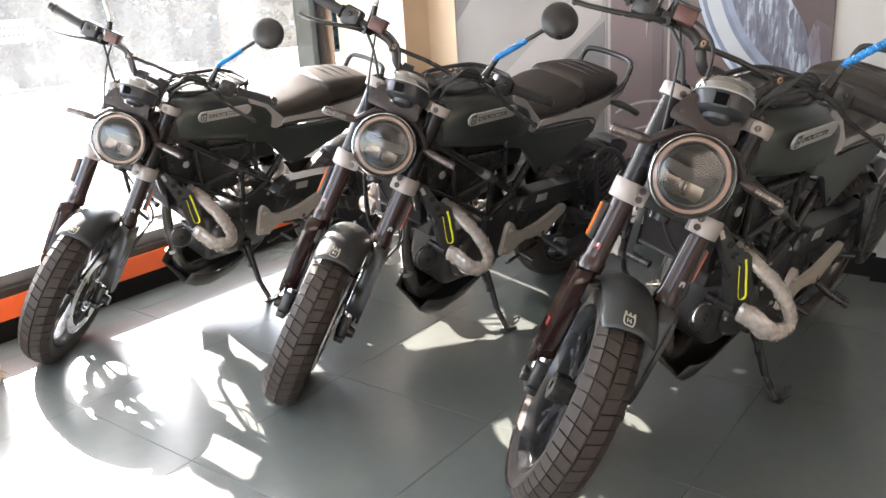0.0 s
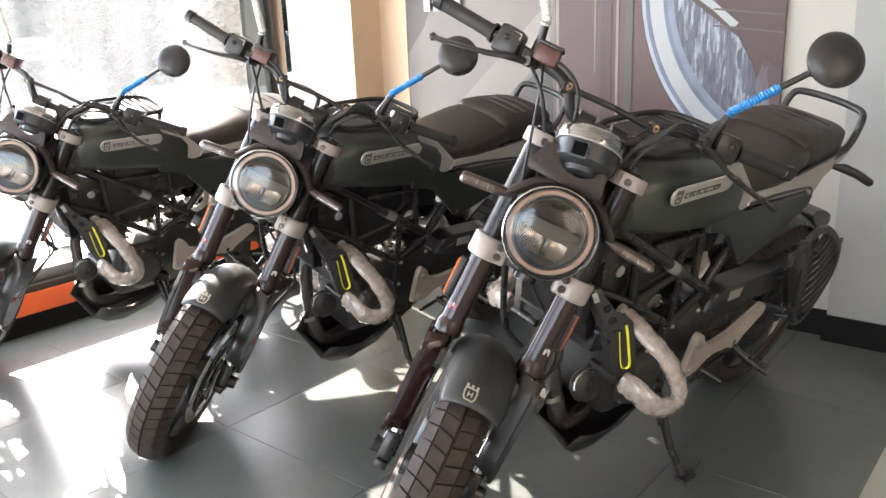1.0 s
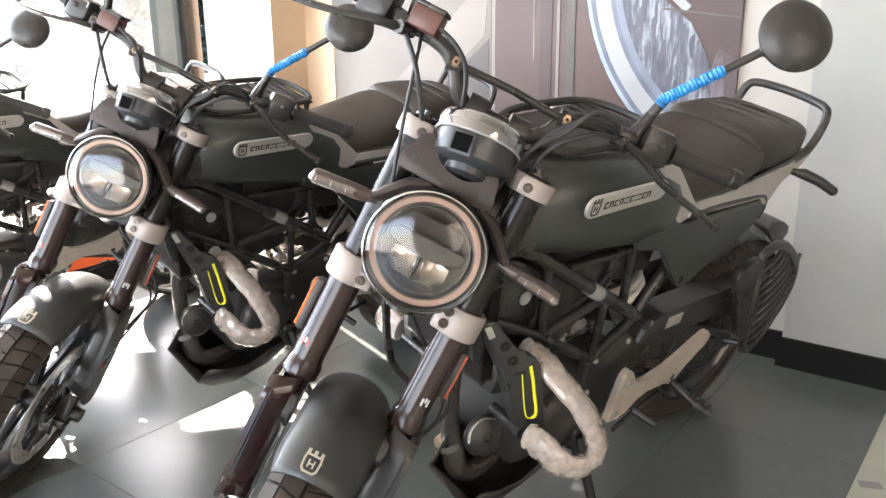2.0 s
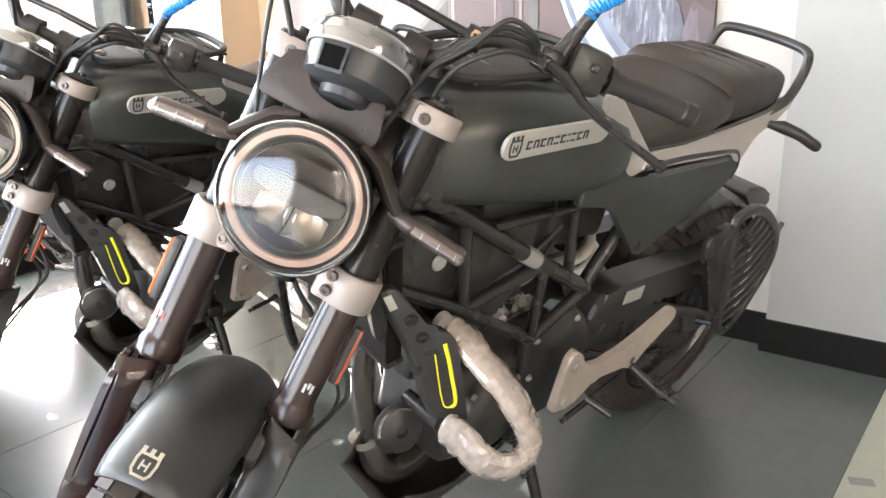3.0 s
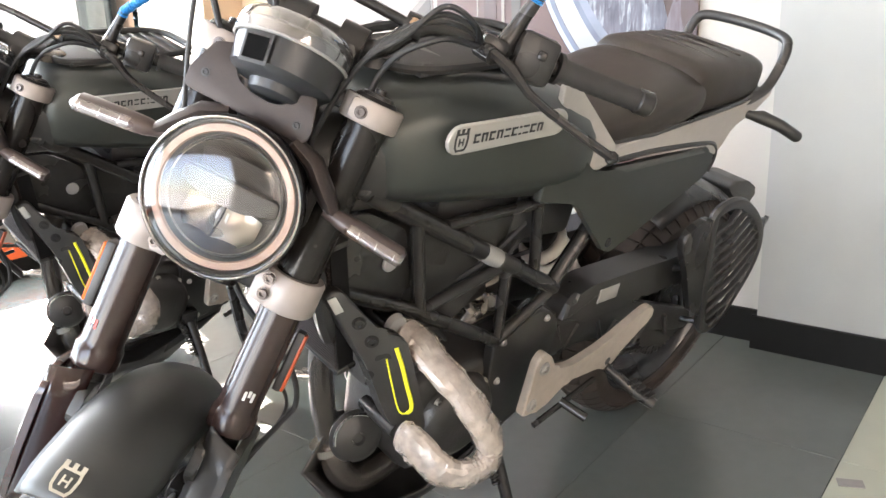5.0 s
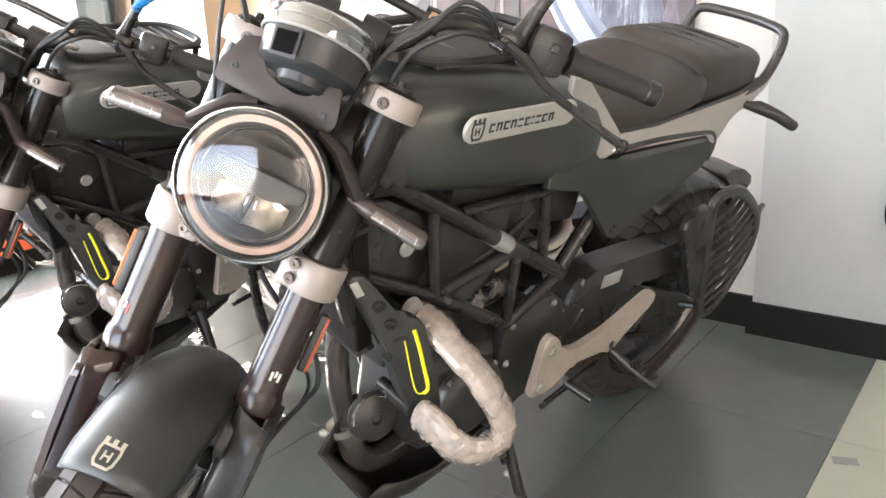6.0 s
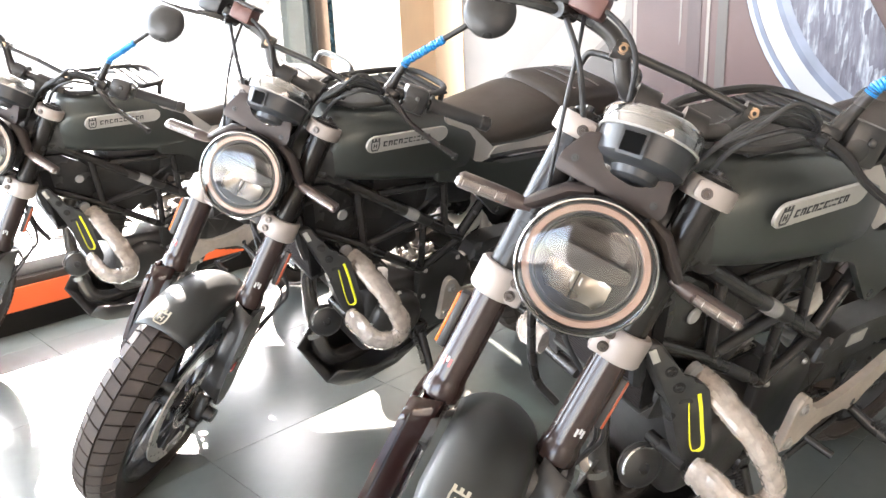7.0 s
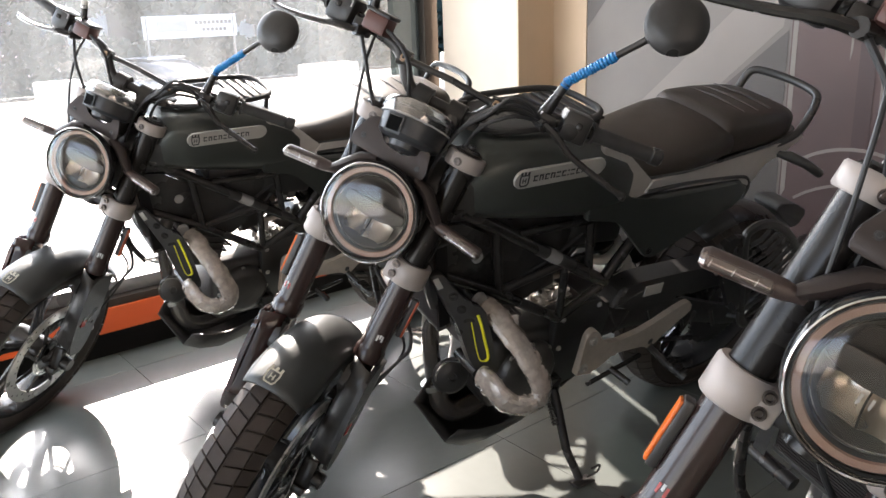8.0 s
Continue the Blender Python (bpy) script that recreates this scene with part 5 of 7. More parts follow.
def bodywork(bike):
    # tank
    bm = bmesh.new()
    loft(bm, [(-0.162, 0, 0.852, 0.060, 0.032), (-0.174, 0, 0.857, 0.096, 0.054), (-0.204, 0, 0.868, 0.124, 0.076), (-0.260, 0, 0.876, 0.147, 0.090), (-0.330, 0, 0.874, 0.156, 0.098),
              (-0.420, 0, 0.864, 0.158, 0.100), (-0.500, 0, 0.850, 0.154, 0.098), (-0.560, 0, 0.838, 0.148, 0.084), (-0.590, 0, 0.830, 0.140, 0.064)], 44, 3.4)
    t = part("fuel_tank", bm, M_TANK, bike, "satin dark green-grey fuel tank")
    bm = bmesh.new()
    loft(bm, [(-0.088, 0, 0.828, 0.048, 0.044), (-0.104, 0, 0.832, 0.070, 0.056), (-0.150, 0, 0.842, 0.094, 0.066), (-0.196, 0, 0.850, 0.114, 0.070)], 28, 3.2)
    part("front_cowl", bm, M_BLACK, t, "black plastic cowl ahead of the tank")
    # rack loop and filler on the tank
    bm = bmesh.new()
    lp = []
    for k in range(36):
        a = 2 * math.pi * k / 36
        c, d = math.cos(a), math.sin(a)
        lp.append((-0.385 + 0.150 * math.copysign(abs(c) ** 0.6, c), 0.098 * math.copysign(abs(d) ** 0.6, d), 0.982 - 0.014 * (c * 0.5 + 0.5) ** 2))
    tube(bm, lp, 0.0075, 8, closed=True)
    for k in range(4):
        box(bm, (0.012, 0.150, 0.005), pose(-0.425 - 0.026 * k, 0, 0.979, 0, 2, 0), 0.002)
    for x, y in ((-0.27, 0.075), (-0.27, -0.075), (-0.51, 0.075), (-0.51, -0.075)):
        rod(bm, (x, y, 0.978), (x, y * 0.95, 0.940), 0.007, 8)
    box(bm, (0.270, 0.170, 0.006), pose(-0.385, 0, 0.9705, 0, 2, 0), 0.002)
    part("tank_rack", bm, M_RACK, t, "black tank-top luggage rack")
    bm = bmesh.new()
    lathe(bm, [(0.0, 0.018), (0.030, 0.018), (0.038, 0.014), (0.042, 0.0)], pose(-0.235, 0, 0.960, 0, -8, 0), 28)
    part("filler_cap", bm, M_BLACKMETAL, t)

    for s in (1, -1):
        # lower side panel that sweeps to a low point behind the tank
        bm = bmesh.new()
        out = [(-0.470, 0.768), (-0.556, 0.752), (-0.584, 0.737), (-0.704, 0.622), (-0.726, 0.618), (-1.004, 0.706), (-1.030, 0.726), (-1.033, 0.754), (-1.004, 0.776), (-0.640, 0.792),
               (-0.600, 0.800), (-0.520, 0.860), (-0.470, 0.870)]
        k = Matrix.Translation((0, 0.146 * s, 0)) @ pose(0, 0, 0, 0, 0, 2.6 * s) @ pose(0, 0.024 * s, 0) @ Matrix.Diagonal((1, s, 1, 1)) @ SIDE @ pose(0, 0, -0.014)
        plate(bm, rounded(out, 0.012, 3), 0.014, k, 0.005)
        p = part("side_panel", bm, M_TANK, bike, "satin dark green-grey side panel", 14)
        bm = bmesh.new()
        bolt(bm, (-0.708, 0.641, 0.013), (0, 0, 1), 0.009, 0.003, k)
        part("bolt", bm, M_BLACKMETAL, p)
        # dark border that runs along the top and round the rear corner
        bm = bmesh.new()
        edge = [(-0.648, 0.806), (-0.760, 0.805), (-0.880, 0.797), (-0.975, 0.788), (-1.014, 0.780), (-1.034, 0.764), (-1.039, 0.742), (-1.028, 0.718)]
        tube(bm, [k @ Vector((x, z, 0.009)) for x, z in [(q.x, q.y) for q in spline([(x, z, 0) for x, z in edge], 5)]], 0.0068, 8)
        part("panel_border", bm, M_BLACK, p, "black rubber-like border")
        bm = bmesh.new()
        plate(bm, rounded([(-0.655, 0.796), (-0.960, 0.779), (-0.985, 0.768), (-0.70, 0.780)], 0.004, 2), 0.003, k @ pose(0, 0.0, 0.0130), 0.001)
        part("panel_crease", bm, M_TANKEDGE, p)
        # silver strip between tank and seat
        bm = bmesh.new()
        out = [(-0.478, 0.948), (-0.520, 0.938), (-0.578, 0.892), (-0.660, 0.826), (-0.668, 0.800), (-0.606, 0.786), (-0.590, 0.800), (-0.532, 0.876), (-0.480, 0.920)]
        plate(bm, rounded(out, 0.006, 2), 0.010, k @ pose(0, 0.004, -0.002), 0.003)
        part("silver_strip", bm, M_SILVER, bike, "silver painted strip between tank and seat", 14)
        # silver tail panel under the seat
        bm = bmesh.new()
        out = [(-0.640, 0.802), (-0.660, 0.832), (-0.930, 0.842), (-1.080, 0.852), (-1.195, 0.872), (-1.215, 0.862), (-1.145, 0.828), (-1.075, 0.806), (-1.050, 0.770), (-1.030, 0.752), (-1.000, 0.768), (-0.985, 0.784)]
        kt = Matrix.Translation((0, 0.139 * s, 0)) @ pose(0, 0, 0, 0, 0, 2.2 * s) @ pose(0, 0.024 * s, 0) @ Matrix.Diagonal((1, s, 1, 1)) @ SIDE @ pose(0, 0, -0.010)
        plate(bm, rounded(out, 0.008, 2), 0.010, kt, 0.003)
        part("tail_panel", bm, M_SILVER, bike, "silver painted tail panel", 14)
        # tank badge
        bm = bmesh.new()
        kb = Matrix.Translation((-0.355, 0.1545 * s, 0.906)) @ pose(0, 0, 0, -4.0 * s, 1.0, -1.0 * s) @ Matrix.Diagonal((1, s, 1, 1)) @ SIDE
        half, hh = 0.110, 0.0205
        out = arc_pts((half - hh, 0), hh, -90, 90, 8) + arc_pts((-half + hh * 0.6, 0), hh, 90, 270, 8)
        out = [(x, y) if x > 0 else (x - 0.0, y * (0.92)) for x, y in out]
        plate(bm, out, 0.006, kb, 0.002)
        b = part("badge", bm, M_BADGE, t, "brushed pale metal badge", 14)
        flip = Matrix.Diagonal((-1, 1, 1, 1))
        bm = bmesh.new()
        emblem(bm, kb @ pose(0.088, -0.001, 0.0064) @ flip, 0.95)
        x = 0.066
        for w, gap, cut in ((0.010, 0.004, 1), (0.010, 0.004, 2), (0.010, 0.004, 1), (0.010, 0.004, 2), (0.010, 0.004, 3), (0.010, 0.004, 1), (0.004, 0.004, 0), (0.010, 0.004, 3), (0.010, 0.004, 1), (0.010, 0.004, 2)):
            # plain strokes in place of lettering
            cx = x - w / 2
            box(bm, (w, 0.0030, 0.0008), kb @ pose(cx, 0.0045, 0.0064))
            if cut != 2:
                box(bm, (w, 0.0026, 0.0008), kb @ pose(cx, -0.0055, 0.0064))
            if cut in (1, 2):
                box(bm, (0.0028, 0.012, 0.0008), kb @ pose(cx + w / 2 - 0.0014, -0.0005, 0.0066))
            if cut == 2:
                box(bm, (0.0028, 0.012, 0.0008), kb @ pose(cx - w / 2 + 0.0014, -0.0005, 0.0066))
            x -= w + gap
        part("badge_print", bm, M_DARKPRINT, b)
        # rear indicator
        bm = bmesh.new()
        q = [(-1.108, 0.100 * s, 0.830), (-1.130, 0.124 * s, 0.826), (-1.144, 0.139 * s, 0.826), (-1.165, 0.173 * s, 0.818), (-1.187, 0.207 * s, 0.802), (-1.190, 0.212 * s, 0.800)]
        tube(bm, q, [0.009, 0.009, 0.014, 0.0125, 0.012, 0.007], 12)
        part("rear_indicator", bm, M_BLACK, bike, "slim black rear indicator")

    # seat: rider part and pillion pad
    bm = bmesh.new()
    loft(bm, [(-0.505, 0, 0.856, 0.060, 0.018), (-0.530, 0, 0.846, 0.092, 0.030), (-0.590, 0, 0.838, 0.114, 0.037), (-0.670, 0, 0.841, 0.130, 0.042), (-0.770, 0, 0.855, 0.138, 0.048), (-0.850, 0, 0.872, 0.137, 0.051), (-0.905, 0, 0.880, 0.131, 0.049), (-0.935, 0, 0.878, 0.122, 0.044), (-0.960, 0, 0.872, 0.108, 0.036)], 36, 3.0)
    st = part("seat", bm, M_SEAT, bike, "dark brown-black stepped vinyl seat")
    bm = bmesh.new()
    loft(bm, [(-0.888, 0, 0.888, 0.108, 0.038), (-0.898, 0, 0.889, 0.122, 0.049), (-0.916, 0, 0.890, 0.127, 0.055), (-0.990, 0, 0.893, 0.125, 0.055), (-1.070, 0, 0.895, 0.121, 0.051), (-1.125, 0, 0.896, 0.115, 0.046), (-1.155, 0, 0.896, 0.106, 0.040), (-1.166, 0, 0.895, 0.094, 0.030)], 40, 4.0)
    part("pillion_pad", bm, M_SEAT, st)
    for k in range(3):
        bm = bmesh.new()
        x = -0.975 - 0.048 * k
        tube(bm, [(x, y * 0.01, 0.9490 - 0.0009 * abs(y) ** 1.25 * 0.55) for y in range(-9, 10)], 0.0038, 6)
        part("seat_rib", bm, M_SEAT, st)
    bm = bmesh.new()
    for y in (1, -1):
        tube(bm, [(-0.640, 0.126 * y, 0.834), (-0.760, 0.134 * y, 0.838), (-0.915, 0.127 * y, 0.846), (-1.090, 0.116 * y, 0.858), (-1.170, 0.104 * y, 0.872)], 0.0045, 6)
    part("seat_piping", bm, M_BLACK, st)

    # grab rail
    bm = bmesh.new()
    pts = [(-1.100, 0.110, 0.848), (-1.175, 0.114, 0.872), (-1.205, 0.114, 0.910), (-1.222, 0.110, 0.950), (-1.232, 0.095, 0.968), (-1.245, 0.05, 0.972), (-1.248, 0.0, 0.973)]
    pts = pts + [(x, -y, z) for x, y, z in pts[-2::-1]]
    tube(bm, spline(pts, 4), 0.0105, 10)
    part("grab_rail", bm, M_BLACK, bike, "black tubular grab rail")
    # tail, lamp and hugger
    bm = bmesh.new()
    loft(bm, [(-0.60, 0, 0.80, 0.085, 0.030), (-0.95, 0, 0.80, 0.09, 0.032), (-1.15, 0, 0.830, 0.085, 0.030), (-1.24, 0, 0.850, 0.070, 0.020)], 24, 4)
    tl = part("tail", bm, M_BLACK, bike)
    bm = bmesh.new()
    box(bm, (0.014, 0.110, 0.022), pose(-1.243, 0, 0.852), 0.005)
    part("tail_lamp", bm, M_REDREF, tl, "red tail lamp")
    bm = bmesh.new()
    rows = []
    for i in range(11):
        a = radians(156 - 96 * i / 10)
        row = []
        for j in range(7):
            b = (-1 + 2 * j / 6) * 1.0
            rr = 0.323 - 0.05 * (1 - math.cos(b))
            row.append(bm.verts.new(REAR + Vector((rr * math.cos(a), 0.082 * math.sin(b), rr * math.sin(a)))))
        rows.append(row)
    for a, b in zip(rows, rows[1:]):
        for j in range(6):
            bm.faces.new((a[j], a[j + 1], b[j + 1], b[j]))
    hg = part("rear_mudguard", bm, M_BLACK, bike, "short black rear mudguard")
    sol = hg.modifiers.new("thick", "SOLIDIFY")
    sol.thickness = 0.004
    bm = bmesh.new()
    plate(bm, rounded([(-1.335, 0.588), (-1.352, 0.606), (-1.425, 0.594), (-1.492, 0.560), (-1.490, 0.528), (-1.450, 0.505), (-1.425, 0.522), (-1.365, 0.566)], 0.012, 3), 0.084, Matrix.Translation((0, -0.042, 0)) @ SIDE, 0.006)
    part("mud_flap", bm, M_FLAP, hg, "grey moulded flap")


def chassis(bike):
    # trellis frame, a tube at a time
    for s in (1, -1):
        y = 0.100 * s
        runs = [
            ((-0.085, 0.045 * s, 0.850), (-0.180, 0.092 * s, 0.820), 0.015), ((-0.180, 0.092 * s, 0.820), (-0.612, 0.112 * s, 0.562), 0.0150),
            ((-0.045, 0.045 * s, 0.745), (-0.150, 0.090 * s, 0.676), 0.0118), ((-0.150, 0.090 * s, 0.676), (-0.300, 0.100 * s, 0.602), 0.0118), ((-0.300, 0.100 * s, 0.600), (-0.490, 0.108 * s, 0.486), 0.0118),
            ((-0.270, 0.098 * s, 0.765), (-0.302, 0.100 * s, 0.602), 0.011), ((-0.310, 0.100 * s, 0.604), (-0.470, 0.105 * s, 0.640), 0.010),
            ((-0.480, 0.106 * s, 0.632), (-0.492, 0.108 * s, 0.490), 0.010), ((-0.490, 0.108 * s, 0.486), (-0.600, 0.112 * s, 0.552), 0.012),
            ((-0.330, 0.100 * s, 0.742), (-0.520, 0.100 * s, 0.738), 0.010), ((-0.520, 0.100 * s, 0.738), (-0.690, 0.100 * s, 0.800), 0.012),
            ((-0.600, 0.110 * s, 0.555), (-0.760, 0.100 * s, 0.760), 0.014), ((-0.560, 0.105 * s, 0.590), (-0.530, 0.100 * s, 0.752), 0.010),
            ((-0.690, 0.100 * s, 0.800), (-1.050, 0.085 * s, 0.815), 0.012),
        ]
        bm = bmesh.new()
        for p, q, r in runs[:2]:
            rod(bm, p, q, r, 12)
        f = part("main_tube", bm, M_BLACKMETAL, bike, "black trellis frame tube")
        for p, q, r in runs[2:]:
            bm = bmesh.new()
            rod(bm, p, q, r, 10)
            part("brace_tube", bm, M_BLACKMETAL, f)
        # tape round the tube
        bm = bmesh.new()
        p, q = Vector(runs[1][0]), Vector(runs[1][1])
        rod(bm, p + (q - p) * 0.545, p + (q - p) * 0.630, 0.0158, 12)
        part("tape", bm, M_TAPE, f, "grey tape")
    # steering head
    bm = bmesh.new()
    d = S_AX
    rod(bm, HEAD + d * 0.02, HEAD + d * 0.235, 0.032, 20)
    part("steering_head", bm, M_BLACKMETAL, bike)
    # swing arm with lattice ribs
    for s in (1, -1):
        bm = bmesh.new()
        rings = []
        for x, z, hh, hw in ((-0.590, 0.420, 0.040, 0.020), (-0.640, 0.430, 0.055, 0.024), (-0.760, 0.430, 0.050, 0.022), (-0.900, 0.395, 0.042, 0.019), (-1.050, 0.345, 0.034, 0.016), (-1.170, 0.302, 0.032, 0.015), (-1.225, 0.284, 0.026, 0.013)):
            y = 0.088 * s
            rings.append([bm.verts.new((x, y + hw * c, z + hh * d)) for c, d in ((1, 0.55), (0.55, 1), (-0.55, 1), (-1, 0.55), (-1, -0.55), (-0.55, -1), (0.55, -1), (1, -0.55))])
        ring_faces(bm, rings)
        sw = part("swing_arm", bm, M_ENGINE, bike, "black cast swing arm")
        for k in range(7):
            bm = bmesh.new()
            x, z = -0.66 - 0.070 * k, 0.432 - 0.019 * k
            rod(bm, (x, 0.108 * s, z + 0.030), (x - 0.035 * (-1) ** k, 0.106 * s, z - 0.030), 0.006, 6)
            part("rib", bm, M_ENGINE, sw)
        # long cover above the arm
        bm = bmesh.new()
        out = [(-0.655, 0.470), (-0.680, 0.520), (-0.730, 0.534), (-0.850, 0.530), (-1.000, 0.522), (-1.130, 0.526), (-1.172, 0.510), (-1.172, 0.478), (-1.148, 0.446), (-1.010, 0.446), (-0.740, 0.450)]
        plate(bm, rounded(out, 0.016, 3), 0.060, Matrix.Translation((0, 0.090 * s - 0.030, 0)) @ SIDE, 0.012)
        part("chain_cover", bm, M_BLACK, sw, "", 14)
        if s > 0:
            bm = bmesh.new()
            box(bm, (0.062, 0.002, 0.030), pose(-0.790, 0.1212, 0.500, 0, -2, 0), 0.0)
            part("sticker", bm, M_BADGE, sw, "pale printed sticker")
    # monoshock with a white spring
    a, b = Vector((-0.660, 0.0, 0.634)), Vector((-0.865, 0.0, 0.375))
    bm = bmesh.new()
    rod(bm, a, b, 0.018, 14)
    lathe(bm, [(0.0, 0), (0.036, 0), (0.036, 0.012), (0.0, 0.012)], along(a + (b - a) * 0.12, b), 20)
    lathe(bm, [(0.0, 0), (0.036, 0), (0.036, 0.012), (0.0, 0.012)], along(a + (b - a) * 0.86, b), 20)
    sh = part("shock_absorber", bm, M_BLACKMETAL, bike, "monoshock with a white coil spring")
    bm = bmesh.new()
    k = along(a + (b - a) * 0.14, b)
    n, turns, ln = 120, 5, (b - a).length * 0.72
    tube(bm, [k @ Vector((0.038 * math.cos(2 * math.pi * turns * i / n), 0.038 * math.sin(2 * math.pi * turns * i / n), ln * i / n)) for i in range(n + 1)], 0.0125, 10)
    part("coil_spring", bm, M_SPRING, sh)
    wheel(bike, "rear_wheel", Matrix.Translation(REAR), 0.302, 0.074, -1, True)
    # chain and sprocket
    bm = bmesh.new()
    lathe(bm, [(0.050, -0.003), (0.105, -0.003), (0.105, 0.003), (0.050, 0.003)], pose(REAR.x, 0.068, REAR.z, 90), 40)
    for k in range(42):
        an = 360 * k / 42
        box(bm, (0.010, 0.006, 0.007), pose(REAR.x, 0.068, REAR.z, 0, an, 0) @ pose(0.108, 0, 0))
    part("sprocket", bm, M_BLACKMETAL, bike)
    for dz in (0.105, -0.095):
        bm = bmesh.new()
        n = 44
        for k in range(n):
            t = k / (n - 1)
            p = Vector((REAR.x + (-0.590 - REAR.x) * t, 0.068, REAR.z + dz + (0.380 + dz * 0.35 - REAR.z - dz) * t))
            box(bm, (0.015, 0.012 if k % 2 else 0.008, 0.010), Matrix.Translation(p) @ pose(0, 0, 0, 0, -8, 0), 0.0)
        part("chain_run", bm, M_BLACKMETAL, bike)
    # moulded side guard beside the rear wheel: a solid front lobe and a slatted rear lobe
    gy = 0.165
    rim = [(-1.050, 0.575), (-1.034, 0.630), (-1.060, 0.650), (-1.110, 0.652), (-1.165, 0.632), (-1.230, 0.592), (-1.280, 0.545), (-1.303, 0.490), (-1.298, 0.440), (-1.275, 0.392), (-1.245, 0.345), (-1.195, 0.315),
           (-1.150, 0.330), (-1.120, 0.390), (-1.090, 0.470)]
    bm = bmesh.new()
    tube(bm, [(q.x, q.y, q.z) for q in spline([(x, gy, z) for x, z in rim + rim[:1]], 4)][:-1], 0.0105, 8, closed=True, flat=1.3)
    sg = part("side_guard", bm, M_BLACK, bike, "black moulded slatted guard beside the rear wheel")
    way = Vector((-0.88, 0.475))
    side = Vector((way.y, -way.x))
    for k in range(10):
        base = Vector((-1.17, 0.48)) + side * (0.152 - 0.033 * k)
        cuts = []
        for (x0, z0), (x1, z1) in zip(rim, rim[1:] + rim[:1]):
            d0, d1 = (Vector((x0, z0)) - base).dot(side), (Vector((x1, z1)) - base).dot(side)
            if d0 * d1 < 0:
                f = d0 / (d0 - d1)
                cuts.append((Vector((x0 + (x1 - x0) * f, z0 + (z1 - z0) * f)) - base).dot(way))
        if len(cuts) < 2:
            continue
        lo, hi = base + way * min(cuts), base + way * max(cuts)
        bm = bmesh.new()
        tube(bm, [(lo.x, gy, lo.y), ((lo.x + hi.x) / 2, gy + 0.008, (lo.y + hi.y) / 2), (hi.x, gy, hi.y)], 0.0068, 8, flat=0.7)
        part("guard_slat", bm, M_BLACK, sg)
    bm = bmesh.new()
    plate(bm, rounded([(-0.935, 0.585), (-0.932, 0.612), (-0.960, 0.632), (-1.010, 0.638), (-1.045, 0.622), (-1.100, 0.540), (-1.140, 0.420), (-1.130, 0.360), (-1.060, 0.400), (-0.990, 0.510)], 0.014, 3), 0.016, Matrix.Translation((0, gy - 0.010, 0)) @ SIDE, 0.006)
    part("guard_lobe", bm, M_BLACKMETAL, sg, "", 14)
    for pts in ([(-1.20, gy, 0.320), (-1.175, 0.09, 0.300)], [(-1.285, gy, 0.550), (-1.318, 0.150, 0.556), (-1.340, 0.145, 0.552)], [(-1.02, gy - 0.006, 0.52), (-1.03, 0.115, 0.49)]):
        bm = bmesh.new()
        tube(bm, pts, 0.008, 8)
        part("guard_stay", bm, M_BLACK, sg)
    bm = bmesh.new()
    lathe(bm, [(0.004, -0.003), (0.011, -0.003), (0.011, 0.003), (0.004, 0.003), (0.004, -0.003)], pose(-1.348, 0.144, 0.550, 90), 14)
    part("lug", bm, M_BLACK, sg)


M_TANKEDGE = mat("panel_crease_paint", (0.085, 0.085, 0.080), 0.42, 0.2, vary=0.06, bump=0.0)
M_FIN = mat("radiator_fin", (0.030, 0.025, 0.024), 0.6, 0.0, spec=0.15, vary=0.2, bump=0.0)
M_FLAP = mat("grey_flap_plastic", (0.060, 0.058, 0.056), 0.5, vary=0.08, bump=0.05)
M_TAPE = mat("grey_tape", (0.25, 0.243, 0.235), 0.5, vary=0.08, bump=0.02)


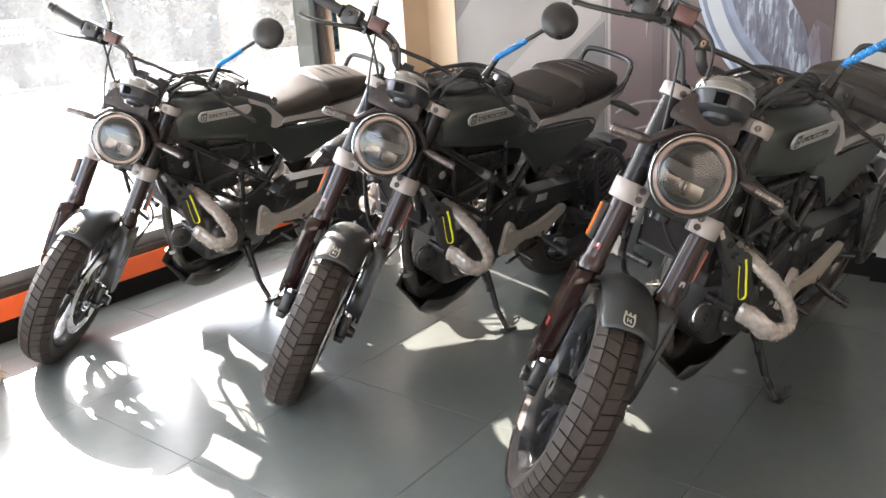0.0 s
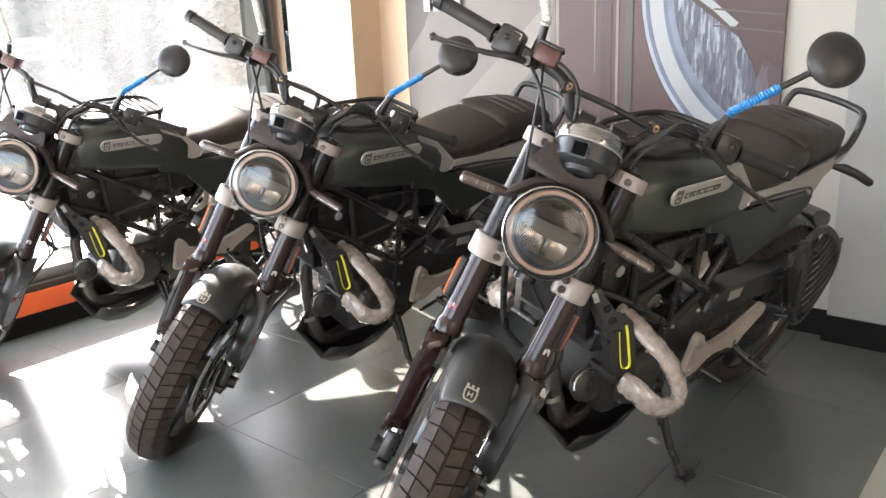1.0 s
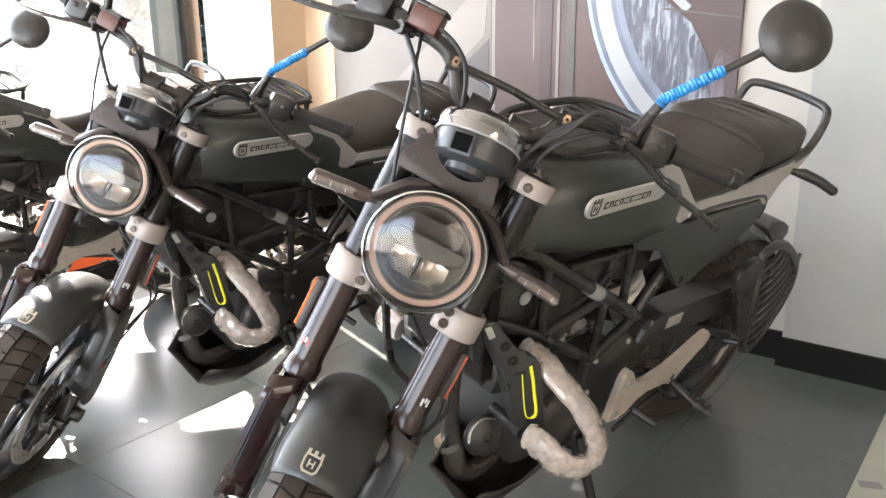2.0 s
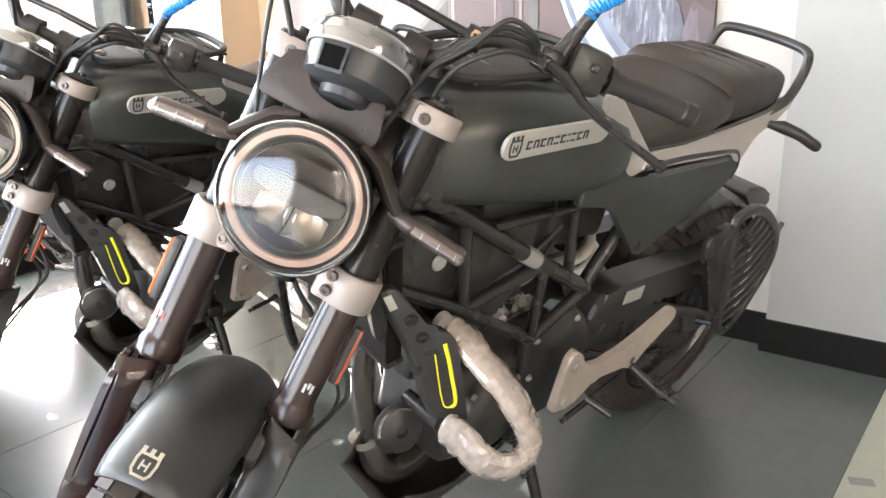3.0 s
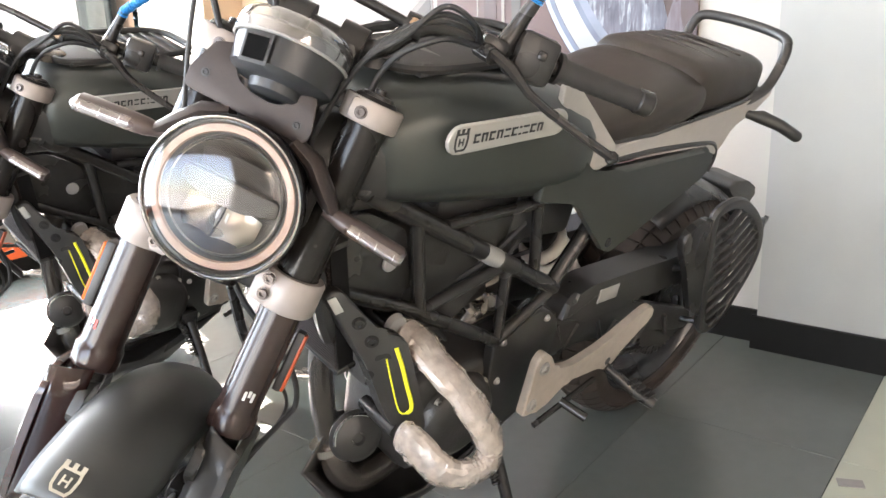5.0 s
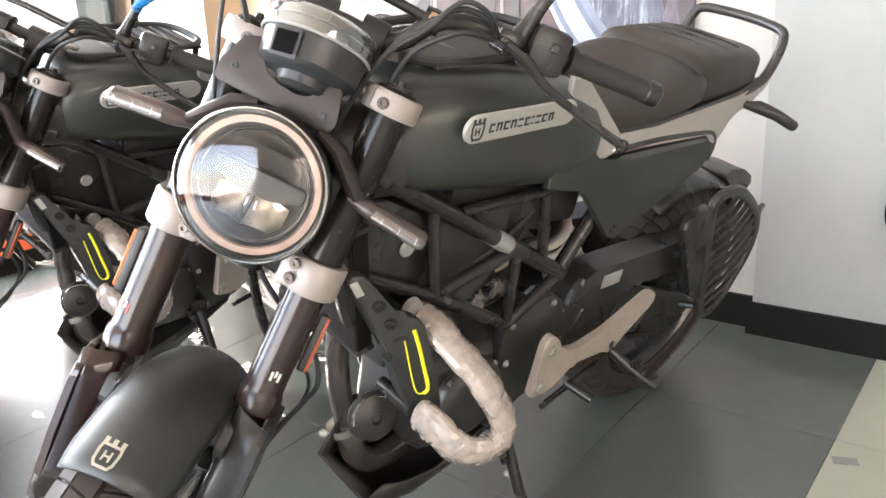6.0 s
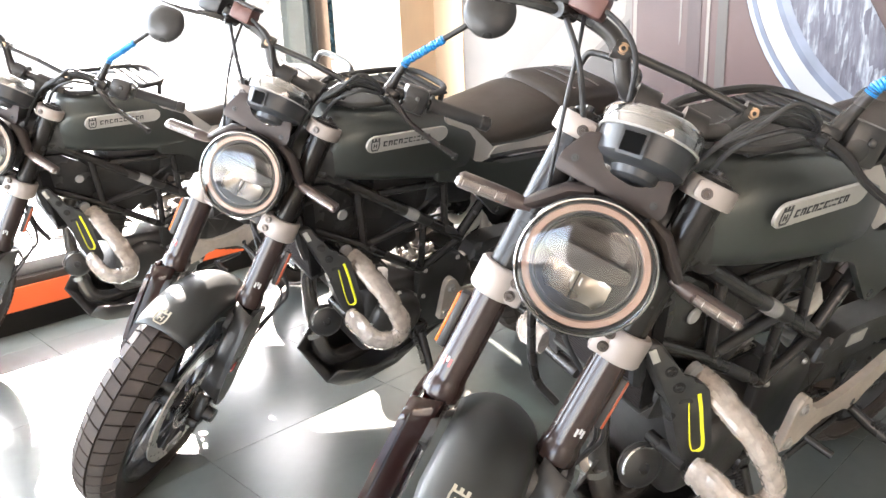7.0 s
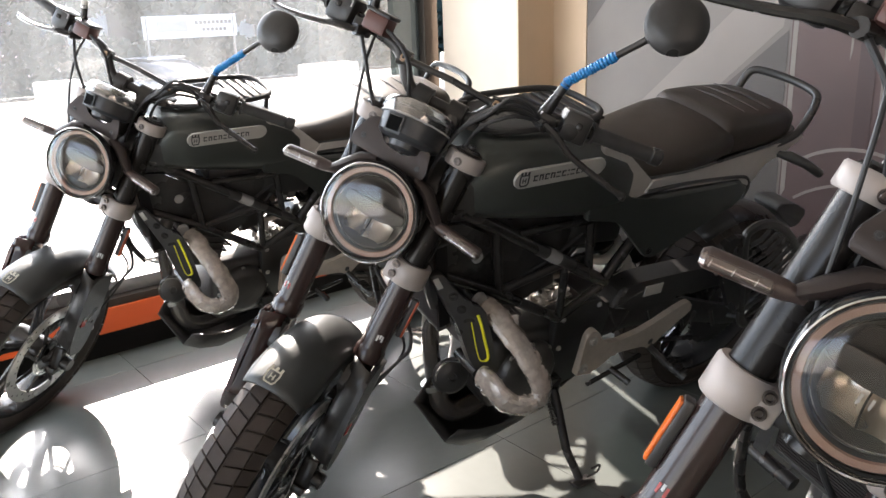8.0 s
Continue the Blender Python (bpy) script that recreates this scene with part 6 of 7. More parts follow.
def engine(bike):
    bm = bmesh.new()
    box(bm, (0.300, 0.200, 0.210), pose(-0.480, 0, 0.345), 0.030, 3)
    box(bm, (0.180, 0.180, 0.080), pose(-0.590, 0, 0.400), 0.020, 3)
    e = part("engine", bm, M_ENGINE, bike, "black single-cylinder engine")
    bm = bmesh.new()
    box(bm, (0.130, 0.140, 0.240), pose(-0.330, 0, 0.560, 0, -14, 0), 0.012)
    for k in range(5):
        box(bm, (0.142, 0.154, 0.006), pose(-0.330, 0, 0.560, 0, -14, 0) @ pose(0, 0, -0.06 + 0.022 * k))
    part("cylinder", bm, M_ENGINE, e)
    bm = bmesh.new()
    box(bm, (0.165, 0.165, 0.085), pose(-0.300, 0, 0.700, 0, -14, 0), 0.018, 3)
    part("cylinder_head", bm, M_ENGINE, e)
    for s in (1, -1):
        # round cover
        bm = bmesh.new()
        lathe(bm, [(0.0, 0.034), (0.055, 0.034), (0.072, 0.026), (0.082, 0.010), (0.084, 0.0)], pose(-0.425, 0.100 * s, 0.350, -90 * s), 36)
        c = part("engine_cover", bm, M_ENGINE, e)
        bolts(c, [(-0.425 + 0.078 * math.cos(math.pi * k / 4), 0.110 * s, 0.350 + 0.078 * math.sin(math.pi * k / 4)) for k in range(8)], (0, s, 0), 0.0055, 0.006, None, M_STEEL)
        if s > 0:
            bm = bmesh.new()
            out = [(-0.480, 0.500), (-0.610, 0.520), (-0.660, 0.470), (-0.640, 0.300), (-0.520, 0.270), (-0.490, 0.360)]
            plate(bm, rounded(out, 0.02, 3), 0.020, Matrix.Translation((0, 0.105 * s - 0.010, 0)) @ SIDE, 0.005)
            c = part("sprocket_cover", bm, M_BLACK, e)
            bolts(c, [(x, 0.118 * s, z) for x, z in ((-0.500, 0.485), (-0.610, 0.500), (-0.625, 0.310), (-0.530, 0.290), (-0.505, 0.400))], (0, s, 0), 0.0055, 0.005, None, M_STEEL)
        # black plate with a round plug high on the frame
        bm = bmesh.new()
        plate(bm, rounded([(-0.105, 0.792), (-0.190, 0.785), (-0.262, 0.745), (-0.295, 0.612), (-0.150, 0.672), (-0.085, 0.722)], 0.012, 3), 0.006, Matrix.Translation((0, 0.082 * s, 0)) @ SIDE, 0.002)
        c = part("frame_cover", bm, M_BLACK, e)
        bm = bmesh.new()
        lathe(bm, [(0.0, 0.005), (0.0115, 0.005), (0.0135, 0.003), (0.0135, 0.0)], pose(-0.238, 0.089 * s if s > 0 else -0.083, 0.698, -90 * s), 20)
        part("plug", bm, M_TAPE, c, "grey round plug")
        # airbox block and added filler boxes behind the frame
    bm = bmesh.new()
    box(bm, (0.200, 0.156, 0.160), pose(-0.430, 0, 0.700), 0.018)
    part("airbox", bm, M_BLACK, e)
    # dark boxes added to fill the see-through gap above the spring
    bm = bmesh.new()
    box(bm, (0.165, 0.170, 0.165), pose(-0.585, 0, 0.736, 0, -6, 0), 0.014)
    box(bm, (0.150, 0.130, 0.090), pose(-0.720, 0, 0.748, 0, -6, 0), 0.012)
    part("battery_box", bm, M_BLACK, e)
    # far-side plate added to hide the pale wall through the frame
    bm = bmesh.new()
    plate(bm, rounded([(-0.455, 0.555), (-0.490, 0.785), (-0.800, 0.800), (-0.830, 0.660), (-0.700, 0.540)], 0.015, 3), 0.005, Matrix.Translation((0, -0.088, 0)) @ SIDE, 0.001)
    part("rear_cover", bm, M_BLACK, e, "", 14)
    bm = bmesh.new()
    box(bm, (0.070, 0.060, 0.060), pose(-0.475, 0.02, 0.560, 0, 15, 0), 0.010)
    rod(bm, (-0.44, 0.02, 0.60), (-0.40, 0.02, 0.66), 0.024, 14)
    part("throttle_body", bm, M_ENGINE, e)
    bm = bmesh.new()
    box(bm, (0.120, 0.100, 0.022), pose(-0.560, -0.030, 0.448, 0, 8, 0), 0.006)
    lathe(bm, [(0.0, 0.0), (0.030, 0.0), (0.030, 0.020), (0.022, 0.024), (0.0, 0.024)], pose(-0.570, -0.03, 0.456), 18)
    part("crankcase_top", bm, M_CHROME, e, "bright machined crankcase top")
    for sgn in (1, -1):
        bm = bmesh.new()
        plate(bm, rounded([(-0.270, 0.735), (-0.300, 0.590), (-0.400, 0.545), (-0.465, 0.600), (-0.470, 0.740)], 0.012, 3), 0.004, Matrix.Translation((0, 0.080 * sgn - 0.002, 0)) @ SIDE, 0.001)
        part("inner_cover", bm, M_BLACK, e, "", 14)
    # wiring
    rnd = random.Random(4)
    for k in range(16):
        bm = bmesh.new()
        y = rnd.uniform(-0.09, 0.09)
        p = Vector((rnd.uniform(-0.38, -0.26), y, rnd.uniform(0.60, 0.74)))
        q = Vector((rnd.uniform(-0.62, -0.50), y + rnd.uniform(-0.04, 0.04), rnd.uniform(0.48, 0.70)))
        mid = (p + q) / 2 + Vector((0, rnd.uniform(-0.03, 0.03), rnd.uniform(-0.06, 0.04)))
        tube(bm, spline([p, mid, q], 6), rnd.choice((0.003, 0.004, 0.006)), 6)
        part("wire", bm, M_CABLE, e)
    bm = bmesh.new()
    box(bm, (0.026, 0.012, 0.016), pose(-0.506, 0.050, 0.644, 0, 20, 0), 0.003)
    part("connector", bm, M_YELLOW, e, "yellow plug")
    # bright fittings that show through the frame
    for k in range(26):
        bm = bmesh.new()
        p = Vector((rnd.uniform(-0.64, -0.50), rnd.uniform(-0.090, 0.0), rnd.uniform(0.44, 0.58)))
        m = Matrix.Translation(p) @ pose(0, 0, 0, rnd.uniform(0, 180), rnd.uniform(0, 180), rnd.uniform(0, 180))
        if k % 3 == 0:
            lathe(bm, [(0.006, -0.006), (0.015, -0.006), (0.016, 0.0), (0.015, 0.006), (0.006, 0.006)], m, 14)
        elif k % 3 == 1:
            box(bm, (0.044, 0.022, 0.005), m, 0.002)
        else:
            lathe(bm, [(0.0, -0.016), (0.008, -0.016), (0.008, 0.0), (0.012, 0.001), (0.012, 0.012), (0.0, 0.013)], m, 10)
        part("fitting", bm, rnd.choice((M_STEEL, M_CAST, M_CHROME)), e)
    for k in range(9):
        bm = bmesh.new()
        p = Vector((rnd.uniform(-0.52, -0.46), rnd.uniform(-0.09, 0.0), rnd.uniform(0.48, 0.58)))
        q = Vector((rnd.uniform(-0.66, -0.58), rnd.uniform(-0.09, 0.02), rnd.uniform(0.42, 0.56)))
        tube(bm, spline([p, (p + q) / 2 + Vector((0, rnd.uniform(-0.02, 0.02), rnd.uniform(-0.05, 0.02))), q], 6), rnd.choice((0.004, 0.006, 0.008)), 8)
        part("pipe", bm, rnd.choice((M_STEEL, M_CAST, M_CABLE)), e)
    # radiator and its shrouds
    bm = bmesh.new()
    rm = pose(-0.152, 0.0, 0.652, 0, 10, 0)
    box(bm, (0.026, 0.206, 0.211), rm)
    r = part("radiator", bm, M_RADIATOR, bike, "finned radiator")
    bm = bmesh.new()
    for k in range(40):
        box(bm, (0.004, 0.200, 0.0022), rm @ pose(0.0145, 0, -0.098 + 0.005 * k))
    tagged(part("cooling_fin", bm, M_FIN, r), kind="stuff")
    for z in (-0.106, 0.106):
        bm = bmesh.new()
        box(bm, (0.034, 0.210, 0.010), rm @ pose(0, 0, z), 0.003)
        part("radiator_tank", bm, M_BLACK, r)
    for s in (1, -1):
        bm = bmesh.new()
        km = Matrix(((1, 0, 0, 0), (0, 0, s, 0), (0, 1, 0, 0), (0, 0, 0, 1)))
        out = [(-0.112, 0.690), (-0.135, 0.700), (-0.186, 0.632), (-0.218, 0.624), (-0.243, 0.540), (-0.262, 0.466), (-0.258, 0.440), (-0.236, 0.430), (-0.205, 0.490), (-0.172, 0.580)]
        plate(bm, rounded(out, 0.010, 3), 0.022, km, 0.006)
        lean = lambda v: Vector((v.co.x, v.co.y + s * (0.085 - (v.co.x + 0.11) * 0.55), v.co.z))
        for v in bm.verts:
            v.co = lean(v)
        c = part("radiator_shroud", bm, M_BLACK, r, "black radiator shroud with a yellow loop")
        if s > 0:
            bm = bmesh.new()
            lp = [(-0.207, 0.607), (-0.218, 0.575), (-0.228, 0.540), (-0.238, 0.506), (-0.237, 0.492), (-0.226, 0.490), (-0.218, 0.508), (-0.208, 0.545), (-0.197, 0.588)]
            tube(bm, spline([(x, s * (0.0225 + 0.085 - (x + 0.11) * 0.55), z) for x, z in lp], 4), [0.0032] * 18 + [0.0013] * 15, 6)
            part("accent", bm, M_YELLOW, c, "yellow accent line")
        fx = lambda x, z, o: Vector((x + 0.48 * o, s * (0.107 - (x + 0.11) * 0.55 + 0.876 * o), z))
        ax = Vector((0.876, -0.482 * s, 0)) * 0.5 + Vector((0, 0, 0.87))
        ax.normalize()
        nr = Vector((0.482, 0.876 * s, 0))
        bi = nr.cross(ax)
        c0 = fx(-0.128, 0.676, 0.001)
        lm = Matrix(((ax.x, bi.x, nr.x, c0.x), (ax.y, bi.y, nr.y, c0.y), (ax.z, bi.z, nr.z, c0.z), (0, 0, 0, 1)))
        bm = bmesh.new()
        box(bm, (0.026, 0.012, 0.002), lm, 0.0006)
        part("label_plate", bm, M_BADGE, c, "small metal label")
        bolts(c, [tuple(fx(x, z, 0.0)) for x, z in ((-0.158, 0.648), (-0.176, 0.618), (-0.232, 0.452))], (0.482, 0.876 * s, 0), 0.0075, 0.005, None, M_BLACKMETAL)
    # horn
    bm = bmesh.new()
    hk = along((-0.206, 0.100, 0.404), (-0.184, 0.176, 0.430)) @ Matrix.Diagonal((1.06, 1.06, 1.0, 1))
    lathe(bm, [(0.0, -0.012), (0.030, -0.012), (0.038, -0.004), (0.041, 0.004), (0.038, 0.010), (0.030, 0.014), (0.010, 0.018), (0.008, 0.012), (0.0, 0.012)], hk, 32)
    h = part("horn", bm, M_BLACK, bike, "round black horn")
    bm = bmesh.new()
    lathe(bm, [(0.0335, 0.0135), (0.0355, 0.0140), (0.0375, 0.0115)], hk @ pose(0, 0, 0, 0, 0, 60), 32, 130)
    part("horn_ring", bm, M_CHROME, h)
    # exhaust
    bm = bmesh.new()
    pts = [(-0.280, -0.020, 0.630), (-0.232, -0.022, 0.560), (-0.222, -0.024, 0.470), (-0.228, -0.012, 0.370), (-0.244, 0.000, 0.290), (-0.266, 0.012, 0.220), (-0.330, 0.010, 0.185), (-0.480, -0.02, 0.185)]
    tube(bm, spline(pts, 6), [0.0205] * 25 + [0.025] * 18, 18)
    ex = part("exhaust_pipe", bm, M_EXHAUST, bike, "dull steel exhaust header")
    bm = bmesh.new()
    tube(bm, [(-0.236, -0.007, 0.292), (-0.239, -0.003, 0.278)], 0.028, 16)
    part("clamp_band", bm, M_CHROME, ex)
    bm = bmesh.new()
    lathe(bm, [(0.0, 0.0), (0.012, 0.0), (0.012, 0.018), (0.009, 0.019), (0.009, 0.034), (0.005, 0.035), (0.005, 0.050), (0.0, 0.050)], along((-0.215, -0.030, 0.430), (-0.150, -0.075, 0.425)), 14)
    part("lambda_sensor", bm, M_CHROME, ex)
    bm = bmesh.new()
    tube(bm, spline([(-0.480, -0.03, 0.190), (-0.60, -0.06, 0.200), (-0.70, -0.12, 0.250), (-0.80, -0.15, 0.330), (-1.05, -0.16, 0.430), (-1.06, -0.16, 0.434)], 5), [0.026] * 10 + [0.045] * 15 + [0.03], 18)
    part("silencer", bm, M_BLACKMETAL, ex)
    # belly guard
    bm = bmesh.new()
    rows = []
    for st in (((-0.221, 0.006, 0.328), (-0.184, 0.0, 0.253), (-0.236, 0.080, 0.170), (-0.262, 0.098, 0.212)),
               ((-0.280, -0.060, 0.300), (-0.258, -0.050, 0.180), (-0.290, 0.078, 0.135), (-0.316, 0.102, 0.196)),
               ((-0.340, -0.100, 0.250), (-0.340, -0.080, 0.125), (-0.360, 0.076, 0.122), (-0.385, 0.104, 0.190)),
               ((-0.470, -0.100, 0.240), (-0.470, -0.080, 0.150), (-0.470, 0.080, 0.150), (-0.470, 0.100, 0.215)),
               ((-0.610, -0.100, 0.290), (-0.610, -0.080, 0.240), (-0.610, 0.080, 0.240), (-0.610, 0.100, 0.270))):
        rows.append([bm.verts.new(p) for p in st])
    for p, q in zip(rows, rows[1:]):
        for j in range(3):
            bm.faces.new((p[j], p[j + 1], q[j + 1], q[j]))
    bg = part("belly_guard", bm, M_BLACK, bike, "black shovel-shaped belly guard")
    sol = bg.modifiers.new("thick", "SOLIDIFY")
    sol.thickness = 0.006


def film_wrap(bm, pts, r, seed, seg=16):
    """Loose film round a tube: a flattened, creased sleeve with blunt folds."""
    rnd = random.Random(seed)
    cs = spline(pts, 7)
    n = len(cs)
    rr = [r * (0.86 if i in (0, n - 1) else 1.0) * (1 + 0.04 * math.sin(i * 0.8) + rnd.uniform(-0.02, 0.02)) for i in range(n)]
    tube(bm, cs, rr, seg, flat=0.62)
    for v in bm.verts:
        v.co += Vector((rnd.uniform(-1, 1), rnd.uniform(-1, 1), rnd.uniform(-1, 1))) * 0.0009
    bmesh.ops.subdivide_edges(bm, edges=[e for e in bm.edges if rnd.random() < 0.35], cuts=1)
    for v in bm.verts:
        v.co += Vector((rnd.uniform(-1, 1), rnd.uniform(-1, 1), rnd.uniform(-1, 1))) * 0.0006
    bmesh.ops.triangulate(bm, faces=bm.faces)


def foot_gear(bike):
    # crash guards wrapped in bubble film
    for s in (1, -1):
        bm = bmesh.new()
        pts = [(-0.252, 0.118, 0.596), (-0.264, 0.145, 0.588), (-0.270, 0.182, 0.570), (-0.284, 0.222, 0.545), (-0.302, 0.256, 0.506), (-0.316, 0.276, 0.464), (-0.304, 0.282, 0.442),
               (-0.274, 0.276, 0.432), (-0.240, 0.258, 0.440), (-0.224, 0.226, 0.460), (-0.222, 0.185, 0.462)]
        tube(bm, spline([(x, y * s, z) for x, y, z in pts], 5), 0.0115, 10)
        g = part("crash_guard", bm, M_TAPE, bike, "crash guard wrapped in creased bubble film")
        bm = bmesh.new()
        film_wrap(bm, [(x, y * s, z) for x, y, z in pts], 0.0300, 7 + s)
        part("film_wrap", bm, M_BUBBLE, g, "creased clear bubble film", 22)
        for p, q in (((-0.255, 0.06 * s, 0.600), (-0.262, 0.135 * s, 0.590)), ((-0.225, 0.09 * s, 0.455), (-0.224, 0.170 * s, 0.456))):
            bm = bmesh.new()
            rod(bm, p, q, 0.012, 10)
            part("guard_mount", bm, M_BLACKMETAL, g)
        bm = bmesh.new()
        lathe(bm, [(0.0, 0.010), (0.016, 0.010), (0.018, 0.0)], pose(-0.236, 0.118 * s, 0.612, -90 * s), 16)
        part("guard_boss", bm, M_TAPE, g)
        # foot plate
        bm = bmesh.new()
        out = [(-0.520, 0.350), (-0.528, 0.470), (-0.545, 0.484), (-0.566, 0.470), (-0.590, 0.432), (-0.640, 0.420), (-0.715, 0.428), (-0.760, 0.440), (-0.862, 0.474), (-0.888, 0.470), (-0.900, 0.440), (-0.870, 0.428),
               (-0.800, 0.385), (-0.775, 0.352), (-0.740, 0.374), (-0.640, 0.384), (-0.575, 0.345)]
        k = Matrix.Translation((0, 0.172 * s, 0)) @ pose(0, 0, 0, 0, 0, 1.0 * s) @ Matrix.Diagonal((1, s, 1, 1)) @ SIDE
        plate(bm, rounded(out, 0.012, 3), 0.016, k, 0.005)
        f = part("foot_plate", bm, M_CAST, bike, "pale cast aluminium foot plate", 14)
        bolts(f, [(-0.552, 0.448, 0.016), (-0.540, 0.372, 0.016)], (0, 0, 1), 0.010, 0.006, k, M_STEEL)
        bm = bmesh.new()
        lathe(bm, [(0.0, 0.0168), (0.0085, 0.0168)], k @ pose(-0.765, 0.382, 0), 14)
        part("hole", bm, M_DARKPRINT, f)
        bm = bmesh.new()
        tube(bm, [(-0.765, 0.175 * s, 0.368), (-0.790, 0.215 * s, 0.340), (-0.812, 0.272 * s, 0.322)], [0.010, 0.012, 0.012], 10)
        for j in range(5):
            box(bm, (0.026, 0.006, 0.006), pose(-0.796 - 0.003 * j, (0.222 + 0.010 * j) * s, 0.350 - 0.003 * j))
        part("foot_peg", bm, M_BLACKMETAL, f)
        bm = bmesh.new()
        rod(bm, (-0.760, 0.160 * s, 0.330), (-0.580, 0.168 * s, 0.300), 0.006, 8)
        rod(bm, (-0.660, 0.160 * s, 0.318), (-0.678, 0.214 * s, 0.306), 0.009, 10)
        part("gear_lever", bm, M_BLACKMETAL, f)
    # side stand, down
    bm = bmesh.new()
    box(bm, (0.045, 0.040, 0.060), pose(-0.500, 0.120, 0.290), 0.008)
    tube(bm, [(-0.500, 0.135, 0.290), (-0.505, 0.165, 0.240), (-0.512, 0.215, 0.150), (-0.530, 0.262, 0.088)], [0.013, 0.012, 0.011, 0.011], 10)
    box(bm, (0.060, 0.034, 0.010), pose(-0.535, 0.270, 0.082, 16, 0, 0), 0.004)
    sd = part("side_stand", bm, M_BLACKMETAL, bike, "black side stand, folded down")
    bm = bmesh.new()
    k = along((-0.475, 0.135, 0.300), (-0.490, 0.195, 0.195))
    n = 80
    tube(bm, [k @ Vector((0.007 * math.cos(i * 1.2), 0.007 * math.sin(i * 1.2), 0.100 * i / n)) for i in range(n + 1)], 0.0022, 5)
    part("stand_spring", bm, M_BLACKMETAL, sd)
    bm = bmesh.new()
    tube(bm, spline([(-0.548, 0.270, 0.092), (-0.575, 0.275, 0.105), (-0.580, 0.272, 0.122), (-0.556, 0.268, 0.115)], 4), 0.0028, 6)
    part("stand_tang", bm, M_BLACKMETAL, sd)


def cables(bike):
    def hose(name, pts, r, material=M_CABLE):
        bm = bmesh.new()
        tube(bm, spline(pts, 8), r, 8)
        part(name, bm, material, bike)

    def f(x, y, z):
        return (BAR if z > 0.25 else FK) @ Vector((x, y, z))

    # loom from the left bar round the head to the lamp
    for k in range(3):
        o = 0.010 * k
        hose("cable", [f(0.016, 0.200 - o, 0.376), f(0.040 + o, 0.165, 0.388 + o * 0.4), f(0.056 + o, 0.125, 0.382 + o * 0.8), f(0.068 + o * 0.4, 0.088 + o * 0.5, 0.350), f(0.066, 0.064, 0.300), f(0.046, 0.052, 0.230), f(0.020, 0.045, 0.150)], 0.0036)
    for k in range(1):
        hose("cable", [f(0.020, -0.165, 0.384), f(0.060 + 0.02 * k, -0.150 - 0.02 * k, 0.330), f(0.082, -0.120, 0.240), f(0.060, -0.085, 0.120), f(0.030, -0.050, 0.060)], 0.0030)
    hose("brake_hose", [f(0.030, -0.190, 0.374), f(0.066, -0.140, 0.320), f(0.046, -0.085, 0.230), f(0.035, -0.060, 0.120), f(-0.010, 0.020, -0.030), f(-0.040, 0.125, -0.110), f(-0.050, 0.158, -0.160), f(-0.050, 0.152, -0.198), f(-0.050, 0.128, -0.268), f(-0.052, 0.115, -0.310), f(-0.060, 0.112, -0.370)], 0.0042)
    hose("sensor_wire", [f(-0.012, 0.118, -0.120), f(-0.050, 0.150, -0.180), f(-0.060, 0.128, -0.290), f(-0.040, 0.100, -0.400), f(0.0, 0.080, -0.470)], 0.0028)
    hose("clutch_cable", [f(0.030, 0.180, 0.378), f(0.060, 0.130, 0.360), f(0.040, 0.085, 0.290), Vector((-0.16, 0.062, 0.80)), Vector((-0.25, 0.060, 0.66)), Vector((-0.40, 0.075, 0.50))], 0.004)
    hose("throttle_cable", [f(0.0, -0.215, 0.390), f(0.040, -0.150, 0.400), f(0.048, -0.085, 0.370), f(0.010, -0.050, 0.290), Vector((-0.18, -0.08, 0.84)), Vector((-0.30, -0.08, 0.76))], 0.004)
    hose("coolant_hose", [Vector((-0.150, 0.085, 0.600)), Vector((-0.128, 0.092, 0.650)), Vector((-0.122, 0.080, 0.710)), Vector((-0.150, 0.060, 0.745))], 0.014)
    # side protector loops beside the radiator
    for s in (-1,):
        bm = bmesh.new()
        tube(bm, spline([(-0.090, 0.075 * s, 0.700), (-0.095, 0.118 * s, 0.680), (-0.120, 0.128 * s, 0.560), (-0.150, 0.122 * s, 0.450), (-0.185, 0.090 * s, 0.400)], 5), 0.0085, 8)
        part("radiator_guard", bm, M_BLACKMETAL, bike)


def motorcycle():
    bike = new("motorcycle")
    tagged(bike, "dark green-grey scrambler motorcycle leaning on its side stand", "motorcycle", "motorcycles in a row")
    front_end(bike)
    headlight(bike)
    dash(bike)
    handlebar(bike)
    bodywork(bike)
    chassis(bike)
    engine(bike)
    foot_gear(bike)
    cables(bike)
    return bike


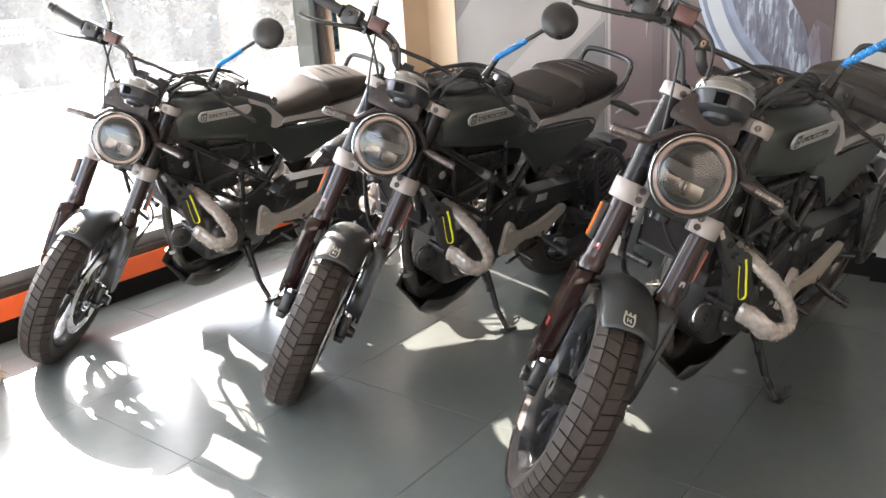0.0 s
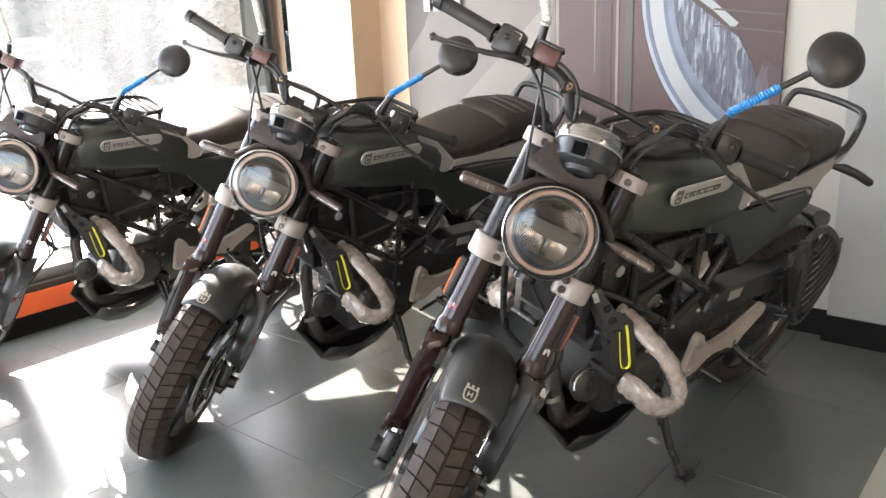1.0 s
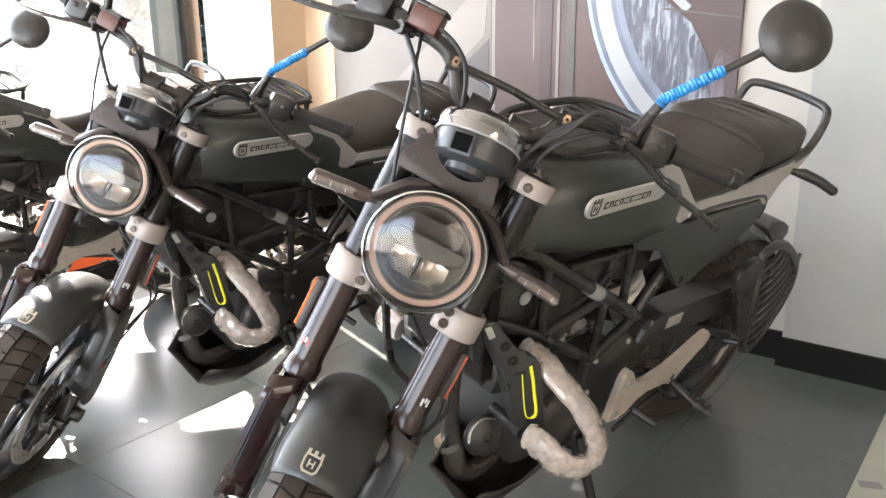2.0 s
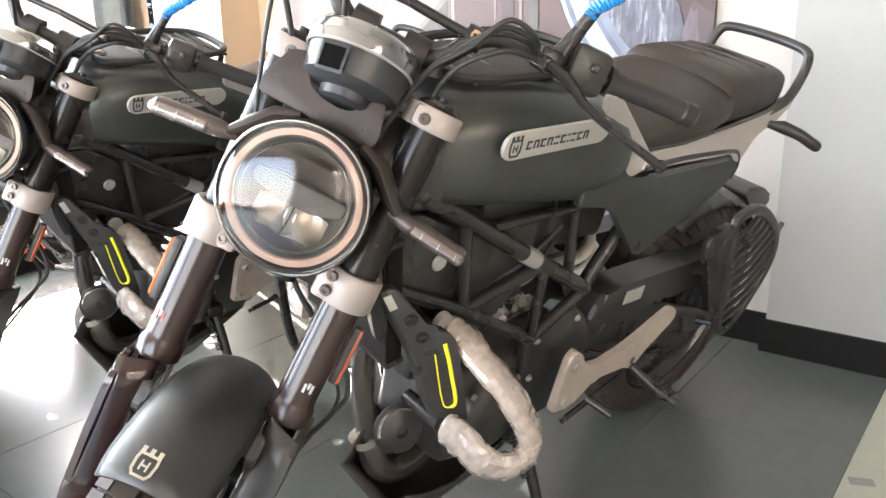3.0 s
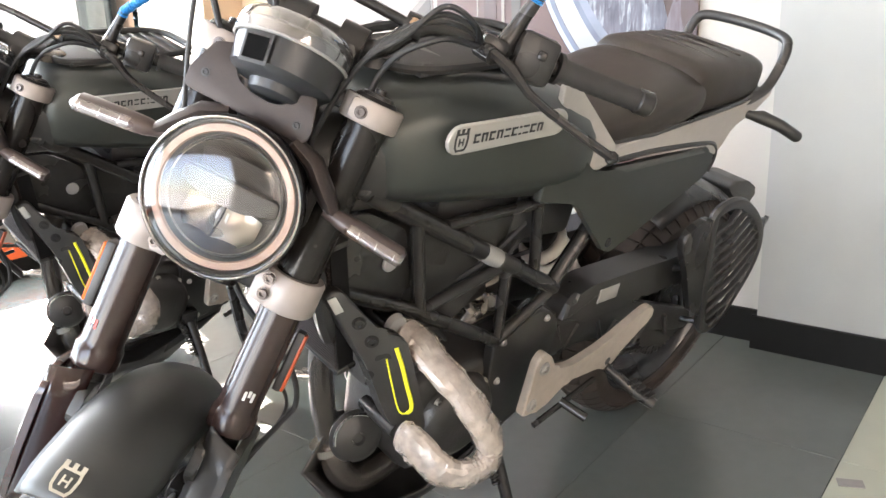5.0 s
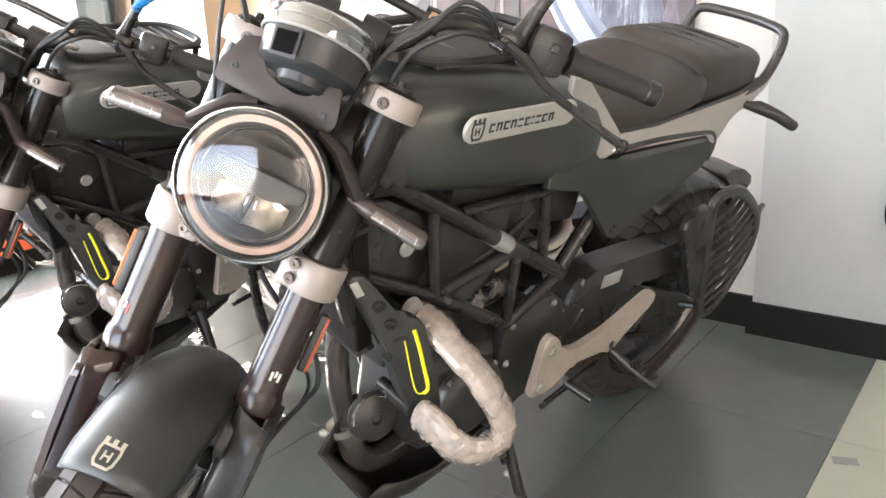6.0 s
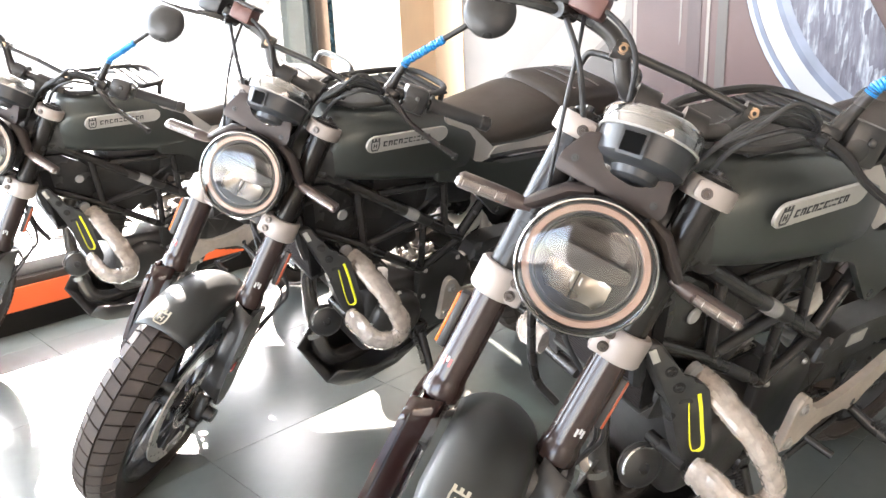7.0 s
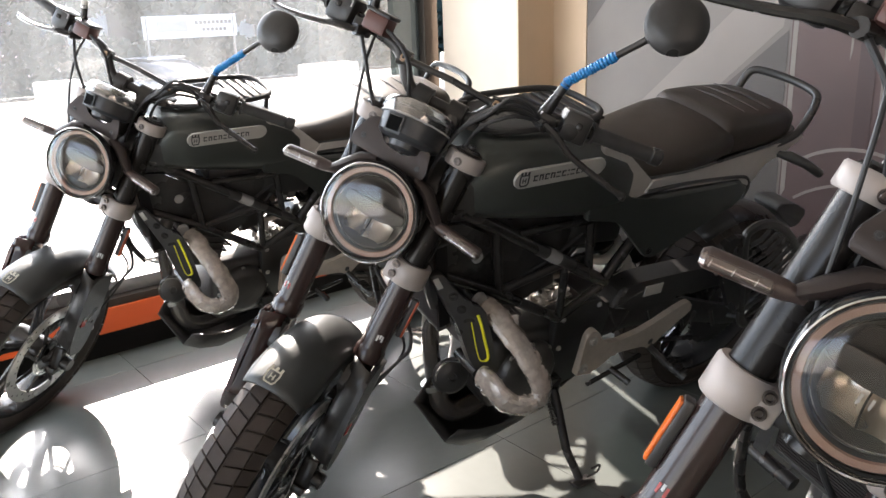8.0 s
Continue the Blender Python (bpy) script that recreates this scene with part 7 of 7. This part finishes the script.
LEAN, HEADING = 16.0, 223.0
bike_a = motorcycle()
bike_a.matrix_world = pose(0.3336, 1.9585, 0.0, -LEAN, 0, HEADING)
copy_thing(bike_a, pose(-0.3975, 2.5598, 0.0, -LEAN, 0, HEADING + 3.1))
copy_thing(bike_a, pose(-1.3631, 2.9901, 0.0, -LEAN, 0, HEADING + 6.0))
# the first machine's left mirror sits further out on its bar
for ob in [q for q in bpy.data.objects if q.name.startswith("mirror") and q.parent and q.parent.name.startswith("handlebar") and q.parent.parent == bike_a]:
    if min(v.co.y for v in ob.data.vertices) > 0:
        ob.matrix_basis = Matrix.Translation(BAR.to_3x3() @ Vector((0.0, 0.022, 0.001)))

# ---------------------------------------------------------------- floor tiles, last
TILE, JOINT = 0.60, 0.0012
EDGE_A = -0.155  # the dark tiles end here and pale ones begin
floor = new("floor")
tagged(floor, "dark grey stone-look floor tiles with fine joints", "floor", "", "structure")
floor.matrix_world = ROOM


def lay(cols, material):
    cache = {}
    for a0, a1 in cols:
        b = 1.108 - 0.60 * 9
        while b < BACK_B + 0.1:
            key = round(a1 - a0, 4)
            if key in cache:
                ob = new("tile", cache[key])
                ob.parent = floor
            else:
                bm = bmesh.new()
                box(bm, (a1 - a0 - JOINT, TILE - JOINT, 0.02), None, 0.0006, 1)
                ob = part("tile", bm, material, floor)
                cache[key] = ob.data
            ob.matrix_basis = pose((a0 + a1) / 2, b + TILE / 2, -0.010)
            b += TILE


a, cols = -2.403 - 0.6 * 2, []
while a < EDGE_A - 0.01:
    cols.append((max(a, WIN_A - 0.1), min(a + TILE, EDGE_A)))
    a += TILE
lay(cols, M_TILE)
a, cols = EDGE_A, []
while a < RIGHT_A:
    cols.append((a, min(a + TILE, RIGHT_A + 0.05)))
    a += TILE
lay(cols, M_PALE)


def floor_mark():
    bm = bmesh.new()
    box(bm, (0.052, 0.030, 0.002), pose(1.605, 2.325, 0.001, 0, 0, -14), 0.0005, 1)
    tagged(part("floor_label", bm, M_TAPE), "small grey label stuck on the pale floor", "label")


floor_mark()
